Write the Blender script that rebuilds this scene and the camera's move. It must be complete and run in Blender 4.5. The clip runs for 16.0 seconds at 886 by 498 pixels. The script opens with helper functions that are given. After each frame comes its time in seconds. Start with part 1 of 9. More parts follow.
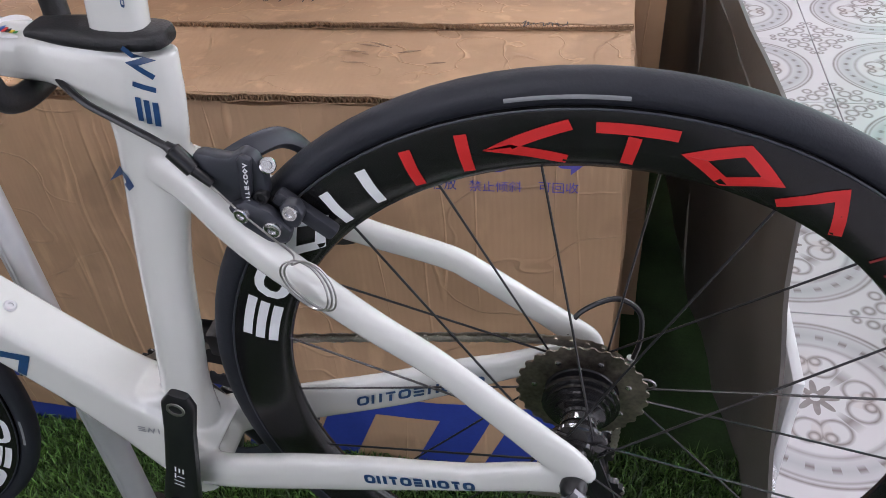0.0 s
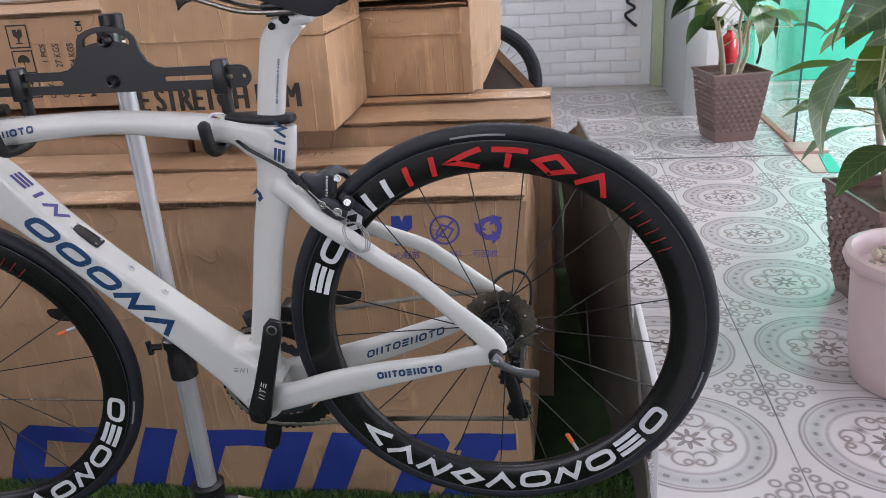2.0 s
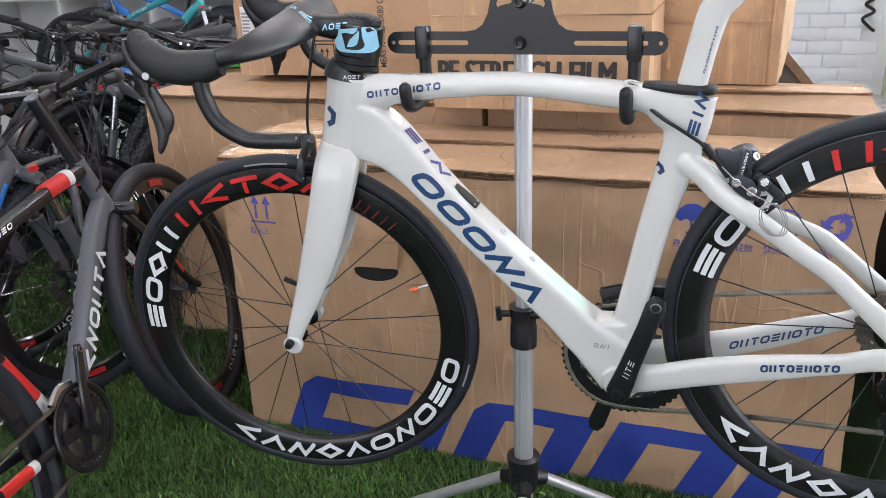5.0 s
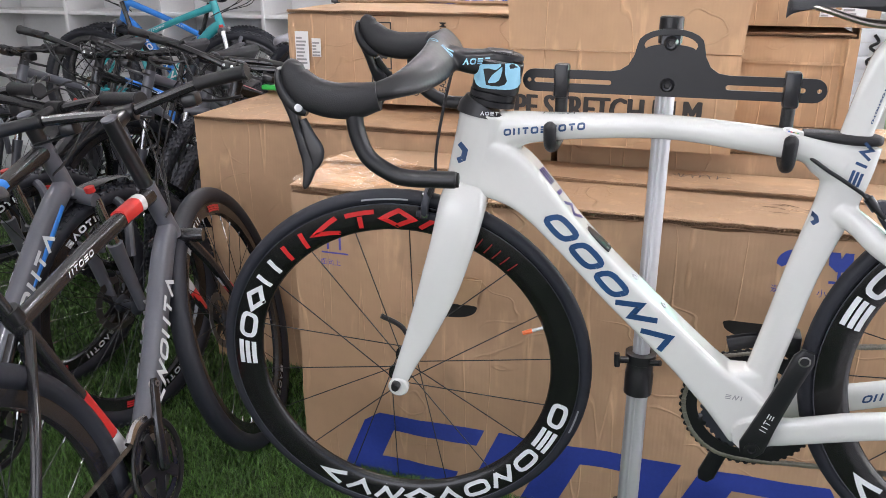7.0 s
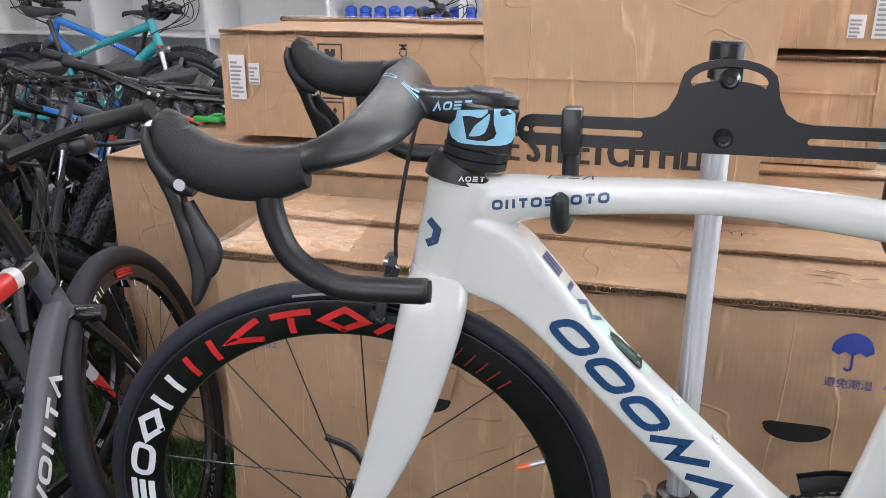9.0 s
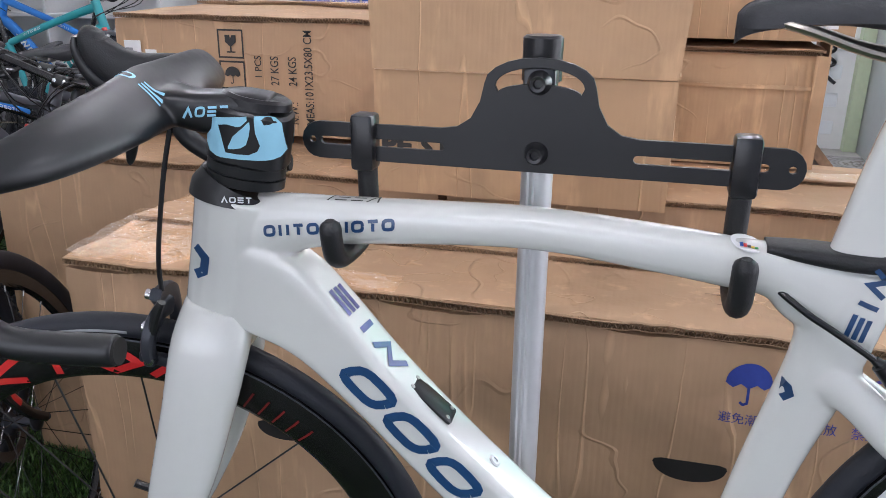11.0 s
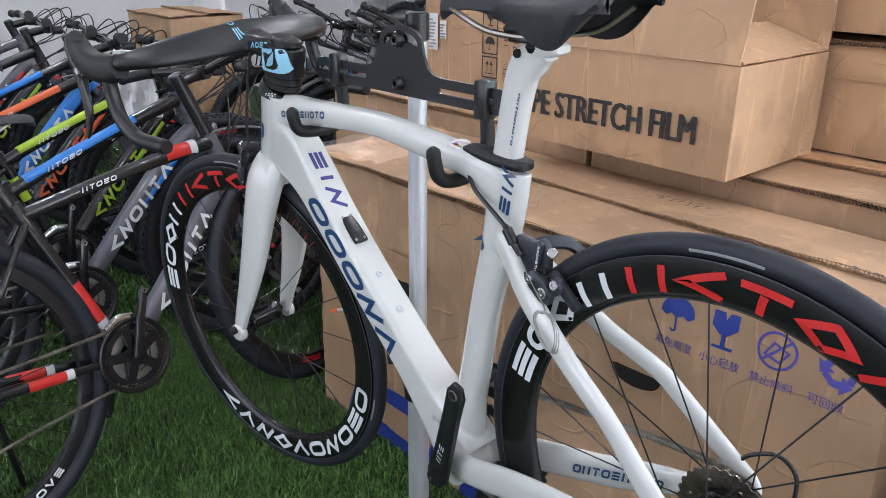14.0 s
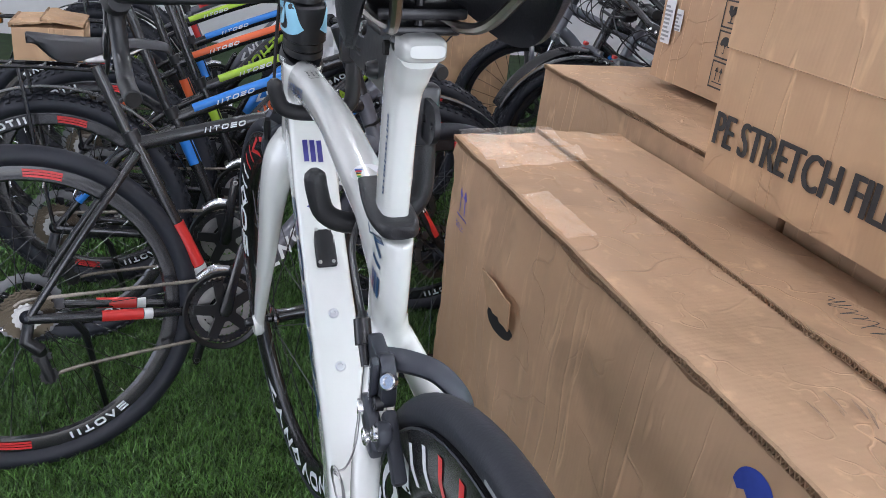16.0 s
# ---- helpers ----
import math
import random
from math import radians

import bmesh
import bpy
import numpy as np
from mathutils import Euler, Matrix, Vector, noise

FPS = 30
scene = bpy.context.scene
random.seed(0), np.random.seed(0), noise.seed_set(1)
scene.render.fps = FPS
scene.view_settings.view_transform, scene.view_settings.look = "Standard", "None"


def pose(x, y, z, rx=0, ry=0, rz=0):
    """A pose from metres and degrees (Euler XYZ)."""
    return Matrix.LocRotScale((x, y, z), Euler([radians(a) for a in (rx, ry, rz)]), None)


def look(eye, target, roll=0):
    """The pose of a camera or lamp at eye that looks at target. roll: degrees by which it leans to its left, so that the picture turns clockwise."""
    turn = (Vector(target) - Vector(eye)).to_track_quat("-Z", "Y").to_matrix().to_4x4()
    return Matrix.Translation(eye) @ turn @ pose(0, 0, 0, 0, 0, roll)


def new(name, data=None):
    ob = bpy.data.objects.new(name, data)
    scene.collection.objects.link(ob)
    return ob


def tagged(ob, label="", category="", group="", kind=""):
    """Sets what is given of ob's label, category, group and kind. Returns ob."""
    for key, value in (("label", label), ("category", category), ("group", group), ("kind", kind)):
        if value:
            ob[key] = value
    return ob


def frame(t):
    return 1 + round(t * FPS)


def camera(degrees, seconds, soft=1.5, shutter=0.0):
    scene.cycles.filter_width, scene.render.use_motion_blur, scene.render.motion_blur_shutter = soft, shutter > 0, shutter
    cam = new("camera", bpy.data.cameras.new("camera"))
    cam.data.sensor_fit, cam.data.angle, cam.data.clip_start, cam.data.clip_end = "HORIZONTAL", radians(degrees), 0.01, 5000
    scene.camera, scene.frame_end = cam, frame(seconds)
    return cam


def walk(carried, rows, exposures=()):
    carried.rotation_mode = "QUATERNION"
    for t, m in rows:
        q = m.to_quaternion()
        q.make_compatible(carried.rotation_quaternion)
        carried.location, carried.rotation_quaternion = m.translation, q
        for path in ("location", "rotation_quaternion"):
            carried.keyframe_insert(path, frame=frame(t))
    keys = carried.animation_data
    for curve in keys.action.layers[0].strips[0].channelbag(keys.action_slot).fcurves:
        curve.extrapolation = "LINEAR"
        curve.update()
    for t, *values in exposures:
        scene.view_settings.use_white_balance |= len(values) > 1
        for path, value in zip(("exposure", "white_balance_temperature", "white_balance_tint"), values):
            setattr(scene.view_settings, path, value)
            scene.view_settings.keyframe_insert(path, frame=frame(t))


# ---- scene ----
cam = camera(58.1, 16.0, soft=0.7)
PATH = [
    (0, (0.419, -0.470, 1.219), (0.020, 1.064, -0.001), -5.2),
    (0.5, (0.432, -0.648, 1.249), (0.138, 1.014, 0.174), -3.9),
    (1, (0.487, -0.855, 1.267), (0.243, 0.881, 0.303), -2.7),
    (1.5, (0.526, -1.027, 1.263), (0.272, 0.762, 0.407), -3.3),
    (2, (0.494, -1.112, 1.256), (0.218, 0.726, 0.518), -3.8),
    (2.5, (0.44, -1.178, 1.25), (0.179, 0.659, 0.505), -2.9),
    (3, (0.405, -1.22, 1.246), (0.203, 0.627, 0.505), -2.5),
    (3.5, (0.378, -1.243, 1.239), (0.201, 0.602, 0.487), -2.0),
    (3.8, (0.3648, -1.249, 1.2375), (0.1872, 0.596, 0.4864), -1.97),
    (4, (0.334, -1.263, 1.234), (0.155, 0.582, 0.485), -1.9),
    (4.1, (0.3202, -1.2613, 1.234), (0.0926, 0.5762, 0.4872), -2.05),
    (4.2, (0.3004, -1.2588, 1.234), (0.0027, 0.5679, 0.4904), -2.27),
    (4.3, (0.2809, -1.2564, 1.234), (-0.0854, 0.5597, 0.4935), -2.49),
    (4.5, (0.253, -1.253, 1.234), (-0.212, 0.548, 0.498), -2.8),
    (5, (0.13, -1.175, 1.23), (-0.495, 0.58, 0.502), -2.3),
    (5.2, (0.091, -1.139, 1.22), (-0.591, 0.599, 0.503), -2.5),
    (7.3, (-0.148, -1.206, 1.247), (-0.695, 0.597, 0.577), -0.2),
    (7.5, (-0.165, -1.149, 1.241), (-0.708, 0.655, 0.572), -0.5),
    (8, (-0.184, -0.982, 1.247), (-0.765, 0.815, 0.589), -1.5),
    (8.2, (-0.192, -0.948, 1.244), (-0.798, 0.847, 0.601), -1.4),
    (10.3, (-0.282, -0.686, 1.221), (-0.493, 1.194, 0.573), 3.2),
    (10.5, (-0.219, -0.664, 1.222), (-0.444, 1.212, 0.566), 2.9),
    (11, (-0.07, -0.643, 1.229), (-0.542, 1.181, 0.557), 0.6),
    (11.5, (0.046, -0.699, 1.239), (-0.553, 1.088, 0.57), 1.4),
    (12, (0.182, -0.743, 1.245), (-0.512, 1.005, 0.564), 1.7),
    (12.5, (0.327, -0.716, 1.229), (-0.599, 0.913, 0.53), 3.1),
    (12.6, (0.365, -0.715, 1.227), (-0.618, 0.878, 0.524), 3.0),
    (13, (0.461, -0.699, 1.223), (-0.692, 0.765, 0.496), 1.3),
    (13.5, (0.625, -0.718, 1.241), (-0.651, 0.637, 0.511), 1.2),
    (14, (0.733, -0.693, 1.265), (-0.655, 0.556, 0.547), 0.5),
    (14.5, (0.768, -0.546, 1.264), (-0.795, 0.477, 0.551), 6.4),
    (15, (0.78, -0.4, 1.272), (-0.905, 0.371, 0.519), 5.4),
    (15.5, (0.725, -0.281, 1.272), (-0.975, 0.448, 0.51), 5.7),
    (16, (0.637, -0.157, 1.247), (-1.091, 0.441, 0.436), 6.0),
]
# the clip's camera opens up as it turns from the bright tiles to the dark row of bicycles
EXPOSURES = [(0.0, 0.08, 6500, 23), (1.0, -0.12, 6550, 23), (3.5, -0.12, 6550, 23), (4.5, 0.2, 6650, 21), (5.1, 0.52, 6600, 19), (8.0, 0.6, 6700, 19), (10.5, 0.25, 6250, 19), (12.0, 0.22, 6350, 19), (14.0, 0.3, 6250, 18), (16.0, 0.33, 6150, 18)]
walk(cam, [(t, look(eye, target, roll)) for t, eye, target, roll in PATH], EXPOSURES)

# ---- world and light ----
world = bpy.data.worlds.new("world")
scene.world = world
world.use_nodes = True
_nt = world.node_tree
_sky = _nt.nodes.new("ShaderNodeTexSky")
_sky.sky_type, _sky.sun_disc = "NISHITA", False
_sky.sun_elevation, _sky.sun_rotation = radians(48), radians(100)
_nt.links.new(_sky.outputs[0], _nt.nodes["Background"].inputs[0])
_nt.nodes["Background"].inputs[1].default_value = 0.12


def sun_lamp():
    d = bpy.data.lights.new("sun", "SUN")
    d.energy, d.angle, d.color = 1.2, radians(10), (1.0, 0.96, 0.9)
    new("sun", d).matrix_world = look((8, -3, 9), (3.5, 1, 0))


def area_lamp(name, eye, target, w, h, power, colour=(1, 1, 1)):
    d = bpy.data.lights.new(name, "AREA")
    d.shape, d.size, d.size_y, d.energy, d.color = "RECTANGLE", w, h, power, colour
    new(name, d).matrix_world = look(eye, target)


sun_lamp()
# daylight in the shop front on the right
area_lamp("shopfront_light", (3.95, 0.6, 1.5), (0, 0.6, 1.1), 4.6, 2.4, 80, (0.92, 0.97, 1.0))
# added fill from behind the camera, no entrance is known there
area_lamp("south_fill_light", (-1.6, -3.4, 1.7), (-1.4, 0, 0.7), 3.6, 2.2, 42, (0.93, 0.97, 1.0))
# added fill for the green board, plants and bricks; no opening lies behind it
area_lamp("back_fill_light", (3.9, 4.3, 1.6), (1.3, 5.2, 0.9), 2.2, 2.2, 175, (0.95, 0.97, 1.0))
scene.view_settings.exposure = 0.25

# ---- materials ----
def mat(name, rgb, rough=0.5, metal=0.0, coat=0.0, vary=0.0, scale=20.0, bump=0.0, bscale=120.0, spec=None, rvar=0.0, island=False, obj_vary=0.0, bdist=0.002):
    """A surface with mottling at a large and a small scale, and a fine relief."""
    m = bpy.data.materials.new(name)
    m.use_nodes = True
    nt = m.node_tree
    b = nt.nodes["Principled BSDF"]
    b.inputs["Roughness"].default_value = rough
    b.inputs["Metallic"].default_value = metal
    b.inputs["Coat Weight"].default_value = coat
    b.inputs["Coat Roughness"].default_value = 0.06
    if spec is not None:
        b.inputs["Specular IOR Level"].default_value = spec
    col = (*rgb, 1)
    b.inputs["Base Color"].default_value = col
    tc = nt.nodes.new("ShaderNodeTexCoord")
    if vary:
        n1, n2 = nt.nodes.new("ShaderNodeTexNoise"), nt.nodes.new("ShaderNodeTexNoise")
        n1.inputs["Scale"].default_value, n1.inputs["Detail"].default_value = scale * 0.18, 4
        n2.inputs["Scale"].default_value, n2.inputs["Detail"].default_value = scale * 3, 3
        add = nt.nodes.new("ShaderNodeMath")
        add.operation = "MULTIPLY_ADD"
        add.inputs[1].default_value = 0.45
        nt.links.new(tc.outputs["Object"], n1.inputs["Vector"])
        nt.links.new(tc.outputs["Object"], n2.inputs["Vector"])
        nt.links.new(n2.outputs[0], add.inputs[0])
        nt.links.new(n1.outputs[0], add.inputs[2])
        ramp = nt.nodes.new("ShaderNodeMapRange")
        ramp.inputs[1].default_value, ramp.inputs[2].default_value = 0.42, 1.02
        ramp.inputs[3].default_value, ramp.inputs[4].default_value = 1 - vary, 1 + vary
        nt.links.new(add.outputs[0], ramp.inputs[0])
        mul = nt.nodes.new("ShaderNodeVectorMath")
        mul.operation = "SCALE"
        mul.inputs[0].default_value = rgb
        last = ramp.outputs[0]
        if obj_vary or island:
            src = nt.nodes.new("ShaderNodeNewGeometry") if island else nt.nodes.new("ShaderNodeObjectInfo")
            rr = nt.nodes.new("ShaderNodeMapRange")
            rr.inputs[3].default_value, rr.inputs[4].default_value = 1 - (obj_vary or 0.3), 1 + (obj_vary or 0.3)
            nt.links.new(src.outputs["Random Per Island" if island else "Random"], rr.inputs[0])
            mm = nt.nodes.new("ShaderNodeMath")
            mm.operation = "MULTIPLY"
            nt.links.new(last, mm.inputs[0])
            nt.links.new(rr.outputs[0], mm.inputs[1])
            last = mm.outputs[0]
        nt.links.new(last, mul.inputs["Scale"])
        nt.links.new(mul.outputs[0], b.inputs["Base Color"])
        if rvar:
            r2 = nt.nodes.new("ShaderNodeMapRange")
            r2.inputs[1].default_value, r2.inputs[2].default_value = 0.4, 1.0
            r2.inputs[3].default_value, r2.inputs[4].default_value = rough - rvar, rough + rvar
            nt.links.new(add.outputs[0], r2.inputs[0])
            nt.links.new(r2.outputs[0], b.inputs["Roughness"])
    if bump:
        nb, bp = nt.nodes.new("ShaderNodeTexNoise"), nt.nodes.new("ShaderNodeBump")
        nb.inputs["Scale"].default_value, nb.inputs["Detail"].default_value = bscale, 4
        bp.inputs["Strength"].default_value, bp.inputs["Distance"].default_value = bump, bdist
        nt.links.new(tc.outputs["Object"], nb.inputs["Vector"])
        nt.links.new(nb.outputs[0], bp.inputs["Height"])
        nt.links.new(bp.outputs[0], b.inputs["Normal"])
    return m


def cardboard(name, rgb):
    """Corrugated board: flute lines, long upright creases, water stains, scuffs and soft dents."""
    m = mat(name, rgb, 0.68, vary=0.1, scale=9, rvar=0.1)
    nt = m.node_tree
    N, L = nt.nodes, nt.links
    b = N["Principled BSDF"]
    tc = N.new("ShaderNodeTexCoord")

    def noise_at(scale, detail, stretch=(1, 1, 1), shift=0.0):
        mp, n = N.new("ShaderNodeMapping"), N.new("ShaderNodeTexNoise")
        mp.inputs["Scale"].default_value = stretch
        mp.inputs["Location"].default_value = (shift, shift, shift)
        n.inputs["Scale"].default_value, n.inputs["Detail"].default_value = scale, detail
        L.new(tc.outputs["Object"], mp.inputs["Vector"])
        L.new(mp.outputs[0], n.inputs["Vector"])
        return n.outputs[0]

    def span(v, a, c, lo, hi):
        r = N.new("ShaderNodeMapRange")
        r.inputs[1].default_value, r.inputs[2].default_value, r.inputs[3].default_value, r.inputs[4].default_value = a, c, lo, hi
        L.new(v, r.inputs[0])
        return r.outputs[0]

    def calc(op, a, c):
        k = N.new("ShaderNodeMath")
        k.operation = op
        for i, v in enumerate((a, c)):
            if isinstance(v, (int, float)):
                k.inputs[i].default_value = v
            else:
                L.new(v, k.inputs[i])
        return k.outputs[0]

    # thin crease lines where a stretched noise crosses its middle
    line = calc("ABSOLUTE", calc("SUBTRACT", noise_at(13, 1.5, (1, 1, 0.045)), 0.5), 0)
    crease = calc("MULTIPLY", span(line, 0.0, 0.012, 1, 0), span(noise_at(3.2, 2, shift=4.0), 0.42, 0.56, 0, 1))
    kink = calc("ABSOLUTE", calc("SUBTRACT", noise_at(5, 1.5, (1, 1, 1.6), 9.0), 0.5), 0)
    fold = calc("MULTIPLY", span(kink, 0.0, 0.01, 1, 0), span(noise_at(4.0, 2, shift=7.0), 0.5, 0.62, 0, 1))
    stain = span(noise_at(3.0, 4, shift=2.0), 0.53, 0.57, 1.0, 0.84)
    scuff = span(noise_at(30, 5, (1.0, 1.0, 0.2), 3.0), 0.6, 0.72, 0.0, 0.22)
    tone = calc("ADD", calc("ADD", calc("MULTIPLY", crease, 0.3), calc("MULTIPLY", fold, 0.0)), calc("ADD", stain, scuff))
    old = b.inputs["Base Color"].links[0].from_socket
    sc = N.new("ShaderNodeVectorMath")
    sc.operation = "SCALE"
    L.new(old, sc.inputs[0])
    L.new(tone, sc.inputs["Scale"])
    L.new(sc.outputs[0], b.inputs["Base Color"])
    wave = N.new("ShaderNodeTexWave")
    wave.bands_direction = "X"
    wave.inputs["Scale"].default_value = 34
    wave.inputs["Distortion"].default_value = 0.3
    L.new(tc.outputs["Object"], wave.inputs["Vector"])
    last = None
    for h, strength, dist in ((wave.outputs[1], 0.1, 0.001), (noise_at(14, 5, (2.2, 2.2, 0.25)), 0.3, 0.005), (noise_at(5, 3), 0.7, 0.02), (crease, 0.6, 0.003), (fold, 0.5, 0.004)):
        bp = N.new("ShaderNodeBump")
        bp.inputs["Strength"].default_value, bp.inputs["Distance"].default_value = strength, dist
        L.new(h, bp.inputs["Height"])
        if last:
            L.new(last.outputs[0], bp.inputs["Normal"])
        last = bp
    L.new(last.outputs[0], b.inputs["Normal"])
    return m


def film(name, tint=(1, 1, 1), sheen=0.12, rough=0.1):
    """Thin clear plastic: see-through, with a wrinkled sheen."""
    m = bpy.data.materials.new(name)
    m.use_nodes = True
    nt = m.node_tree
    N, L = nt.nodes, nt.links
    N.remove(N["Principled BSDF"])
    clear, gloss, both = (N.new(k) for k in ("ShaderNodeBsdfTransparent", "ShaderNodeBsdfGlossy", "ShaderNodeAddShader"))
    clear.inputs[0].default_value = (*tint, 1)
    gloss.inputs["Color"].default_value = (sheen, sheen, sheen, 1)
    gloss.inputs["Roughness"].default_value = rough
    n, bp, tc = N.new("ShaderNodeTexNoise"), N.new("ShaderNodeBump"), N.new("ShaderNodeTexCoord")
    n.inputs["Scale"].default_value, n.inputs["Detail"].default_value = 26, 5
    bp.inputs["Strength"].default_value, bp.inputs["Distance"].default_value = 1.0, 0.035
    L.new(tc.outputs["Object"], n.inputs["Vector"])
    L.new(n.outputs[0], bp.inputs["Height"])
    L.new(bp.outputs[0], gloss.inputs["Normal"])
    L.new(clear.outputs[0], both.inputs[0])
    L.new(gloss.outputs[0], both.inputs[1])
    L.new(both.outputs[0], N["Material Output"].inputs[0])
    return m


def glow(name, rgb, strength):
    m = mat(name, rgb)
    b = m.node_tree.nodes["Principled BSDF"]
    b.inputs["Emission Color"].default_value = (*rgb, 1)
    b.inputs["Emission Strength"].default_value = strength
    return m


PEARL = mat("pearl_white_paint", (0.66, 0.67, 0.64), 0.25, coat=0.9, vary=0.02, scale=30, bump=0.03, bscale=300)
BLUE_INK = mat("blue_flake_decal", (0.012, 0.055, 0.15), 0.3, coat=0.5, vary=0.25, scale=60)
PURPLE_INK = mat("violet_flake_decal", (0.05, 0.045, 0.22), 0.3, coat=0.5, vary=0.25, scale=60)
CARBON = mat("matt_black_carbon", (0.009, 0.0098, 0.0115), 0.36, vary=0.15, scale=40, rvar=0.08)
CARBON_RIM = mat("gloss_carbon_rim", (0.009, 0.009, 0.0095), 0.22, vary=0.5, scale=14, rvar=0.06, spec=0.5)
RUBBER = mat("tyre_rubber", (0.019, 0.021, 0.028), 0.52, vary=0.2, scale=30, bump=0.15, bscale=400, spec=0.35)
GRIP = mat("black_rubber_grip", (0.0095, 0.0098, 0.0115), 0.5, vary=0.12, scale=50, bump=0.25, bscale=700)
PLASTIC = mat("black_plastic", (0.011, 0.0112, 0.0128), 0.28, vary=0.1, scale=40, bump=0.08, bscale=500)
GREY_ALLOY = mat("grey_anodised_alloy", (0.04, 0.044, 0.055), 0.42, metal=0.3, vary=0.1, scale=50)
ALLOY = mat("silver_alloy", (0.62, 0.63, 0.65), 0.45, metal=0.75, vary=0.08, scale=30, rvar=0.08)
STEEL = mat("dull_steel", (0.42, 0.41, 0.4), 0.36, metal=1.0, vary=0.25, scale=80, rvar=0.1)
CHROME = mat("bright_steel", (0.62, 0.62, 0.63), 0.24, metal=1.0, vary=0.15, scale=60)
CHAIN = mat("oiled_chain_steel", (0.4, 0.37, 0.32), 0.36, metal=0.85, vary=0.45, scale=120)
DISC = mat("ground_disc_steel", (0.17, 0.17, 0.175), 0.42, metal=1.0, vary=0.2, scale=60)
TITAN = mat("bronze_grey_rail", (0.42, 0.39, 0.35), 0.3, metal=1.0, vary=0.1, scale=60)
WHITE_DECAL = mat("white_decal", (0.72, 0.74, 0.75), 0.4, vary=0.08, scale=50)
RED_DECAL = mat("red_decal", (0.6, 0.025, 0.025), 0.35, vary=0.08, scale=50)
SKY_DECAL = mat("pale_blue_decal", (0.28, 0.58, 0.74), 0.4, vary=0.05, scale=50)
HUB_BLACK = mat("gloss_black_hub", (0.011, 0.011, 0.012), 0.16, coat=0.5, vary=0.1, scale=60)
ORANGE = mat("orange_plastic", (0.8, 0.16, 0.04), 0.4)
KRAFT = cardboard("kraft_cardboard", (0.475, 0.3, 0.176))
KRAFT_PALE = cardboard("pale_kraft_cardboard", (0.5, 0.315, 0.178))
KRAFT_EDGE = mat("raw_cardboard_edge", (0.3, 0.19, 0.11), 0.85, vary=0.3, scale=120, bump=0.6, bscale=300)
BLACK_INK = mat("black_print", (0.03, 0.028, 0.027), 0.6, vary=0.2, scale=60)
BLUE_PRINT = mat("blue_print", (0.022, 0.05, 0.3), 0.6, vary=0.2, scale=40)
VIOLET_PRINT = mat("violet_print", (0.1, 0.09, 0.42), 0.6, vary=0.25, scale=60)
PAPER = mat("white_paper", (0.74, 0.74, 0.74), 0.7, vary=0.04, scale=40)
TAPE = film("clear_packing_tape", (0.96, 0.94, 0.91), 0.16, 0.06)
WRAP = film("clear_plastic_bag", (0.85, 0.85, 0.85), 0.2, 0.1)
DARK_BOARD = mat("dark_grey_board", (0.12, 0.11, 0.098), 0.5, vary=0.3, scale=10, bump=0.1, bscale=90, rvar=0.1)
RAW_EDGE = mat("worn_board_edge", (0.22, 0.13, 0.075), 0.8, vary=0.5, scale=30)
# near-black colour that paints the shade inside holes
HOLLOW_SHADE = mat("hollow_shade", (0.01, 0.009, 0.008), 0.9)

# ---- mesh helpers ----
def root(name, base=(0, 0, 0)):
    ob = new(name)
    ob.location = base
    ob.empty_display_size = 0.05
    return ob


def finish(bm, name, material, sharp=35.0):
    me = bpy.data.meshes.new(name)
    bm.to_mesh(me)
    bm.free()
    for p in me.polygons:
        p.use_smooth = True
    me.set_sharp_from_angle(angle=radians(sharp))
    for m in material if isinstance(material, (list, tuple)) else [material]:
        me.materials.append(m)
    return me


def world_of(ob):
    m = Matrix.Identity(4)
    while ob:
        m = ob.matrix_basis @ m
        ob = ob.parent
    return m


def part(name, bm, material, parent, label="", sharp=35.0):
    """One mesh object under a thing or a part; bm is in the world's coordinates."""
    bm.transform(world_of(parent).inverted())
    ob = new(name, finish(bm, name, material, sharp))
    ob.parent = parent
    if material in (TAPE, WRAP):
        ob.visible_shadow = False
    if label:
        ob["label"] = label
    return ob


def thing(name, bm, material, label, category, group="", kind="", sharp=35.0):
    """A thing of one mesh, with its origin at the middle of its foot."""
    lo = [min(v.co[i] for v in bm.verts) for i in range(3)]
    hi = [max(v.co[i] for v in bm.verts) for i in range(3)]
    base = Vector(((lo[0] + hi[0]) / 2, (lo[1] + hi[1]) / 2, lo[2]))
    bm.transform(Matrix.Translation(-base))
    ob = new(name, finish(bm, name, material, sharp))
    ob.location = base
    return tagged(ob, label, category, group, kind)


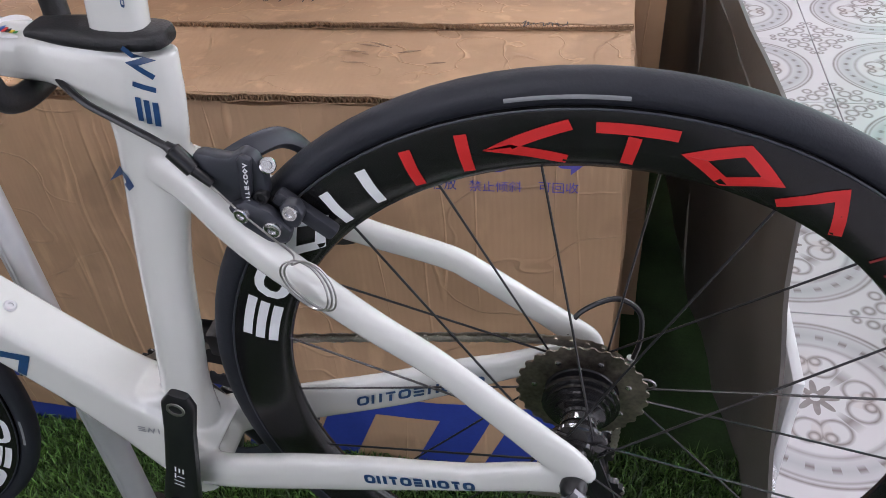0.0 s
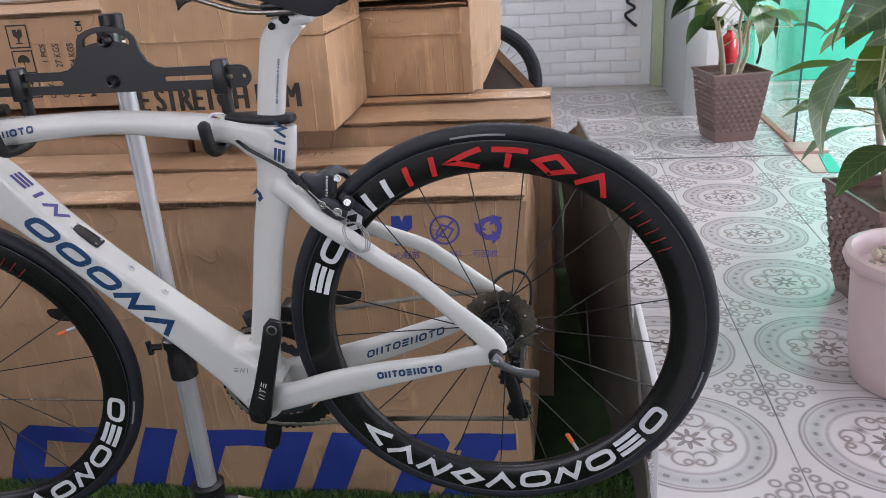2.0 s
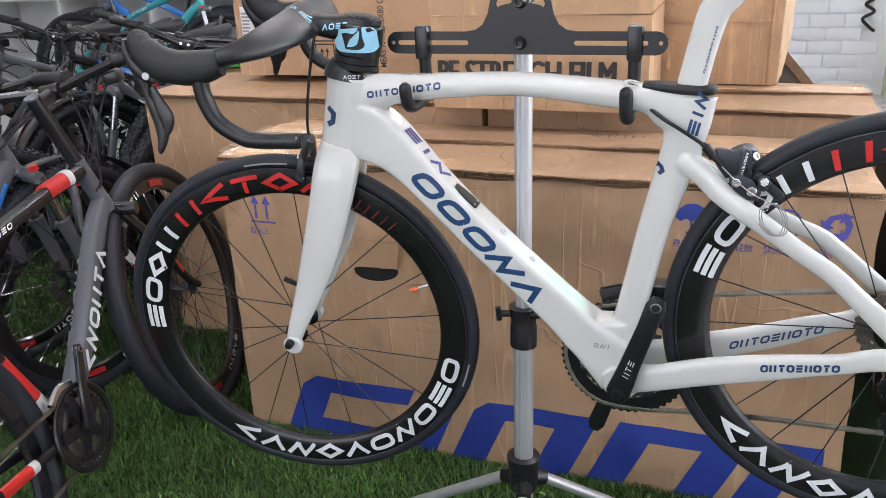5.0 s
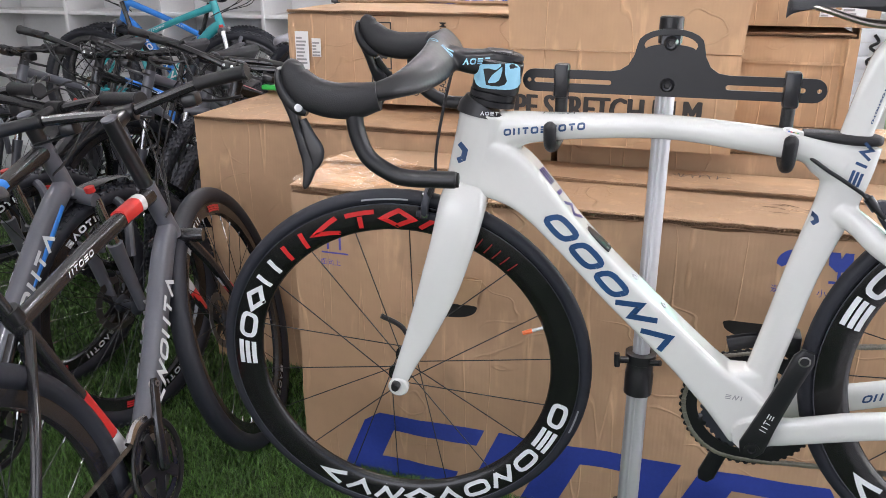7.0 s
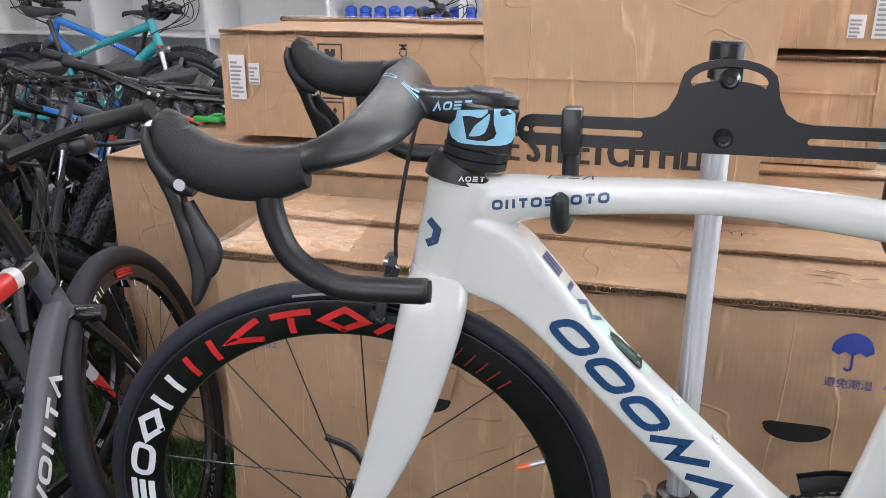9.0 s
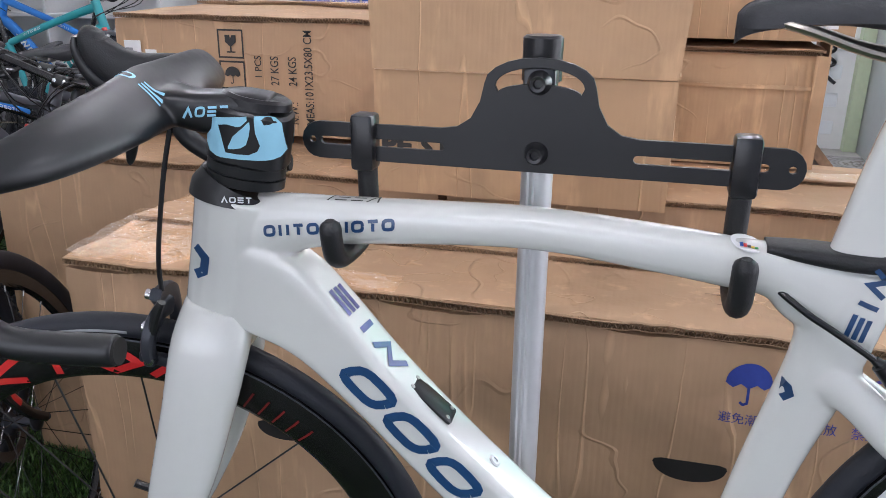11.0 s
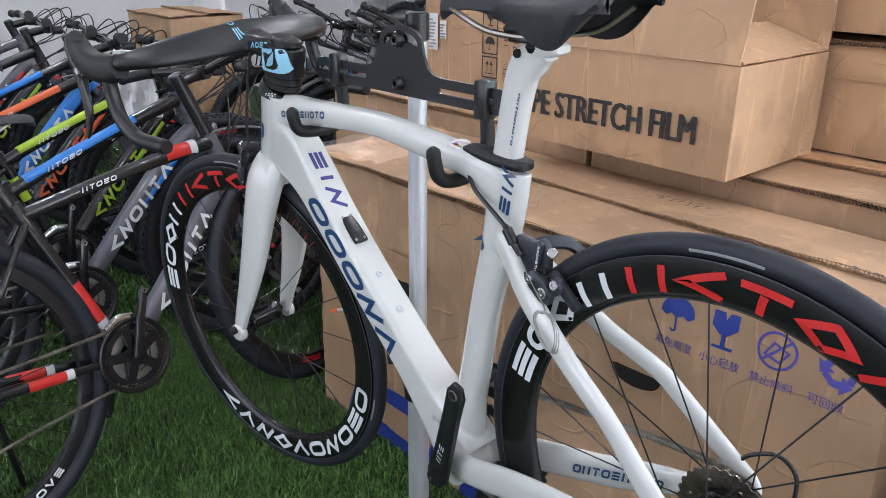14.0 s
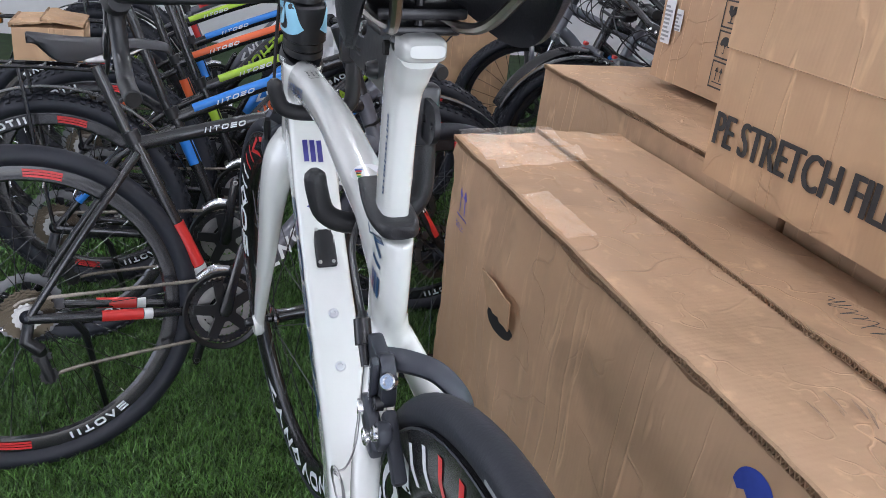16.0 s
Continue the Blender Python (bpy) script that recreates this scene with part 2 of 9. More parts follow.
def sweep(bm, pts, radii, seg=12, up=(0, 1, 0), power=2.0, caps=True, closed=False):
    """A tube along pts. radii: one number, or a number or (across, along up) for each point. power: roundness of the section."""
    pts = [Vector(p) for p in pts]
    n = len(pts)
    if not isinstance(radii, (list, tuple)):
        radii = [radii] * n
    rings = []
    up = Vector(up)
    for i, p in enumerate(pts):
        a, c = pts[(i - 1) % n if closed else max(i - 1, 0)], pts[(i + 1) % n if closed else min(i + 1, n - 1)]
        t = (c - a).normalized()
        u = up - t * up.dot(t)
        if u.length < 1e-3:
            u = Vector((1, 0, 0)) - t * t.x
            if u.length < 1e-3:
                u = Vector((0, 0, 1)) - t * t.z
        u.normalize()
        if i and not closed:
            up = u
        s = t.cross(u)
        r = radii[i]
        ra, rb = (r if isinstance(r, (list, tuple)) else (r, r))
        ring = []
        for k in range(seg):
            w = 2 * math.pi * k / seg
            cx, sx = math.cos(w), math.sin(w)
            cx = math.copysign(abs(cx) ** (2 / power), cx)
            sx = math.copysign(abs(sx) ** (2 / power), sx)
            ring.append(bm.verts.new(p + s * (cx * ra) + u * (sx * rb)))
        rings.append(ring)
    for i in range(n if closed else n - 1):
        r0, r1 = rings[i], rings[(i + 1) % n]
        for k in range(seg):
            bm.faces.new((r0[k], r0[(k + 1) % seg], r1[(k + 1) % seg], r1[k]))
    if caps and not closed:
        bm.faces.new(list(reversed(rings[0])))
        bm.faces.new(rings[-1])
    bm.normal_update()
    return bm


def smooth_path(pts, per=6):
    """A Catmull-Rom curve through pts."""
    P = [Vector(p) for p in pts]
    P = [P[0] * 2 - P[1]] + P + [P[-1] * 2 - P[-2]]
    out = []
    for i in range(1, len(P) - 2):
        a, b, c, d = P[i - 1:i + 3]
        for k in range(per):
            t = k / per
            out.append(0.5 * (2 * b + (c - a) * t + (2 * a - 5 * b + 4 * c - d) * t * t + (3 * b - a - 3 * c + d) * t ** 3))
    out.append(P[-2])
    return out


def tube(pts, r, seg=10, per=6, up=(0, 1, 0), **kw):
    return sweep(bmesh.new(), smooth_path(pts, per) if len(pts) > 2 else pts, r, seg, up, **kw)


def rod(bm, a, b, r0, r1=None, seg=10):
    return sweep(bm, [a, b], [r0, r0 if r1 is None else r1], seg, up=(0.3, 1, 0.2))


def lathe(bm, profile, m=None, seg=32, closed=False):
    """Turns a profile of (radius, height) round the z axis of m."""
    m = m or Matrix.Identity(4)
    rings = []
    for r, h in profile:
        if r < 1e-6:
            rings.append([bm.verts.new(m @ Vector((0, 0, h)))])
        else:
            rings.append([bm.verts.new(m @ Vector((r * math.cos(2 * math.pi * k / seg), r * math.sin(2 * math.pi * k / seg), h))) for k in range(seg)])
    pairs = list(zip(rings, rings[1:])) + ([(rings[-1], rings[0])] if closed else [])
    for a, b in pairs:
        for k in range(seg):
            j = (k + 1) % seg
            if len(a) == 1 and len(b) == 1:
                continue
            if len(a) == 1:
                bm.faces.new((a[0], b[j], b[k]))
            elif len(b) == 1:
                bm.faces.new((a[k], a[j], b[0]))
            else:
                bm.faces.new((a[k], a[j], b[j], b[k]))
    bm.normal_update()
    return bm


def block(bm, lo, hi, bevel=0.0, m=None, seg=2):
    """A box between two corners, with rounded edges."""
    lo, hi = Vector(lo), Vector(hi)
    mm = Matrix.Translation((lo + hi) / 2) @ Matrix.Diagonal((*(hi - lo), 1))
    vs = bmesh.ops.create_cube(bm, size=1, matrix=mm)["verts"]
    if bevel:
        es = list({e for v in vs for e in v.link_edges})
        out = bmesh.ops.bevel(bm, geom=es, offset=bevel, segments=seg, affect="EDGES", profile=0.5)
        vs = list({v for v in out["verts"]} | {v for v in vs if v.is_valid})
    if m is not None:
        bmesh.ops.transform(bm, matrix=m, verts=vs)
    return vs


def poly_prism(bm, outline, depth, m=None):
    """A flat shape given by (x, y) corners, raised by depth along z, then moved by m."""
    m = m or Matrix.Identity(4)
    a = [bm.verts.new(m @ Vector((x, y, 0))) for x, y in outline]
    b = [bm.verts.new(m @ Vector((x, y, depth))) for x, y in outline]
    n = len(a)
    bm.faces.new(list(reversed(a)))
    bm.faces.new(b)
    for k in range(n):
        bm.faces.new((a[k], a[(k + 1) % n], b[(k + 1) % n], b[k]))
    bmesh.ops.recalc_face_normals(bm, faces=bm.faces[:])
    return bm


def axis_frame(p, z, x=(1, 0, 0)):
    """A pose with its z axis along z."""
    z = Vector(z).normalized()
    x = Vector(x)
    x = (x - z * x.dot(z))
    if x.length < 1e-4:
        x = Vector((0, 1, 0)) - z * z.y
    x.normalize()
    y = z.cross(x)
    m = Matrix((x, y, z)).transposed().to_4x4()
    m.translation = Vector(p)
    return m


_words = {}


def words(text, bold=0.0):
    """The built-in font's outlines of text as flat triangles: points (x, y), faces, width, height 1 for capitals."""
    if (text, bold) not in _words:
        cu = bpy.data.curves.new("words", "FONT")
        cu.body, cu.size, cu.resolution_u, cu.offset = text, 1.0, 3, bold
        ob = bpy.data.objects.new("words", cu)
        scene.collection.objects.link(ob)
        me = bpy.data.meshes.new_from_object(ob.evaluated_get(bpy.context.evaluated_depsgraph_get()))
        vs = [(v.co.x, v.co.y) for v in me.vertices]
        fs = [tuple(p.vertices) for p in me.polygons]
        bpy.data.objects.remove(ob)
        x0, x1 = min(v[0] for v in vs), max(v[0] for v in vs)
        y0, y1 = min(v[1] for v in vs), max(v[1] for v in vs)
        k = 1 / (y1 - y0)
        _words[text, bold] = ([((x - x0) * k, (y - y0) * k) for x, y in vs], fs, (x1 - x0) * k)
    return _words[text, bold]


def flat_shape(bm, vs, fs, place):
    ids = [bm.verts.new(place(x, y)) for x, y in vs]
    for f in fs:
        try:
            bm.faces.new([ids[i] for i in f])
        except ValueError:
            pass


def print_words(bm, text, place, width, height, bold=0.0):
    """Lays text on a surface: place(u, v) gives the point, u from 0 to width, v from 0 to height."""
    vs, fs, w = words(text, bold)
    flat_shape(bm, [(x * width / w, y * height) for x, y in vs], fs, place)


def strip(bm, pts, w, place, closed=False):
    """A flat band of width w along (x, y) points, with mitred corners."""
    n = len(pts)
    P = [Vector(p) for p in pts]
    left, right = [], []
    for i, p in enumerate(P):
        a = P[(i - 1) % n] if closed or i else p
        c = P[(i + 1) % n] if closed or i < n - 1 else p
        d0, d1 = (p - a), (c - p)
        d0 = d0.normalized() if d0.length else d1.normalized()
        d1 = d1.normalized() if d1.length else d0
        nrm = Vector((-(d0 + d1).y, (d0 + d1).x))
        if nrm.length < 1e-5:
            nrm = Vector((-d0.y, d0.x))
        nrm.normalize()
        k = w / 2 / max(0.35, nrm.dot(Vector((-d0.y, d0.x))))
        left.append(bm.verts.new(place(*(p + nrm * k))))
        right.append(bm.verts.new(place(*(p - nrm * k))))
    for i in range(n if closed else n - 1):
        j = (i + 1) % n
        bm.faces.new((left[i], right[i], right[j], left[j]))


def densify(pts, step, closed=False):
    out = []
    n = len(pts)
    for i in range(n if closed else n - 1):
        a, b = Vector(pts[i]), Vector(pts[(i + 1) % n])
        k = max(1, int((b - a).length / step))
        out += [tuple(a.lerp(b, j / k)) for j in range(k)]
    if not closed:
        out.append(tuple(pts[-1]))
    return out


# plain shapes that stand for brand marks: strokes in a unit cell
OVAL = [(0.5 + 0.42 * math.copysign(abs(math.cos(a)) ** 0.6, math.cos(a)), 0.5 + 0.4 * math.copysign(abs(math.sin(a)) ** 0.6, math.sin(a))) for a in [2 * math.pi * k / 16 for k in range(17)]]
MARKS = {
    "ring": [OVAL],
    "arch": [[(0.16, 0), (0.16, 1)], [(0.84, 0), (0.84, 1)]],
    "cup": [[(0.08, 0.9), (0.92, 0.9)], [(0.5, 0.72), (0.5, 0)]],
    "hook": [[(0.92, 0.96), (0.16, 0.5), (0.92, 0.04)]],
    "bar": [[(0.5, 0), (0.5, 1)]],
    "bars": [[(0.05, 0.88), (0.95, 0.88)], [(0.05, 0.5), (0.95, 0.5)], [(0.05, 0.12), (0.95, 0.12)]],
    "peak": [[(0.08, 0), (0.5, 0.9), (0.92, 0)]],
    "notch": [[(0.5, 0.04), (0.94, 0.5), (0.5, 0.96), (0.06, 0.5), (0.5, 0.04)]],
    "zig": [[(0.04, 0), (0.3, 0.9), (0.65, 0.1), (0.96, 1)]],
}


def marks(bm, kinds, place, width, height, slant=0.15, weight=0.2, step=0.02, gap=0.22, emit=None):
    """A row of plain marks, spread over width; place(u, v) gives the point. emit takes each mark as a mesh of its own."""
    cells = [0.4 if k == "bar" else 1.0 for k in kinds]
    unit = width / (sum(cells) + gap * (len(kinds) - 1))
    x = 0.0
    for kind, c in zip(kinds, cells):
        if emit:
            bm = bmesh.new()
        for stroke in MARKS[kind]:
            pts = [(x + a * c * unit + slant * b * height, b * height) for a, b in stroke]
            if stroke[0] == stroke[-1]:
                strip(bm, densify(pts[:-1], step, True), weight * height, place, True)
            else:
                strip(bm, densify(pts, step), weight * height, place)
        if emit:
            emit(bm)
        x += (c + gap) * unit

# ---- the room ----
ROOM = (-6.0, 4.0, -3.6, 5.6, 3.0)
PLASTER = mat("white_plaster", (0.78, 0.78, 0.78), 0.8, vary=0.05, scale=6, bump=0.1, bscale=80)
FOAM_BRICK = mat("white_foam_brick", (0.82, 0.84, 0.87), 0.6, vary=0.04, scale=10, bump=0.5, bscale=120, obj_vary=0.05, bdist=0.004)
GREY_PAINT = mat("pale_grey_paint", (0.55, 0.58, 0.58), 0.5, vary=0.06, scale=8)
GREEN_PAINT = mat("bright_green_board", (0.025, 0.47, 0.31), 0.35, vary=0.08, scale=5)
TURF_BASE = mat("turf_backing", (0.02, 0.05, 0.012), 0.9, vary=0.5, scale=60, bump=0.6, bscale=300)
TURF = mat("turf_blades", (0.074, 0.16, 0.033), 0.45, vary=0.35, scale=5, island=True, obj_vary=0.85)
WOOD_RED = mat("reddish_wood", (0.3, 0.14, 0.1), 0.4, vary=0.2, scale=30)
# glow of the assumed ceiling tubes
ASSUMED_TUBE = glow("assumed_tube", (0.95, 0.98, 1.0), 62.0)


def sheet_glass(name):
    """A clean pane: it lets the view through unbent, with a mirror sheen by its angle."""
    m = bpy.data.materials.new(name)
    m.use_nodes = True
    nt = m.node_tree
    nt.nodes.remove(nt.nodes["Principled BSDF"])
    clear, gloss, mixer, lw, sheen = (nt.nodes.new(k) for k in ("ShaderNodeBsdfTransparent", "ShaderNodeBsdfGlossy", "ShaderNodeMixShader", "ShaderNodeLayerWeight", "ShaderNodeMath"))
    clear.inputs[0].default_value = (0.965, 0.99, 0.985, 1)
    gloss.inputs["Roughness"].default_value = 0.01
    lw.inputs["Blend"].default_value = 0.5
    sheen.operation = "POWER"
    sheen.inputs[1].default_value = 5.0
    nt.links.new(lw.outputs["Facing"], sheen.inputs[0])
    nt.links.new(sheen.outputs[0], mixer.inputs[0])
    nt.links.new(clear.outputs[0], mixer.inputs[1])
    nt.links.new(gloss.outputs[0], mixer.inputs[2])
    nt.links.new(mixer.outputs[0], nt.nodes["Material Output"].inputs[0])
    return m


def slab(name, lo, hi, material, label, category, bevel=0.0):
    bm = bmesh.new()
    block(bm, lo, hi, bevel)
    return thing(name, bm, material, label, category, kind="structure")


def tile_material():
    """Glazed patterned tile: rings round a four-leaved flower, scrolls in the corners, drawn in the tile's own coordinates."""
    m = mat("patterned_glazed_tile", (0.57, 0.545, 0.555), 0.22, vary=0.03, scale=8, coat=0.3)
    nt = m.node_tree
    N, L = nt.nodes, nt.links
    b = N["Principled BSDF"]
    tc = N.new("ShaderNodeTexCoord")
    sep = N.new("ShaderNodeSeparateXYZ")
    L.new(tc.outputs["Object"], sep.inputs[0])

    def math_node(op, a, c=None, d=None):
        n = N.new("ShaderNodeMath")
        n.operation = op
        for i, v in enumerate((a, c, d)):
            if v is None:
                continue
            if isinstance(v, (int, float)):
                n.inputs[i].default_value = v
            else:
                L.new(v, n.inputs[i])
        return n.outputs[0]

    x, y = sep.outputs[0], sep.outputs[1]
    ax, ay = math_node("ABSOLUTE", x), math_node("ABSOLUTE", y)
    r = math_node("SQRT", math_node("ADD", math_node("MULTIPLY", x, x), math_node("MULTIPLY", y, y)))
    ang = math_node("ARCTAN2", y, x)

    def band(v, centre, half):
        off = math_node("ABSOLUTE", math_node("SUBTRACT", v, centre))
        return math_node("MAXIMUM", math_node("SUBTRACT", 1.0, math_node("DIVIDE", off, half * 1.7)), 0.0)

    def ring_at(px, py, rad, half):
        dx, dy = math_node("SUBTRACT", ax, px), math_node("SUBTRACT", ay, py)
        rr = math_node("SQRT", math_node("ADD", math_node("MULTIPLY", dx, dx), math_node("MULTIPLY", dy, dy)))
        return band(rr, rad, half)

    def top(*items):
        v = items[0]
        for i in items[1:]:
            v = math_node("MAXIMUM", v, i)
        return v

    # thin rings and the toothed band between them
    rings = top(band(r, 0.171, 0.003), math_node("MULTIPLY", band(r, 0.118, 0.004), 0.6), math_node("MULTIPLY", band(r, 0.162, 0.0025), 0.7))
    teeth = math_node("MULTIPLY", band(r, 0.14, 0.005), math_node("GREATER_THAN", math_node("SINE", math_node("MULTIPLY", ang, 24.0)), 0.45))
    wash = band(r, 0.141, 0.02)
    # flower: four scrolled heart leaves on the axes
    leaf = top(ring_at(0.068, 0.02, 0.023, 0.0034), ring_at(0.02, 0.068, 0.023, 0.0034), ring_at(0.08, 0.012, 0.008, 0.0032), ring_at(0.012, 0.08, 0.008, 0.0032))
    outline = math_node("MULTIPLY", leaf, math_node("GREATER_THAN", r, 0.045))
    star = math_node("MULTIPLY", math_node("LESS_THAN", r, math_node("MULTIPLY_ADD", math_node("COSINE", math_node("MULTIPLY", ang, 8.0)), 0.011, 0.026)), math_node("GREATER_THAN", r, 0.008))
    diag = math_node("MULTIPLY", band(r, 0.062, 0.014), math_node("GREATER_THAN", math_node("MULTIPLY", math_node("COSINE", math_node("MULTIPLY", ang, 4.0)), -1.0), 0.9))
    corner = top(ring_at(0.172, 0.15, 0.014, 0.0036), ring_at(0.15, 0.172, 0.014, 0.0036), ring_at(0.185, 0.185, 0.01, 0.0036), ring_at(0.122, 0.182, 0.009, 0.0036), ring_at(0.182, 0.122, 0.009, 0.0036), ring_at(0.14, 0.14, 0.01, 0.0032), ring_at(0.097, 0.19, 0.006, 0.003), ring_at(0.19, 0.097, 0.006, 0.003))
    dark = math_node("MINIMUM", top(rings, teeth, outline, star, diag, corner), 1.0)
    # soft breaks in the print
    n = N.new("ShaderNodeTexNoise")
    n.inputs["Scale"].default_value = 60
    L.new(tc.outputs["Object"], n.inputs["Vector"])
    dark = math_node("MULTIPLY", dark, math_node("MULTIPLY_ADD", n.outputs[0], 0.4, 0.6))
    core = math_node("MULTIPLY", band(r, 0.075, 0.018), math_node("GREATER_THAN", math_node("COSINE", math_node("MULTIPLY", ang, 4.0)), 0.6))
    base = b.inputs["Base Color"].links[0].from_socket

    def mix(a, colour, f):
        k = N.new("ShaderNodeMix")
        k.data_type = "RGBA"
        L.new(f, k.inputs["Factor"])
        L.new(a, k.inputs["A"])
        k.inputs["B"].default_value = (*colour, 1)
        return k.outputs["Result"]

    c = mix(base, (0.34, 0.335, 0.345), math_node("MULTIPLY", wash, 0.7))
    c = mix(c, (0.5, 0.38, 0.34), math_node("MULTIPLY", core, 0.4))
    c = mix(c, (0.15, 0.115, 0.105), dark)
    L.new(c, b.inputs["Base Color"])
    return m


CLEAR = sheet_glass("clear_glass")
TILE = tile_material()
GROUT = mat("grey_grout", (0.42, 0.4, 0.38), 0.85, vary=0.2, scale=40)

x0, x1, y0, y1, top_z = ROOM
floor = slab("floor", (x0, y0, -0.2), (x1, y1, -0.006), GROUT, "grey grouted bed of the shop's tiled floor", "floor")
ceiling = slab("ceiling", (x0, y0, top_z), (x1, y1, top_z + 0.15), PLASTER, "plain white plaster ceiling of the shop", "ceiling")
slab("wall_west", (x0 - 0.2, y0, -0.2), (x0, y1, top_z + 0.15), PLASTER, "plain white plaster wall behind the parked bicycles", "wall")


def wall_with_opening(name, lo, hi, axis, a, b, head, label):
    """A wall with one wide opening from a to b up to head."""
    bm = bmesh.new()
    lo, hi = Vector(lo), Vector(hi)
    p, q = lo.copy(), hi.copy()
    q[axis] = a
    block(bm, p, q)
    p, q = lo.copy(), hi.copy()
    p[axis] = b
    block(bm, p, q)
    p, q = lo.copy(), hi.copy()
    p[axis], q[axis], p.z = a, b, head
    block(bm, p, q)
    return thing(name, bm, PLASTER, label, "wall", kind="structure")


wall_with_opening("wall_east", (x1, y0, -0.2), (x1 + 0.2, y1, top_z + 0.15), 1, -2.2, 3.4, 2.7, "white plaster wall with the wide shop front opening")
# unseen wall; its opening is assumed, to let light in behind the camera
wall_with_opening("wall_south", (x0 - 0.2, y0 - 0.2, -0.2), (x1 + 0.2, y0, top_z + 0.15), 0, -3.4, 2.2, 2.7, "unseen white plaster wall with an assumed wide opening")
wall_north = slab("wall_north", (x0 - 0.2, y1, -0.2), (x1 + 0.2, y1 + 0.2, top_z + 0.15), PLASTER, "white wall faced with embossed foam bricks", "wall")
slab("ground", (-60, -60, -0.4), (60, 60, -0.21), mat("street_concrete", (0.35, 0.34, 0.33), 0.85, vary=0.15, scale=3), "pale concrete ground outside the shop", "ground")

# assumed ceiling tubes, out of view; the sixth is added to brighten the brick wall
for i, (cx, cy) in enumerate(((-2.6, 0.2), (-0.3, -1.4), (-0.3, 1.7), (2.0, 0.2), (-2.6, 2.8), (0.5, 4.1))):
    lamp = root("assumed_ceiling_light", (cx, cy, top_z))
    tagged(lamp, "assumed long white tube lamp on the ceiling, out of view", "ceiling light", "tube lamps on the ceiling")
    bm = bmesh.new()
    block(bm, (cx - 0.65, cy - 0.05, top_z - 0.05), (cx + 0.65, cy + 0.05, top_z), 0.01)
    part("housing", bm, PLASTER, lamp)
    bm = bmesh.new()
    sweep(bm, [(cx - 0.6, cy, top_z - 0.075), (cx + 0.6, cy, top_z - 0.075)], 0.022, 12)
    part("tube", bm, ASSUMED_TUBE, lamp, "glowing white tube")

# artificial turf under the bicycles
TURF_X = 0.70


def turf():
    mat_ob = root("artificial_turf", (-2.2, 0.5, 0))
    tagged(mat_ob, "short bright green artificial turf laid on the floor", "turf", kind="stuff")
    bm = bmesh.new()
    block(bm, (x0, -2.2, -0.005), (TURF_X, 3.0, 0.004))
    part("backing", bm, TURF_BASE, mat_ob)
    rng = np.random.default_rng(4)
    spans = [(-1.75, TURF_X, -0.75, 0.5, 210000), (-2.9, -1.75, -0.8, 1.6, 70000), (-1.75, -1.0, 0.5, 2.2, 50000), (-4.5, -2.9, -1.0, 3.0, 30000), (-2.9, -1.6, 1.6, 3.0, 22000)]
    P = np.concatenate([np.column_stack([rng.uniform(a, b, n), rng.uniform(c, d, n)]) for a, b, c, d, n in spans])
    n = len(P)
    clump = np.array([noise.noise(Vector((px * 14, py * 14, 0))) for px, py in P])
    h = rng.uniform(0.012, 0.028, n) * (1 + 0.35 * clump)
    w = rng.uniform(0.0009, 0.0016, n)
    far = P[:, 0] < -1.9
    w[far] *= 2.2
    a = rng.uniform(0, 2 * np.pi, n)
    lean = rng.uniform(0.2, 1.0, n) * h
    la = a + rng.normal(0, 0.8, n)
    base = np.column_stack([P, np.full(n, 0.003)])
    side = np.column_stack([np.cos(a + np.pi / 2) * w, np.sin(a + np.pi / 2) * w, np.zeros(n)])
    mid = base + np.column_stack([np.cos(la) * lean * 0.3, np.sin(la) * lean * 0.3, h * 0.6])
    tip = base + np.column_stack([np.cos(la) * lean, np.sin(la) * lean, h])
    V = np.stack([base - side, base + side, mid + side * 0.9, mid - side * 0.9, tip], 1).reshape(-1, 3)
    o = np.arange(n)[:, None] * 5
    quads = o + np.array([0, 1, 2, 3])
    tris = o + np.array([3, 2, 4])
    me = bpy.data.meshes.new("blades")
    me.vertices.add(len(V))
    me.vertices.foreach_set("co", (V - np.array((-2.2, 0.5, 0))).ravel())
    loops = np.concatenate([quads, tris], 1).ravel()
    me.loops.add(len(loops))
    me.loops.foreach_set("vertex_index", loops)
    me.polygons.add(2 * n)
    starts = (np.arange(n)[:, None] * 7 + np.array([0, 4])).ravel()
    me.polygons.foreach_set("loop_start", starts)
    me.update(calc_edges=True)
    me.materials.append(TURF)
    ob = new("blades", me)
    ob.parent = mat_ob
    tagged(ob, "green plastic grass blades", kind="stuff")


turf()

# pillar and white cabinet end beside the glass
bm = bmesh.new()
block(bm, (1.37, 4.38, -0.003), (1.5, 5.58, 2.995), 0.004)
thing("pillar", bm, GREY_PAINT, "pale grey painted pillar standing on the tiles", "pillar", kind="structure")
slab("trim_1", (1.505, 4.40, -0.003), (1.72, 5.59, 2.99), PLASTER, "white boxed end of the brick wall", "trim")
slab("door_jamb", (1.28, 5.5, -0.003), (1.365, 5.595, 2.99), mat("pale_yellow_green_jamb", (0.5, 0.58, 0.4), 0.5, vary=0.1, scale=9), "narrow pale green strip beside the brick wall", "trim")
slab("backdrop_green", (1.73, 5.5, 0.0), (3.99, 5.58, 2.6), GREEN_PAINT, "bright green painted board at the back of the shop", "board")

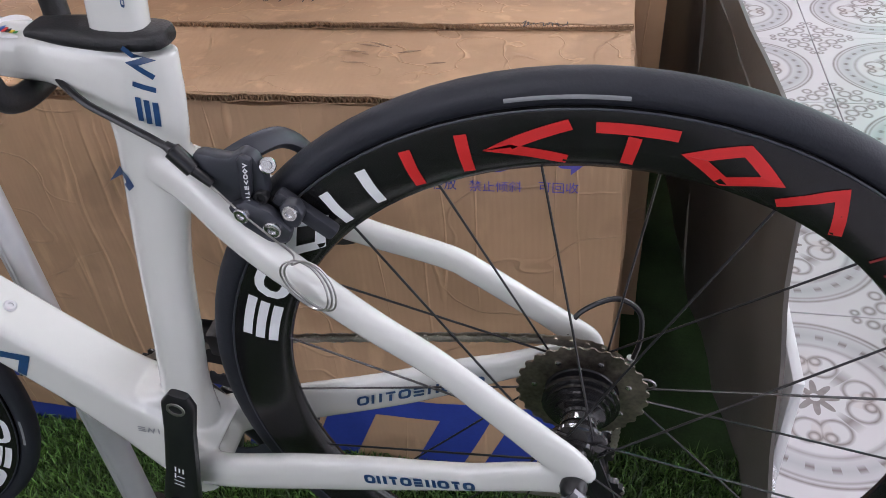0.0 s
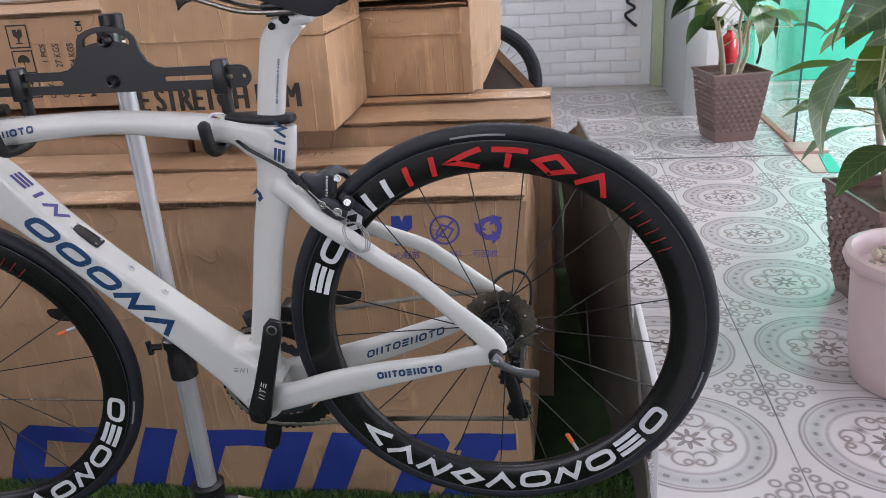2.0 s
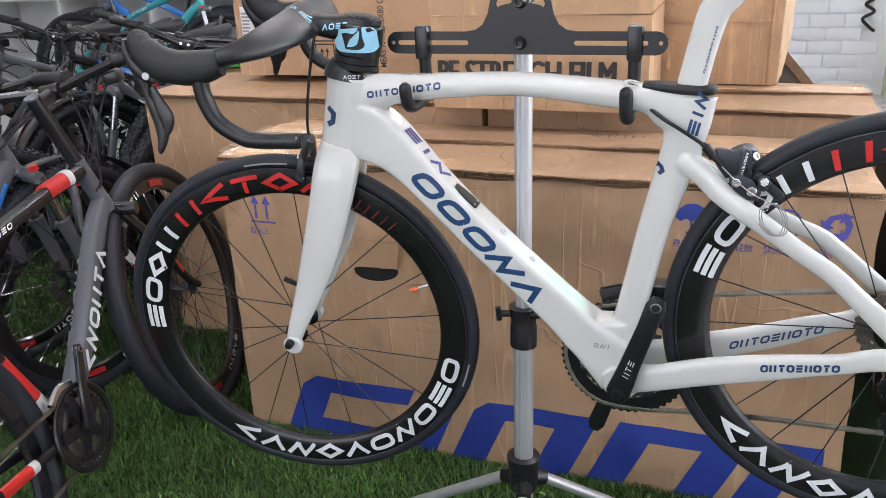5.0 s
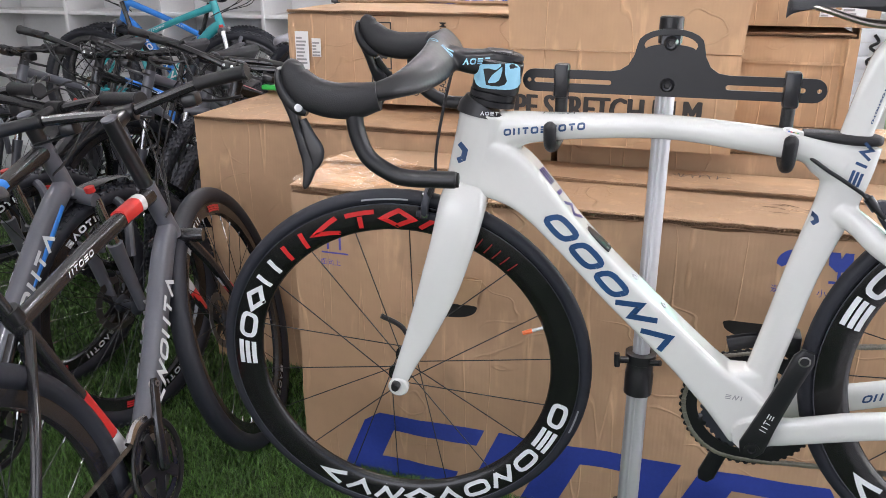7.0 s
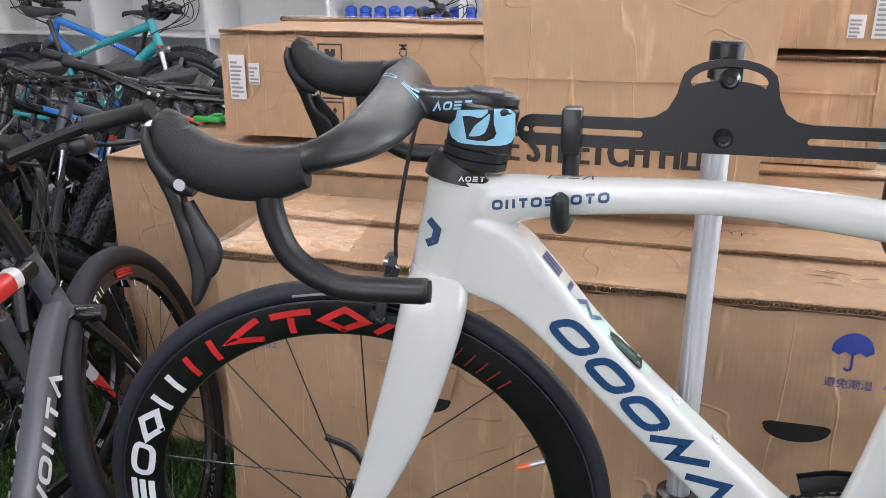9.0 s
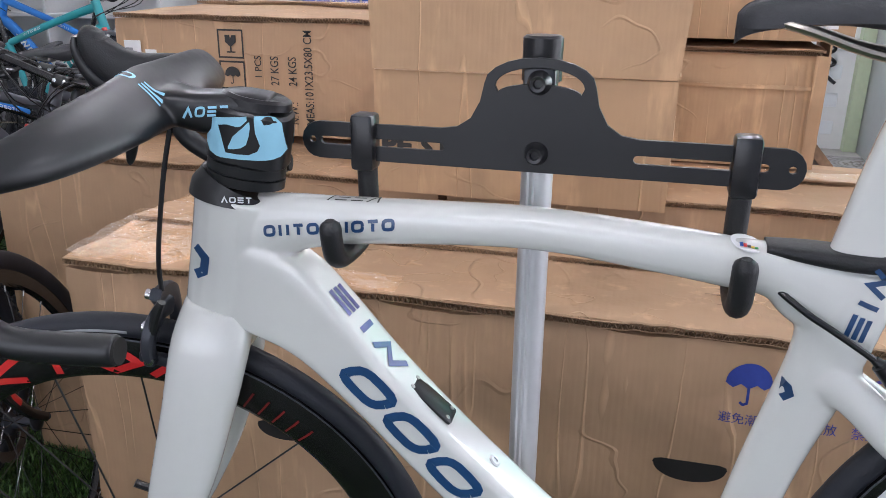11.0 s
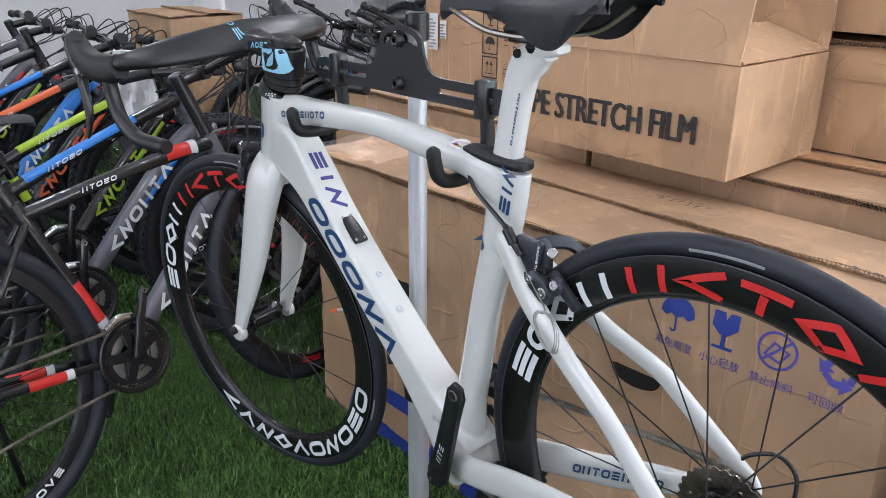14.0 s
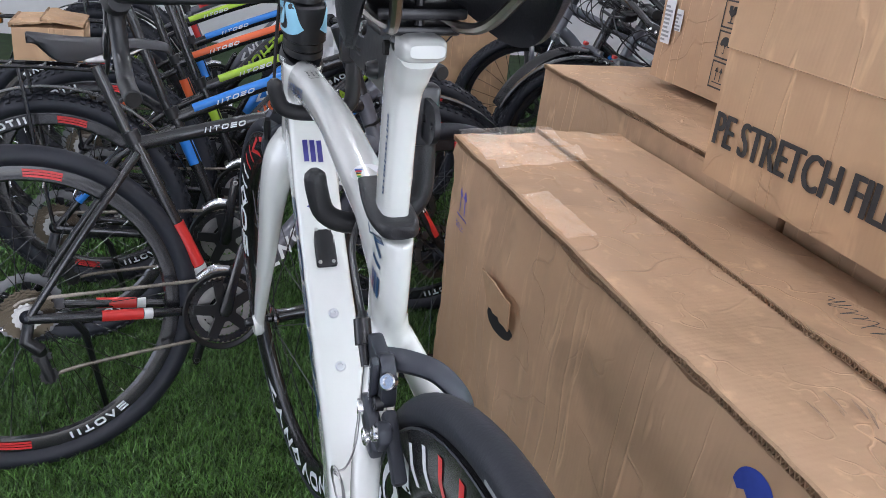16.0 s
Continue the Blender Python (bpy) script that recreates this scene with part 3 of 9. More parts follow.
# glass partition with its floor strip
part_glass = root("glass_partition", (1.85, 3.34, 0))
tagged(part_glass, "frameless clear glass partition standing on the tiles", "glass wall", kind="structure")
bm = bmesh.new()
block(bm, (0.96, 3.335, 0.004), (1.79, 3.345, 2.4), 0.001)
part("pane", bm, CLEAR, part_glass, "clear glass pane").visible_shadow = False
bm = bmesh.new()
block(bm, (1.85, 3.55, 0.004), (1.86, 5.4, 2.4), 0.001)
part("pane", bm, CLEAR, part_glass, "clear glass pane").visible_shadow = False
bm = bmesh.new()
block(bm, (1.849, 3.54, 0.004), (1.861, 3.548, 2.4), 0.001)
part("pane_edge", bm, mat("dark_glass_edge", (0.03, 0.12, 0.11), 0.15), part_glass, "dark green polished glass edge")
bm = bmesh.new()
block(bm, (0.95, 3.332, -0.004), (1.79, 3.348, 0.004))
part("seal", bm, mat("grey_seal", (0.2, 0.21, 0.22), 0.5), part_glass, "thin grey seal under the pane")
bm = bmesh.new()
block(bm, (1.835, 3.57, -0.004), (1.875, 5.4, 0.012))
part("floor_strip", bm, WOOD_RED, part_glass, "narrow reddish floor strip")
PIVOT = mat("pinkish_brown_metal", (0.5, 0.35, 0.31), 0.3, vary=0.12, scale=20)
bm = bmesh.new()
block(bm, (1.80, 3.345, 0.001), (1.985, 3.54, 0.022), 0.003)
part("pivot_plate", bm, PIVOT, part_glass, "pinkish brown door pivot plate")
# two flat coloured wedges on the floor before the pivot plate
bm = bmesh.new()
poly_prism(bm, [(1.80, 2.995), (1.87, 2.995), (1.925, 3.34), (1.80, 3.34)], 0.004, Matrix.Translation((0, 0, 0.001)))
part("floor_wedge", bm, PIVOT, part_glass, "flat pinkish brown wedge on the floor")
bm = bmesh.new()
poly_prism(bm, [(1.875, 2.995), (1.95, 2.995), (1.985, 3.34), (1.93, 3.34)], 0.004, Matrix.Translation((0, 0, 0.001)))
part("floor_wedge", bm, GREEN_PAINT, part_glass, "flat green wedge on the floor")
bm = bmesh.new()
block(bm, (0.77, 3.335, 0.001), (0.945, 3.425, 0.03), 0.003)
part("pivot_plate", bm, ALLOY, part_glass, "brushed metal door pivot plate")

# ---- cartons ----
from mathutils.bvhtree import BVHTree


def bulged_box(lo, hi, bulge=0.008, seed=0, step=0.06, rough=0.004, skip_top=False, crumple=0.0):
    """A carton's shell: slightly swollen, dented faces with crushed corners."""
    bm = bmesh.new()
    lo, hi = Vector(lo), Vector(hi)
    size = hi - lo
    n = [max(2, int(size[i] / step)) for i in range(3)]
    cache = {}

    def vert(i, j, k):
        key = (i, j, k)
        if key not in cache:
            u = Vector((i / n[0], j / n[1], k / n[2]))
            p = Vector([lo[a] + size[a] * u[a] for a in range(3)])
            w = [math.sin(math.pi * u[a]) for a in range(3)]
            d = Vector((0, 0, 0))
            for a in range(3):
                s = -1 if u[a] == 0 else (1 if u[a] == 1 else 0)
                if s:
                    o = [w[b] for b in range(3) if b != a]
                    d[a] += s * bulge * min(1, o[0] * 1.6) * min(1, o[1] * 1.6)
            q = p * 7 + Vector((seed * 3.1, seed, 0))
            d += Vector((noise.noise(q), noise.noise(q + Vector((9, 0, 0))), noise.noise(q + Vector((0, 9, 0))))) * rough
            if crumple:
                # crushed along the upper rim and at the upright corners
                w = max(0.0, (u.z - 0.72) / 0.28) + max(0.0, 0.06 - min(u.x, 1 - u.x)) * 8
                q = p * 26
                d += Vector((0.4 * noise.noise(q), noise.noise(q + Vector((5, 0, 0))), 0.4 * noise.noise(q + Vector((0, 5, 0))))) * (crumple * w)
                q = Vector((p.x * 17, 0, p.z * 3 + seed))
                d.y += 0.5 * crumple * noise.noise(q)
            if k == 0:
                d.z = max(0.0, d.z * 0.0)
            cache[key] = bm.verts.new(p + d)
        return cache[key]

    def side(f, a, b):
        for i in range(a):
            for j in range(b):
                bm.faces.new([f(i, j), f(i + 1, j), f(i + 1, j + 1), f(i, j + 1)])
    X, Y, Z = n
    side(lambda i, j: vert(i, 0, j), X, Z)
    side(lambda i, j: vert(X - i, Y, j), X, Z)
    side(lambda i, j: vert(0, Y - i, j), Y, Z)
    side(lambda i, j: vert(X, i, j), Y, Z)
    side(lambda i, j: vert(i, Y - j, 0), X, Y)
    if not skip_top:
        side(lambda i, j: vert(i, j, Z), X, Y)
    bmesh.ops.recalc_face_normals(bm, faces=bm.faces[:])
    return bm


def sheet(bm, corners, thick=0.004, nx=12, ny=6, sag=0.004, seed=0, curl=0.0):
    """A cardboard leaf between four corners (in order), gently warped, with thickness."""
    a, b, c, d = [Vector(p) for p in corners]
    nrm = (b - a).cross(d - a).normalized()
    g = [[None] * (ny + 1) for _ in range(nx + 1)]
    h = [[None] * (ny + 1) for _ in range(nx + 1)]
    for i in range(nx + 1):
        for j in range(ny + 1):
            u, v = i / nx, j / ny
            p = a.lerp(b, u).lerp(d.lerp(c, u), v)
            p = p + nrm * (sag * noise.noise(Vector((u * 5 + seed, v * 3, seed * 2))) + curl * v * v)
            g[i][j], h[i][j] = bm.verts.new(p + nrm * thick), bm.verts.new(p)
    for i in range(nx):
        for j in range(ny):
            bm.faces.new((g[i][j], g[i + 1][j], g[i + 1][j + 1], g[i][j + 1]))
            bm.faces.new((h[i][j + 1], h[i + 1][j + 1], h[i + 1][j], h[i][j]))
    for i in range(nx):
        bm.faces.new((h[i][0], h[i + 1][0], g[i + 1][0], g[i][0]))
        bm.faces.new((g[i][ny], g[i + 1][ny], h[i + 1][ny], h[i][ny]))
    for j in range(ny):
        bm.faces.new((g[0][j], g[0][j + 1], h[0][j + 1], h[0][j]))
        bm.faces.new((h[nx][j], h[nx][j + 1], g[nx][j + 1], g[nx][j]))


def flutes(a, b, height, depth=0.004, pitch=0.0075):
    """The raw edge of a corrugated board between a and b: two liners with a wave between them."""
    a, b = Vector(a), Vector(b)
    L = (b - a).length
    d = (b - a) / L
    out = Vector((d.y, -d.x, 0)).normalized()
    up = Vector((0, 0, 1))
    bm = bmesh.new()
    n = int(L / pitch * 4)
    for kind in (0, 1, 2):
        rows = []
        for i in range(n + 1):
            t = L * i / n
            w = 0.0035 * noise.noise(Vector((t * 9, 0, height * 50))) + 0.0015 * noise.noise(Vector((t * 40, 3, 0)))
            h = (0, 1, 0.5 + 0.42 * math.sin(i * math.pi / 2))[kind] * height
            p = a + d * t + up * (h + w)
            rows.append([bm.verts.new(p + out * (depth * o) + up * q) for o, q in ((1, -0.0005), (1, 0.0005), (0, 0.0005), (0, -0.0005))])
        for r, s in zip(rows, rows[1:]):
            for k in range(4):
                bm.faces.new((r[k], r[(k + 1) % 4], s[(k + 1) % 4], s[k]))
    bm.normal_update()
    return bm


def tidy(bm):
    bm.normal_update()
    bmesh.ops.triangulate(bm, faces=bm.faces[:])


def conform(bm, lift=0.0012):
    """Lays a flat print on the dented front of the long carton."""
    bm.normal_update()
    bmesh.ops.triangulate(bm, faces=bm.faces[:])
    for _ in range(6):
        far = [e for e in bm.edges if e.calc_length() > 0.022]
        if not far:
            break
        bmesh.ops.subdivide_edges(bm, edges=far, cuts=1)
        bmesh.ops.triangulate(bm, faces=bm.faces[:])
    for v in bm.verts:
        hit, nrm, _, _ = A_SKIN.ray_cast(Vector((v.co.x, A_LO[1] - 0.2, v.co.z)), Vector((0, 1, 0)))
        if hit:
            v.co = hit - Vector((0, lift, 0))
    bm.normal_update()


def front(y):
    """Places prints on a front face at depth y: u along x, v along z."""
    return lambda ox, oz: (lambda u, v: Vector((ox + u, y, oz + v)))


def carton(lo, hi, label, material, seed, group="stacked cartons", top=True, bulge=0.008, tape=True, lip=0.0, dents=0.005, step=0.045, crumple=0.0):
    r = root("cardboard_carton", ((lo[0] + hi[0]) / 2, (lo[1] + hi[1]) / 2, lo[2]))
    tagged(r, label, "carton", group)
    part("body", bulged_box(lo, hi, bulge, seed, step, rough=dents, crumple=crumple), material, r, sharp=60)
    if top:
        z = hi[2] + bulge * 0.6 + 0.004
        ym = (lo[1] + hi[1]) / 2
        bm = bmesh.new()
        sheet(bm, [(lo[0], lo[1] - 0.002, z - lip), (hi[0], lo[1] - 0.002, z - lip), (hi[0] - 0.004, ym + 0.01, z + 0.006), (lo[0] + 0.004, ym + 0.01, z + 0.006)], 0.005, 24, 6, 0.006, seed)
        part("flap", bm, [material], r)
        bm = bmesh.new()
        sheet(bm, [(lo[0] - 0.003, ym - 0.012, z + 0.014), (hi[0], ym - 0.012, z + 0.014), (hi[0], hi[1], z), (lo[0] - 0.003, hi[1], z)], 0.005, 24, 6, 0.006, seed + 5)
        part("flap", bm, [material], r)
        bm = flutes((lo[0], ym - 0.0125, z + 0.0125), (hi[0], ym - 0.0125, z + 0.0115), 0.009, 0.003)
        part("raw_edge", bm, KRAFT_EDGE, r, "fluted raw edge of the upper flap")
        bm = flutes((lo[0] + 0.004, lo[1] - 0.002, z - lip - 0.003), (hi[0] - 0.004, lo[1] - 0.002, z - lip - 0.005), 0.010, 0.006)
        part("raw_edge", bm, KRAFT_EDGE, r, "fluted raw edge along the front of the lid")
        if tape:
            bm = bmesh.new()
            sheet(bm, [(lo[0] + 0.002, ym - 0.035, z + 0.026), (hi[0] - 0.002, ym - 0.035, z + 0.026), (hi[0] - 0.002, ym + 0.035, z + 0.024), (lo[0] + 0.002, ym + 0.035, z + 0.024)], 0.0006, 24, 2, 0.006, seed)
            part("tape", bm, TAPE, r, "strip of clear packing tape")
    return r


# long bicycle carton behind the hanging bicycle
A_LO, A_HI = (-1.005, 0.415, 0.0), (0.437, 0.835, 0.742)
box_a = carton(A_LO, A_HI, "large worn brown bicycle carton with blue lettering blocks, on the turf", KRAFT, 1, tape=False, bulge=0.012, dents=0.008, step=0.024, crumple=0.007)
# crinkled tape over the end of its lid and along the fold
for k, (xa, xb, ya, yb) in enumerate(((-1.0, -0.935, 0.42, 0.82), (-0.985, -0.84, 0.425, 0.5), (-0.62, -0.42, 0.418, 0.47))):
    bm = bmesh.new()
    sheet(bm, [(xa, ya, 0.7615), (xb, ya, 0.7615), (xb, yb, 0.7675), (xa, yb, 0.7675)], 0.0005, 34, 34, 0.001, 30 + k)
    for v in bm.verts:
        v.co.z += 0.0022 * noise.noise(v.co * 55) + 0.0012 * noise.noise(v.co * 140)
    part("tape", bm, TAPE, box_a, "crinkled strip of clear packing tape")
A_SKIN = BVHTree.FromBMesh(bulged_box(A_LO, A_HI, 0.012, 1, 0.024, rough=0.008, crumple=0.007))
yf = A_LO[1] - 0.0165


# big blue slanted marks along the foot of the front face
f = front(yf)(-0.90, 0.006)
S = 0.42


def slanted(pts):
    return [(x + S * y, y) for x, y in pts]


def fill(bm, outline, place):
    vs = [bm.verts.new(place(x, y)) for x, y in outline]
    bm.faces.new(vs)


GH = 0.185
for outline in (
    [(0.0, 0.0), (0.29, 0.0), (0.29, 0.055), (0.085, 0.055), (0.085, 0.14), (0.3, 0.14), (0.3, GH), (0.03, GH), (0.0, 0.155)],
    [(0.335, 0.0), (0.42, 0.0), (0.42, GH), (0.335, GH)],
    [(0.465, 0.0), (0.55, 0.0), (0.55, 0.14), (0.67, 0.14), (0.67, 0.0), (0.755, 0.0), (0.755, GH), (0.49, GH), (0.465, 0.16)],
    [(0.80, 0.0), (0.885, 0.0), (0.885, 0.14), (1.0, 0.14), (1.0, 0.0), (1.085, 0.0), (1.085, 0.16), (1.06, GH), (0.80, GH)],
    [(1.12, 0.0), (1.205, 0.0), (1.205, 0.14), (1.245, 0.14), (1.225, GH), (1.11, GH), (1.10, 0.14), (1.12, 0.14)],
):
    bm = bmesh.new()
    fill(bm, slanted(outline), f)
    conform(bm)
    part("print", bm, BLUE_PRINT, box_a, "large slanted blue printed block")

# hand slots: no hole is cut, a dark patch paints the shade inside
for sx, sz, w in ((-0.02, 0.545, 0.105), (-0.655, 0.505, 0.11)):
    bm = bmesh.new()
    fl = front(yf - 0.0008)(sx, sz)
    arc = [(w * 0.5 + w * 0.5 * math.cos(a), 0.026 * math.sin(a)) for a in [-math.pi * k / 18 for k in range(19)]]
    pts = arc + [(0.002, 0.006), (0.012, 0.009), (w - 0.012, 0.009), (w - 0.002, 0.006)]
    fill(bm, pts, fl)
    conform(bm)
    slot = part("hand_slot", bm, HOLLOW_SHADE, box_a, "dark patch for the shade in a half-round hand slot")
    bm = bmesh.new()
    strip(bm, densify(arc, 0.006), 0.003, front(yf - 0.0016)(sx, sz))
    conform(bm, 0.0022)
    part("slot_rim", bm, KRAFT_PALE, slot)
bm = bmesh.new()
sheet(bm, [(-0.655, yf - 0.002, 0.518), (-0.545, yf - 0.002, 0.518), (-0.53, yf - 0.012, 0.585), (-0.68, yf - 0.012, 0.585)], 0.003, 6, 3, 0.004, 3)
part("torn_flap", bm, KRAFT_PALE, box_a, "torn cardboard flap over the slot")


# care marks in violet
def umbrella(bm, f, s):
    fill(bm, [(s * 0.5 + s * 0.5 * math.cos(a), s * 0.5 + s * 0.5 * math.sin(a)) for a in [math.pi * k / 14 for k in range(15)]] + [(s * 0.17, s * 0.4), (s * 0.33, s * 0.5), (s * 0.5, s * 0.4), (s * 0.67, s * 0.5), (s * 0.83, s * 0.4)], f)
    strip(bm, [(s * 0.5, s * 0.45), (s * 0.5, s * 0.05), (s * 0.42, 0.0), (s * 0.34, s * 0.06)], s * 0.06, f)


def goblet(bm, f, s):
    fill(bm, [(s * 0.15, s), (s * 0.15, s * 0.6), (s * 0.4, s * 0.38), (s * 0.6, s * 0.38), (s * 0.85, s * 0.6), (s * 0.85, s), (s * 0.6, s), (s * 0.5, s * 0.8), (s * 0.45, s)], f)
    strip(bm, [(s * 0.5, s * 0.4), (s * 0.5, s * 0.06)], s * 0.1, f)
    strip(bm, [(s * 0.22, s * 0.03), (s * 0.78, s * 0.03)], s * 0.08, f)


def no_tilt(bm, f, s):
    strip(bm, [(s * 0.5 + s * 0.46 * math.cos(a), s * 0.5 + s * 0.46 * math.sin(a)) for a in [2 * math.pi * k / 32 for k in range(32)]], s * 0.07, f, True)
    strip(bm, [(s * 0.22, s * 0.35), (s * 0.6, s * 0.22), (s * 0.78, s * 0.5), (s * 0.42, s * 0.68)], s * 0.06, f, True)
    strip(bm, [(s * 0.2, s * 0.2), (s * 0.8, s * 0.8)], s * 0.07, f)


def recycle(bm, f, s):
    for k in range(3):
        a = 2 * math.pi * k / 3 + 0.5
        c, sn = math.cos(a), math.sin(a)
        rot = lambda x, y: (s * 0.5 + c * x * s - sn * y * s, s * 0.5 + sn * x * s + c * y * s)
        fill(bm, [rot(*p) for p in ((0.18, -0.36), (0.38, -0.12), (0.38, 0.08), (0.52, 0.08), (0.28, 0.34), (0.06, 0.08), (0.2, 0.08), (0.2, -0.1), (0.05, -0.28))], f)


def arrows_up(bm, f, s):
    for ox in (0.1, 0.55):
        strip(bm, [(s * (ox + 0.15), s * 0.15), (s * (ox + 0.15), s * 0.75)], s * 0.08, f)
        fill(bm, [(s * (ox - 0.02), s * 0.68), (s * (ox + 0.32), s * 0.68), (s * (ox + 0.15), s)], f)
    strip(bm, [(0, s * 0.03), (s, s * 0.03)], s * 0.06, f)


for draw, ox, oz, s, text, ink in ((umbrella, 0.066, 0.655, 0.062, "避免潮湿", BLUE_PRINT), (goblet, 0.151, 0.655, 0.062, "小心轻放", BLUE_PRINT), (no_tilt, 0.239, 0.655, 0.064, "禁止倾斜", VIOLET_PRINT), (recycle, 0.331, 0.655, 0.066, "可回收", VIOLET_PRINT), (arrows_up, -0.93, 0.60, 0.07, "面向上", VIOLET_PRINT)):
    bm = bmesh.new()
    draw(bm, front(yf)(ox, oz), s)
    print_words(bm, text, front(yf)(ox - 0.004, oz - 0.03), 0.07 if len(text) == 4 else 0.052, 0.0165)
    conform(bm)
    part("care_mark", bm, ink, box_a, "printed handling mark with small characters")

# grey smudges rubbed into the lid
SMUDGE = mat("grey_smudge", (0.27, 0.175, 0.11), 0.8, vary=0.5, scale=90)
for seed, cx, cy, w in ((1, 0.12, 0.53, 0.09), (6, -0.62, 0.58, 0.07)):
    rng = random.Random(seed)
    for k in range(7):
        x, y = cx + rng.uniform(-w, w), cy + rng.uniform(-0.035, 0.035)
        l = rng.uniform(0.012, 0.045)
        a = rng.uniform(-0.5, 0.5)
        bm = bmesh.new()
        sweep(bm, [(x, y, 0.7635 + 0.02 * (y - 0.415)), (x + l * 0.5 * math.cos(a), y + l * 0.5 * math.sin(a), 0.764 + 0.02 * (y - 0.415)), (x + l * math.cos(a), y + l * math.sin(a), 0.7635 + 0.02 * (y - 0.415))], [(0.0006, 0.0003), (0.0022, 0.0012), (0.0006, 0.0003)], 5, up=(0, 0, 1))
        part("smudge", bm, SMUDGE, box_a)
# pen scrawl on the lid
for seed, cx, cy, size in ((3, -0.16, 0.70, 0.10), (5, 0.28, 0.60, 0.05)):
    rng = random.Random(seed)
    pts, x = [], 0.0
    for k in range(26):
        x += size * rng.uniform(0.01, 0.09)
        pts.append((cx + x + size * rng.uniform(-0.06, 0.06), cy + size * 0.25 * math.sin(k * 2.1) * rng.uniform(0.2, 1.0), 0.7795))
    pts = smooth_path(pts, 4)
    bm = bmesh.new()
    sweep(bm, pts, [(0.0009, 0.0002)] * len(pts), 4, up=(0, 0, 1))
    part("scrawl", bm, BLACK_INK, box_a, "loose pen scrawl")
bm = bmesh.new()
sheet(bm, [(-1.0, 0.418, 0.771), (-0.74, 0.418, 0.771), (-0.76, 0.63, 0.782), (-1.0, 0.63, 0.782)], 0.0006, 24, 18, 0.012, 2)
part("tape", bm, TAPE, box_a, "crinkled clear tape over the corner")

# cartons behind it
B_TOP = 0.800
box_b = carton((-1.56, 0.865, 0), (-0.47, 1.80, B_TOP), "plain brown carton with taped top edge, on the turf", KRAFT, 2, bulge=0.006, lip=0.0)
box_b2 = carton((-0.455, 0.87, 0), (0.49, 1.265, B_TOP), "brown carton with black lettering and a dented lid", KRAFT, 3, bulge=0.006)
for px, text, h, b in ((-1.12, "NEW", 0.05, box_b), (0.2, "NEW", 0.034, box_b2)):
    bm = bmesh.new()
    print_words(bm, text, front((0.865 if b is box_b else 0.87) - 0.011)(px, 0.4 if b is box_b else 0.665), 0.115, h, 0.01)
    part("print", bm, BLACK_INK, b, "black printed word")

# carton with the contents printed on its end
C_LO, C_HI = (-1.345, 1.09, B_TOP + 0.04), (-0.335, 1.88, 1.10)
box_c = carton(C_LO, C_HI, "flat brown carton with printed weights and white stickers", KRAFT, 4, bulge=0.004)
yc = C_LO[1] - 0.0075
fc = front(yc)


def upright(ox, oz):
    """Writing that runs upwards."""
    return lambda u, v: Vector((ox - v, yc, oz + u))


for text, ox, w in (("QTY.:        1 PCS", -0.955, 0.155), ("G.W.:      27 KGS", -0.915, 0.155), ("N.W.:      24 KGS", -0.87, 0.155), ("MEAS:101X23.5X80 CM", -0.83, 0.215)):
    bm = bmesh.new()
    print_words(bm, text, upright(ox, 0.87), w, 0.021, 0.006)
    part("print", bm, BLACK_INK, box_c, "black printed line of weights and measures")
for k, draw in enumerate((arrows_up, umbrella, goblet)):
    ox, oz = -1.065, 0.875 + 0.072 * k
    bm = bmesh.new()
    strip(bm, [(0, 0), (0.062, 0), (0.062, 0.062), (0, 0.062)], 0.004, fc(ox, oz), True)
    draw(bm, fc(ox + 0.011, oz + 0.011), 0.04)
    tidy(bm)
    part("care_mark", bm, BLACK_INK, box_c, "black framed handling mark")


def sticker(box, y, ox, oz, w, h, lines, seed):
    bm = bmesh.new()
    sheet(bm, [(ox, y, oz), (ox + w, y, oz), (ox + w, y, oz + h), (ox, y, oz + h)], 0.0006, 3, 4, 0.001, seed)
    s = part("sticker", bm, PAPER, box, "white paper sticker with small print")
    bm = bmesh.new()
    rng = random.Random(seed)
    for k in range(lines):
        zz = oz + h * (0.08 + 0.84 * k / lines)
        strip(bm, [(0, 0), (w * rng.uniform(0.4, 0.85), 0)], h * 0.22 / lines * 2, front(y - 0.0022)(ox + w * 0.08, zz))
    part("print", bm, mat("grey_print", (0.3, 0.3, 0.31), 0.7), s)


sticker(box_c, yc - 0.001, -1.318, 0.935, 0.045, 0.115, 9, 1)
sticker(box_c, yc - 0.001, -1.262, 0.975, 0.03, 0.055, 5, 2)

# open carton that overhangs the others
D_LO, D_HI = (-0.562, 0.745, B_TOP + 0.024), (-0.03, 1.12, 1.05)
box_d = root("cardboard_carton", (-0.3, 0.93, D_LO[2]))
tagged(box_d, "open brown carton with black lettering and raised flaps", "carton", "stacked cartons")
part("body", bulged_box(D_LO, D_HI, 0.003, 6, rough=0.002), KRAFT_PALE, box_d, sharp=60)
bm = bmesh.new()
sheet(bm, [(D_LO[0], D_LO[1] - 0.002, 1.052), (D_HI[0], D_LO[1] - 0.002, 1.052), (D_HI[0] + 0.02, D_LO[1] + 0.02, 1.30), (D_LO[0] - 0.02, D_LO[1] + 0.02, 1.30)], 0.005, 10, 8, 0.006, 4)
part("flap", bm, KRAFT_PALE, box_d, "raised front flap")
bm = bmesh.new()
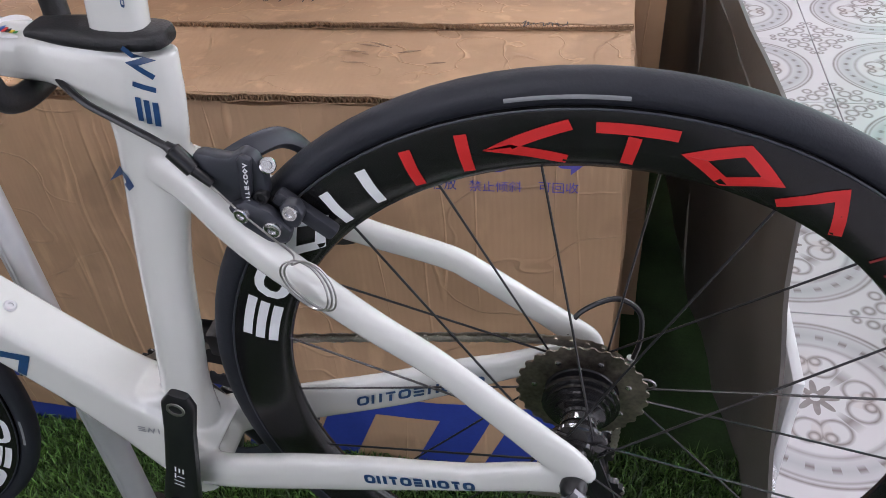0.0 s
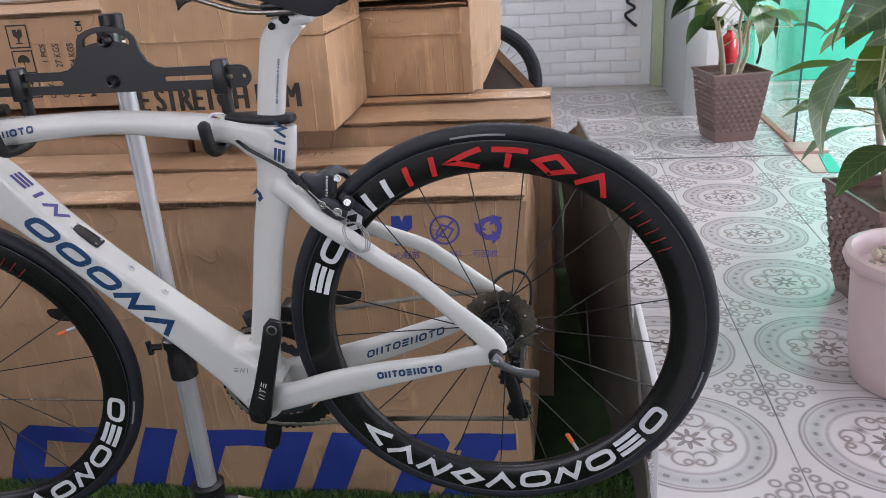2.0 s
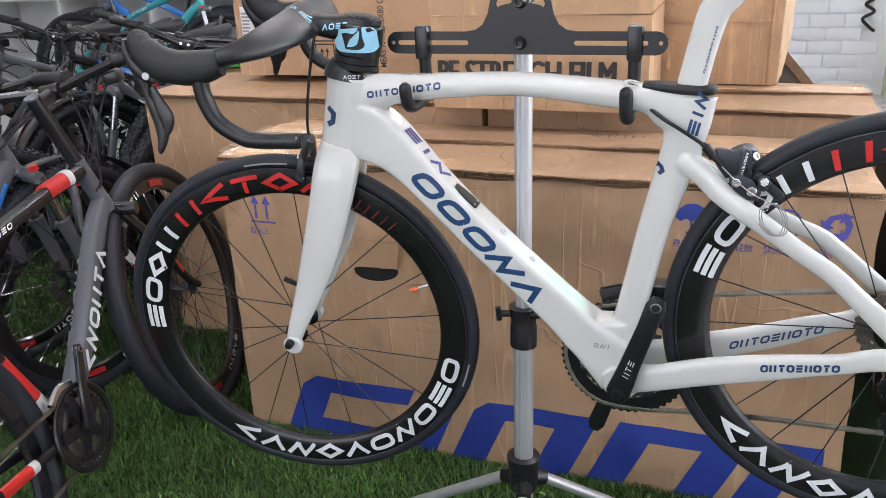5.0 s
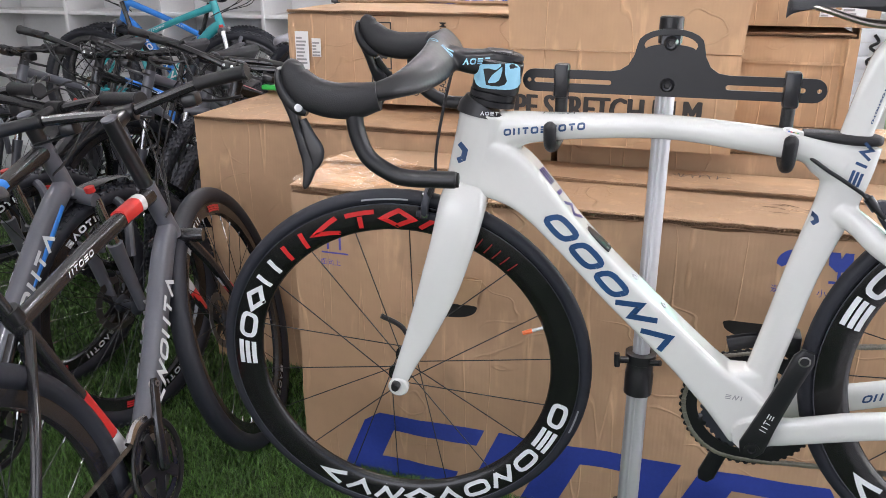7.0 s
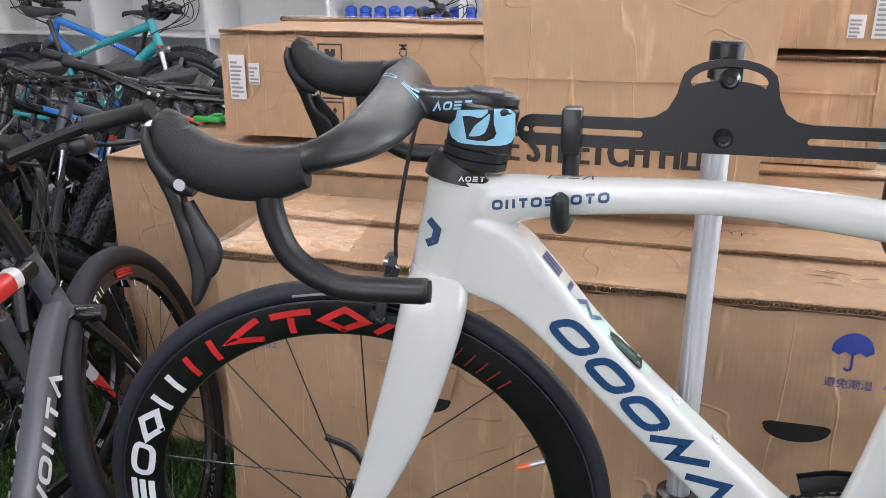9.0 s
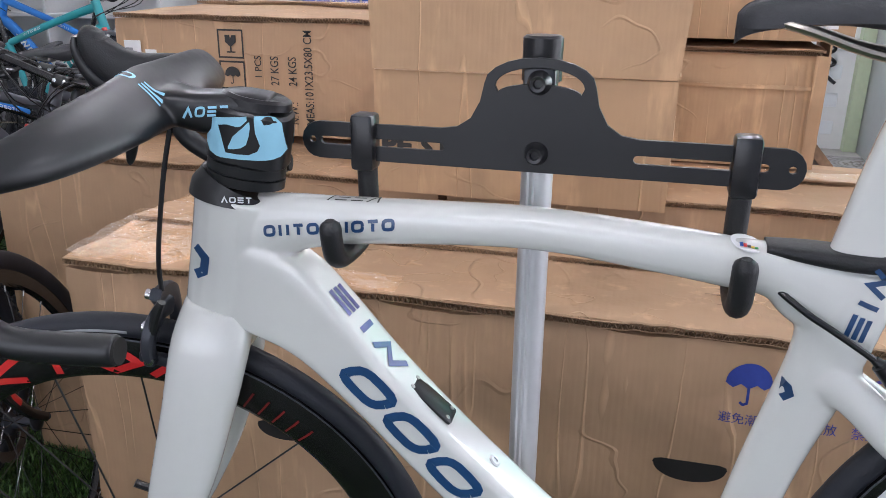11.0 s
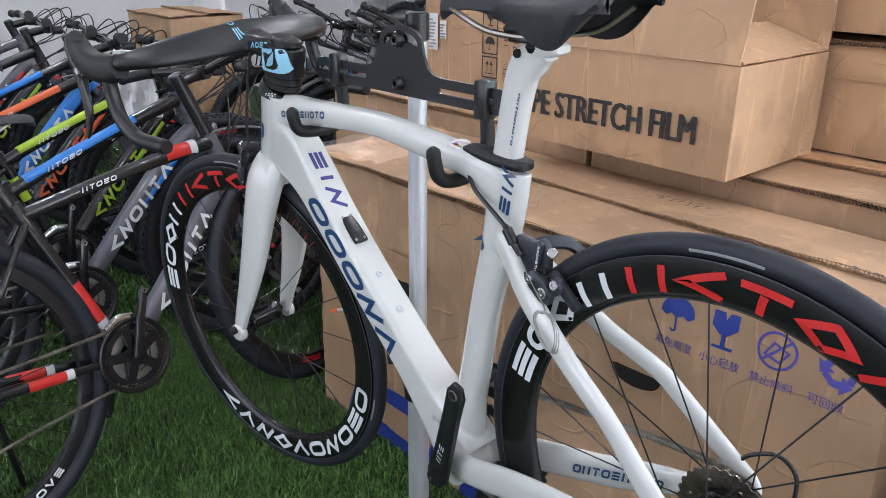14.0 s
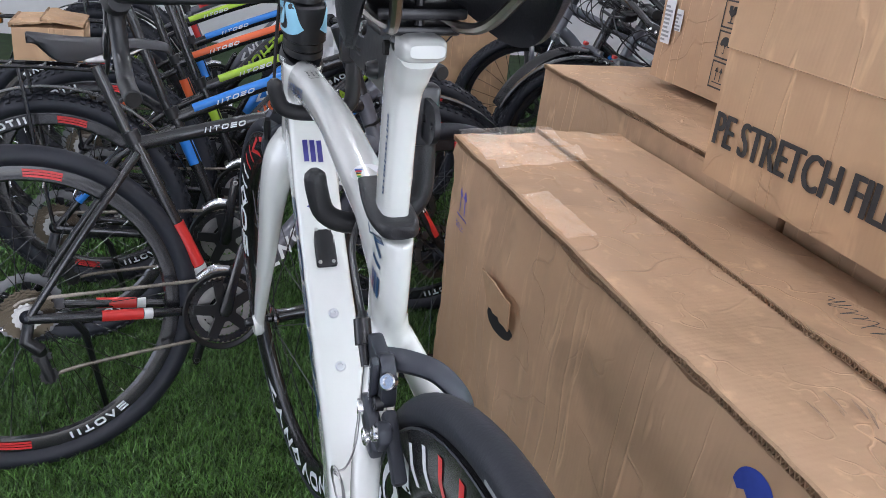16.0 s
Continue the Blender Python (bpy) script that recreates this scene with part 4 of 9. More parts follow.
sheet(bm, [(D_LO[0], D_HI[1] - 0.006, 1.052), (D_HI[0], D_HI[1] - 0.006, 1.052), (D_HI[0], D_HI[1] + 0.02, 1.30), (D_LO[0], D_HI[1] + 0.02, 1.30)], 0.005, 10, 8, 0.006, 5)
part("flap", bm, KRAFT_PALE, box_d, "raised back flap")
bm = bmesh.new()
sheet(bm, [(D_HI[0] + 0.002, D_LO[1] + 0.005, 1.053), (D_HI[0] + 0.002, D_HI[1] - 0.01, 1.053), (D_HI[0] - 0.14, D_HI[1] - 0.02, 1.10), (D_HI[0] - 0.15, D_LO[1] + 0.03, 1.11)], 0.005, 10, 8, 0.004, 6)
part("flap", bm, KRAFT_PALE, box_d, "side flap folded half in")
bm = bmesh.new()
for k in range(5):
    print_words(bm, "PE STRETCH FILM", front(D_LO[1] - 0.0055 - 0.0002 * k)(-0.5465 + 0.0016 * k, 0.886 + 0.0007 * (k % 2)), 0.437, 0.058)
part("print", bm, BLACK_INK, box_d, "bold black printed words")
# two cartons at the end of the pile
carton((-0.45, 1.285, 0), (0.25, 1.72, B_TOP), "plain brown carton under the pile", KRAFT, 12, bulge=0.004, tape=False)
box_e = carton((-0.29, 1.155, B_TOP + 0.026), (0.262, 1.70, 1.06), "brown carton in the pile beside the open one", KRAFT_PALE, 7, bulge=0.005, tape=False)
for z0, z1, xa, xb, ya, yb in ((0.827, 0.895, 0.287, 0.321, 1.33, 1.6), (0.896, 1.085, 0.321, 0.325, 1.6, 1.64)):
    bm = bmesh.new()
    sheet(bm, [(0.267, 1.15, z0), (xa, ya, z0), (xb, yb, z1), (0.267, 1.15, z1)], 0.004, 8, 6, 0.004, 9)
    part("side_panel", bm, KRAFT_PALE, box_e, "bulging end panel")
bm = bmesh.new()
sheet(bm, [(0.246, 1.146, 0.829), (0.269, 1.144, 0.829), (0.271, 1.143, 1.062), (0.244, 1.146, 1.062)], 0.004, 3, 12, 0.003, 13)
part("corner_fold", bm, KRAFT_PALE, box_e, "upright folded corner strip")
bm = bmesh.new()
sheet(bm, [(-0.02, 1.147, 0.992), (0.243, 1.147, 0.992), (0.243, 1.1475, 1.0), (-0.02, 1.1475, 1.0)], 0.003, 20, 2, 0.002, 14)
part("crease", bm, KRAFT_PALE, box_e, "raised crease across the end")
box_f = carton((-0.31, 1.15, 1.09), (0.31, 1.72, 1.36), "brown carton with white stickers on top of the pile", KRAFT_PALE, 8, bulge=0.004)
sticker(box_f, 1.144, 0.165, 1.115, 0.035, 0.05, 5, 3)
sticker(box_f, 1.144, 0.215, 1.115, 0.06, 0.1, 8, 4)

# bent dark board that screens the pile from the tiles
board = root("folded_board", (0.62, 1.0, 0))
tagged(board, "scuffed dark grey cardboard sheet standing folded on the turf", "cardboard sheet")
bm = bmesh.new()
sheet(bm, [(0.695, 0.33, 0.005), (0.60, 1.0, 0.005), (0.555, 1.0, 0.743), (0.632, 0.335, 0.655)], 0.006, 8, 14, 0.012, 3)
part("panel", bm, DARK_BOARD, board)
bm = bmesh.new()
sheet(bm, [(0.632, 0.335, 0.657), (0.555, 1.0, 0.745), (0.56, 1.0, 0.772), (0.638, 0.345, 0.72)], 0.006, 8, 3, 0.004, 4)
part("folded_lip", bm, DARK_BOARD, board, "creased top lip with a worn edge")
bm = bmesh.new()
sheet(bm, [(0.60, 1.005, 0.005), (0.54, 1.77, 0.005), (0.515, 1.77, 0.52), (0.557, 1.005, 0.755)], 0.006, 8, 8, 0.012, 5)
part("panel", bm, DARK_BOARD, board)
bm = bmesh.new()
sheet(bm, [(0.54, 1.785, 0.005), (0.06, 1.79, 0.005), (0.06, 1.80, 1.13), (0.49, 1.79, 0.645)], 0.006, 10, 10, 0.008, 6)
part("panel", bm, DARK_BOARD, board, "slanting dark panel behind the cartons")
bm = bmesh.new()
sheet(bm, [(0.49, 1.782, 0.61), (0.10, 1.786, 1.045), (0.10, 1.792, 1.09), (0.49, 1.788, 0.65)], 0.005, 10, 2, 0.003, 8)
part("folded_lip", bm, RAW_EDGE, board, "worn brown edge")
bm = bmesh.new()
sheet(bm, [(0.705, 0.325, 0.0), (0.70, 0.40, 0.0), (0.69, 0.40, 0.16), (0.692, 0.33, 0.15)], 0.003, 6, 8, 0.02, 7)
part("plastic_wrap", bm, WRAP, board, "crumpled clear plastic at the foot")
bm = bmesh.new()
block(bm, (0.705, 0.42, 0.002), (0.722, 0.86, 0.30), 0.002)
thing("white_board", bm, PLASTER, "small white foam board leaning on the dark sheet", "board")

# ---- the hanging racing bicycle ----
BB = Vector((0.016, 0, 0.548))
REAR = Vector((0.406, 0, 0.670))
FRONT = Vector((-0.574, 0, 0.567))
AXIS_P, AXIS_D = Vector((-0.452, 0, 0.91)), Vector((0.187, 0, 0.982)).normalized()
STEER = Matrix.Translation(AXIS_P) @ Matrix.Rotation(radians(9.0), 4, AXIS_D) @ Matrix.Translation(-AXIS_P)


def loft(bm, stations, seg=20, power=2.4, per=5):
    """A shaped tube: stations are (x, y, z, half depth in the plane, half width)."""
    P = smooth_path([Vector(s[:3]) for s in stations], per)
    R = smooth_path([Vector((s[3], s[4], 0)) for s in stations], per)
    return sweep(bm, P, [(r.x, r.y) for r in R], seg, power=power)


def fused(bm, voxel, turns=6):
    """Melts overlapping tubes into one smooth skin."""
    me = bpy.data.meshes.new("skin")
    bm.to_mesh(me)
    bm.free()
    ob = bpy.data.objects.new("skin", me)
    scene.collection.objects.link(ob)
    rm = ob.modifiers.new("melt", "REMESH")
    rm.mode, rm.voxel_size = "VOXEL", voxel
    sm = ob.modifiers.new("soft", "SMOOTH")
    sm.factor, sm.iterations = 0.5, turns
    out = bmesh.new()
    out.from_object(ob, bpy.context.evaluated_depsgraph_get())
    bpy.data.objects.remove(ob)
    return out


road = root("road_bicycle", (-0.08, 0, 0.23))
tagged(road, "pearl white carbon racing bicycle hanging on a display stand", "bicycle")

bm = bmesh.new()
# top tube, head, down tube, seat tube
loft(bm, [(-0.425, 0, 0.990, 0.045, 0.022), (-0.375, 0, 1.008, 0.028, 0.021), (-0.335, 0, 1.0135, 0.0225, 0.0205), (-0.275, 0, 1.0185, 0.0195, 0.02), (-0.155, 0, 1.0235, 0.0175, 0.019), (-0.05, 0, 1.0155, 0.0195, 0.019), (0.0, 0, 1.010, 0.0205, 0.0185), (0.035, 0, 1.006, 0.022, 0.018), (0.06, 0, 0.996, 0.031, 0.017), (0.085, 0, 0.985, 0.035, 0.016)])
loft(bm, [(-0.426, 0, 1.032, 0.040, 0.026), (-0.432, 0, 1.0, 0.040, 0.026), (-0.443, 0, 0.95, 0.040, 0.026), (-0.452, 0, 0.915, 0.038, 0.027)])
loft(bm, [(-0.432, 0, 0.950, 0.045, 0.024), (-0.388, 0, 0.936, 0.045, 0.026), (-0.345, 0, 0.905, 0.034, 0.0275), (-0.294, 0, 0.853, 0.028, 0.028), (-0.215, 0, 0.774, 0.028, 0.028), (-0.10, 0, 0.668, 0.030, 0.028), (-0.055, 0, 0.626, 0.034, 0.03), (-0.02, 0, 0.597, 0.040, 0.033), (0.018, 0, 0.556, 0.044, 0.036)], seg=36, power=8.0)
loft(bm, [(-0.05, 0, 0.627, 0.018, 0.028), (-0.02, 0, 0.629, 0.021, 0.026), (0.02, 0, 0.634, 0.02, 0.022)], power=4.0)
loft(bm, [(0.091, 0, 1.013, 0.037, 0.0145), (0.0885, 0, 0.975, 0.034, 0.014), (0.086, 0, 0.945, 0.0295, 0.0138), (0.0755, 0, 0.90, 0.027, 0.0138), (0.0545, 0, 0.82, 0.024, 0.0145), (0.035, 0, 0.72, 0.0235, 0.017), (0.021, 0, 0.65, 0.024, 0.02), (0.011, 0, 0.585, 0.03, 0.026), (0.008, 0, 0.556, 0.034, 0.028)])
# bottom bracket
rod(bm, BB + Vector((0, -0.04, 0)), BB + Vector((0, 0.04, 0)), 0.029, seg=20)
# stays
for s in (-1, 1):
    if s < 0:
        loft(bm, [(0.02, -0.03, 0.556, 0.03, 0.012), (0.07, -0.04, 0.570, 0.0235, 0.0115), (0.147, -0.05, 0.599, 0.024, 0.010), (0.222, -0.056, 0.6205, 0.0225, 0.009), (0.283, -0.061, 0.637, 0.0185, 0.008), (0.326, -0.064, 0.648, 0.0165, 0.008), (0.367, -0.067, 0.662, 0.018, 0.007), (0.405, -0.068, 0.667, 0.018, 0.006)])
        loft(bm, [(0.085, -0.006, 0.922, 0.018, 0.01), (0.112, -0.013, 0.905, 0.0165, 0.0105), (0.143, -0.024, 0.879, 0.0165, 0.011), (0.175, -0.035, 0.859, 0.0155, 0.011), (0.209, -0.043, 0.838, 0.0145, 0.010), (0.25, -0.05, 0.811, 0.0138, 0.009), (0.297, -0.056, 0.781, 0.0138, 0.008), (0.34, -0.061, 0.743, 0.0148, 0.0075), (0.377, -0.066, 0.711, 0.017, 0.007), (0.402, -0.068, 0.686, 0.018, 0.0065), (0.411, -0.068, 0.668, 0.015, 0.006)])
    else:
        loft(bm, [(0.02, 0.03, 0.560, 0.028, 0.012), (0.09, 0.042, 0.575, 0.026, 0.011), (0.20, 0.052, 0.603, 0.024, 0.009), (0.245, 0.056, 0.617, 0.0232, 0.0085), (0.296, 0.061, 0.635, 0.0205, 0.008), (0.335, 0.064, 0.648, 0.0165, 0.0075), (0.37, 0.066, 0.66, 0.018, 0.007), (0.405, 0.068, 0.67, 0.016, 0.006)])
        loft(bm, [(0.085, 0.006, 0.920, 0.018, 0.01), (0.125, 0.022, 0.889, 0.0175, 0.011), (0.17, 0.034, 0.856, 0.0155, 0.011), (0.219, 0.042, 0.826, 0.0125, 0.0095), (0.286, 0.052, 0.795, 0.0125, 0.008), (0.311, 0.056, 0.776, 0.0125, 0.008), (0.346, 0.061, 0.745, 0.013, 0.0075), (0.38, 0.067, 0.713, 0.014, 0.007), (0.405, 0.07, 0.688, 0.016, 0.0065), (0.408, 0.07, 0.668, 0.016, 0.006)])
# gusset where the stays leave the seat tube
loft(bm, [(0.07, 0, 0.985, 0.012, 0.012), (0.09, 0, 0.945, 0.018, 0.014), (0.102, 0, 0.908, 0.014, 0.016)])
skin = fused(bm, 0.0025, 2)
from mathutils.bvhtree import BVHTree
frame_bvh = BVHTree.FromBMesh(skin)
part("frame", skin, PEARL, road, "glossy pearl white carbon frame", sharp=60)


def side_of(bvh, lift=0.0007, left=True):
    """Drops points of the side view on the near skin: (x, z) to a point in space."""
    s = -1 if left else 1

    def drop(x, z):
        hit, nrm, _, _ = bvh.ray_cast(Vector((x, s * 0.4, z)), Vector((0, -s, 0)))
        if not hit:
            return Vector((x, s * 0.02, z))
        return hit + (nrm if nrm.y * s > 0 else -nrm) * lift
    return drop


def along(drop, a, b, up_sign=1):
    """A writing line from a to b on the skin: u runs along it, v across."""
    a, b = Vector(a), Vector(b)
    d = (b - a).normalized()
    n = Vector((-d.y, d.x)) * up_sign
    return lambda u, v: drop(*(a + d * u + n * v))


SMOKE_INK = mat("smoke_grey_decal", (0.25, 0.26, 0.27), 0.4)
SMALL_ROW = ["ring", "arch", "cup", "ring", "bars", "arch", "ring", "cup", "ring"]
left = side_of(frame_bvh)
right = side_of(frame_bvh, left=False)


def decal(kinds, a, b, height, material, label, drop=None, parent=None, slant=0.15, weight=0.2, gap=0.22):
    L = (Vector(b) - Vector(a)).length
    marks(None, kinds, along(drop or left, a, b), L, height, slant, weight, 0.006, gap, lambda q: part("decal", q, material, parent or road, label))


decal(["ring", "ring", "ring", "zig", "peak"], (-0.332, 0.8765), (-0.1325, 0.6705), 0.031, BLUE_INK, "dark blue decal along the down tube", slant=0.5, weight=0.3, gap=0.14)
decal(SMALL_ROW, (-0.392, 1.001), (-0.271, 1.0175), 0.0098, BLUE_INK, "small dark blue decal on the top tube", weight=0.3, gap=0.3)
decal(["bars", "bar", "zig"], (0.1045, 0.956), (0.1165, 1.0165), 0.0155, BLUE_INK, "dark blue decal on the seat tube", slant=0.2, weight=0.26)
decal(SMALL_ROW, (0.2208, 0.6192), (0.3225, 0.6385), 0.0112, BLUE_INK, "small dark blue decal on the chain stay", weight=0.3, gap=0.3)
bm = bmesh.new()
marks(bm, SMALL_ROW, lambda u, v: Vector((0.178 + u * 0.95, 0.0395 + 0.06 * u, 0.590 + u * 0.312 + v)), 0.14, 0.0135, 0.15, 0.24, 0.006)
part("decal", bm, BLUE_INK, road, "small dark blue decal on the far chain stay")
# flower mark at the head and ornament at the bottom bracket
bm = bmesh.new()
strip(bm, [(-0.462, 0.985), (-0.452, 0.975), (-0.455, 0.962), (-0.465, 0.957)], 0.009, left)
part("decal", bm, BLUE_INK, road)
decal(["bars", "zig", "bar"], (-0.03, 0.607), (-0.004, 0.607), 0.008, SMOKE_INK, "small grey decal above the bottom bracket")
# rainbow plaque on top of the top tube
bm = bmesh.new()
lathe(bm, [(0.0, 0.0008), (0.013, 0.0006), (0.0135, 0.0)], axis_frame((0.012, -0.003, 1.0275), (0.2, -0.15, 1)), 20)
part("badge", bm, PAPER, road, "small round badge")
for k, rgb in enumerate(((0.02, 0.1, 0.4), (0.6, 0.03, 0.03), (0.02, 0.02, 0.02), (0.6, 0.45, 0.03), (0.03, 0.3, 0.08))):
    bm = bmesh.new()
    block(bm, (0.006 + 0.0028 * k, -0.012, 1.0284 - 0.0004 * k), (0.0085 + 0.0028 * k, -0.003, 1.0292 - 0.0005 * k))
    part("badge", bm, mat("badge_print", rgb, 0.5), road)

# small dark print on top of the top tube and a curl on the seat tube
bm = bmesh.new()


def on_top_tube(u, v):
    hit, nrm, _, _ = frame_bvh.ray_cast(Vector((-0.338 + u, -0.008 + v, 1.2)), Vector((0, 0, -1)))
    return hit + Vector((0, 0, 0.0006))


marks(bm, ["bar", "bars", "bars", "peak"], on_top_tube, 0.05, 0.014, 0.3, 0.12, 0.004)
part("decal", bm, BLACK_INK, road, "small black print on the top tube")
bm = bmesh.new()
strip(bm, densify([(0.052, 0.9145), (0.0585, 0.91), (0.0605, 0.904), (0.055, 0.899)], 0.003), 0.006, left)
part("decal", bm, BLUE_INK, road)

# black cover plate and bottle bolts on top of the down tube
dt_dir = Vector((0.76, 0, -0.65)).normalized()
dt_up = Vector((0.65, 0, 0.76)).normalized()


def on_down_tube(d, out=0.0):
    """A place on the top of the down tube, d metres from its head."""
    p = Vector((-0.39, 0, 0.912)) + dt_dir * d
    hit, nrm, _, _ = frame_bvh.ray_cast(p + dt_up * 0.2, -dt_up)
    return (hit if hit else p) + dt_up * out


bm = bmesh.new()


def on_top(u, v):
    p = Vector((-0.39, v - 0.0125, 0.912)) + dt_dir * (0.008 + u)
    hit, nrm, _, _ = frame_bvh.ray_cast(p + dt_up * 0.062, -dt_up)
    return (hit if hit else p) + dt_up * 0.0007


marks(None, ["bars", "bar", "zig"], on_top, 0.108, 0.023, 0.1, 0.27, 0.005, 0.2, lambda q: part("decal", q, PURPLE_INK, road, "violet blue decal on top of the down tube"))
bm = bmesh.new()
c = on_down_tube(0.155)
m = axis_frame(c + dt_up * 0.0002, dt_up, dt_dir)
vs = block(bm, (-0.028, -0.0125, -0.002), (0.028, 0.0125, 0.0018), 0.003, m)
plate = part("cover_plate", bm, PLASTIC, road, "black cover plate with four screws")
for sx in (-0.022, 0.022):
    for sy in (-0.008, 0.008):
        bm = bmesh.new()
        lathe(bm, [(0.0024, 0.0018), (0.0024, 0.0026), (0.001, 0.0028), (0, 0.0022)], m @ Matrix.Translation((sx, sy, 0)), 10)
        part("screw", bm, STEEL, plate)
for bx in ((-0.19, 0.775), (-0.141, 0.733)):
    d = (Vector((bx[0], 0, bx[1])) - Vector((-0.39, 0, 0.912))).dot(dt_dir)
    bm = bmesh.new()
    lathe(bm, [(0.0062, -0.001), (0.0062, 0.001), (0.0048, 0.0022), (0.0028, 0.0022), (0.0025, 0.0008), (0, 0.0006)], axis_frame(on_down_tube(d), dt_up, dt_dir), 16)
    part("bottle_bolt", bm, ALLOY, road, "silver bottle cage bolt")

# seat post, collar, saddle
bm = loft(bmesh.new(), [(0.085, 0, 0.99, 0.0205, 0.0108), (0.0945, 0, 1.04, 0.0203, 0.0108), (0.1045, 0, 1.09, 0.0203, 0.0108), (0.116, 0, 1.13, 0.0212, 0.0112), (0.134, 0, 1.149, 0.0205, 0.0125), (0.152, 0, 1.159, 0.014, 0.0135)], power=3.2)
post_bvh = BVHTree.FromBMesh(bm)
post = part("seat_post", bm, PEARL, road, "white aero seat post", sharp=50)
bm = loft(bmesh.new(), [(0.146, 0, 1.1585, 0.010, 0.0142), (0.166, 0, 1.160, 0.008, 0.0138), (0.173, 0, 1.160, 0.004, 0.011)], power=4)
part("post_head", bm, PEARL, post)
# bolt hole drawn as a dark plug, its inner shade put into the colour
bm = bmesh.new()
rod(bm, (0.117, -0.0145, 1.152), (0.117, 0.0145, 1.152), 0.005)
part("bolt_hole", bm, HOLLOW_SHADE, post)
bm = bmesh.new()


def on_post(u, v):
    """Writing that runs down the rear left quarter of the seat post."""
    z = 1.108 - u
    p = Vector((0.0945 + (z - 1.04) * 0.2, 0, z))
    e = Vector((0.72 + 25 * (v - 0.004), -0.7, 0)).normalized()
    hit, nrm, _, _ = post_bvh.ray_cast(p + e * 0.1, -e)
    return (hit if hit else p) + e * 0.0006


marks(bm, SMALL_ROW, on_post, 0.062, 0.008, 0.15, 0.24, 0.004)
part("decal", bm, BLUE_INK, post)
bm = loft(bmesh.new(), [(0.026, 0, 1.0265, 0.0035, 0.013), (0.055, 0, 1.024, 0.0065, 0.0165), (0.09, 0, 1.0215, 0.0075, 0.018), (0.118, 0, 1.021, 0.007, 0.015), (0.126, 0, 1.021, 0.005, 0.009)], power=3.2)
part("seat_collar", bm, GRIP, road, "black rubber collar round the seat post", sharp=60)
for zz in (0.995, 0.978):
    bm = bmesh.new()
    lathe(bm, [(0.0038, -0.002), (0.0038, 0.0005), (0.002, 0.001), (0.002, -0.001), (0, -0.001)], axis_frame((0.1195 - (0.995 - zz) * 0.25, 0, zz), (1, 0, 0.1)), 12)
    part("seat_bolt", bm, PLASTIC, road)


SADDLE = mat("black_saddle_cover", (0.025, 0.026, 0.03), 0.5, vary=0.1, scale=40, bump=0.2, bscale=600)


def race_saddle():
    """Short racing saddle: slim nose, deep flaps below the hips and two tails with a gap between them."""
    # u, x, half width, top z, flap bottom z, inner half gap
    S = [(-0.017, 0.004, 1.199, 1.192, 0), (-0.010, 0.013, 1.206, 1.190, 0), (0.006, 0.018, 1.211, 1.191, 0), (0.04, 0.0195, 1.215, 1.195, 0), (0.075, 0.023, 1.2165, 1.193, 0), (0.11, 0.031, 1.217, 1.188, 0), (0.145, 0.043, 1.218, 1.178, 0), (0.175, 0.053, 1.2195, 1.169, 0), (0.197, 0.060, 1.221, 1.168, 0.003), (0.216, 0.064, 1.223, 1.176, 0.010), (0.236, 0.064, 1.2255, 1.196, 0.015), (0.252, 0.059, 1.227, 1.213, 0.018), (0.262, 0.050, 1.2275, 1.221, 0.022)]
    path = smooth_path([Vector((s[0], s[1], s[2])) for s in S], 3)
    low = smooth_path([Vector((s[3], s[4], 0)) for s in S], 3)
    bm = bmesh.new()
    for side in (-1, 1):
        outer, inner = [], []
        for p, q in zip(path, low):
            x, w, zt = p
            zb, g = q.x, max(0.0, q.y)
            d = zt - zb
            prof = [(g, -0.004 * (1 if g < 0.002 else 0.3)), (g + (w - g) * 0.35, 0.0), (g + (w - g) * 0.65, -0.0015), (g + (w - g) * 0.86, -0.006), (w * 0.985, -0.0125), (w, -min(d, 0.02)), (w * 0.97, -max(min(d, 0.02), d * 0.75)), (w * 0.9, -max(d, 0.0205))]
            outer.append([bm.verts.new((x, side * y, zt + h)) for y, h in prof])
            inner.append([bm.verts.new((x, side * max(g, y - 0.004) if y > g else side * y, zt + min(h, -0.001) - (0.0075 if k < 5 else 0.001))) for k, (y, h) in enumerate(prof)])
        for R, flip in ((outer, side < 0), (inner, side > 0)):
            for a, b in zip(R, R[1:]):
                for k in range(len(a) - 1):
                    f = (a[k], a[k + 1], b[k + 1], b[k])
                    bm.faces.new(f if not flip else tuple(reversed(f)))
        for k in (0, -1):
            for a, b, c2, d2 in zip(outer, outer[1:], inner, inner[1:]):
                bm.faces.new((a[k], b[k], d2[k], c2[k]))
        for e in (0, -1):
            for k in range(7):
                bm.faces.new((outer[e][k], outer[e][k + 1], inner[e][k + 1], inner[e][k]))
    bmesh.ops.remove_doubles(bm, verts=bm.verts[:], dist=0.0003)
    bmesh.ops.recalc_face_normals(bm, faces=bm.faces[:])
    return bm


part("saddle", race_saddle(), SADDLE, road, "black racing saddle with red tail marks", sharp=50)
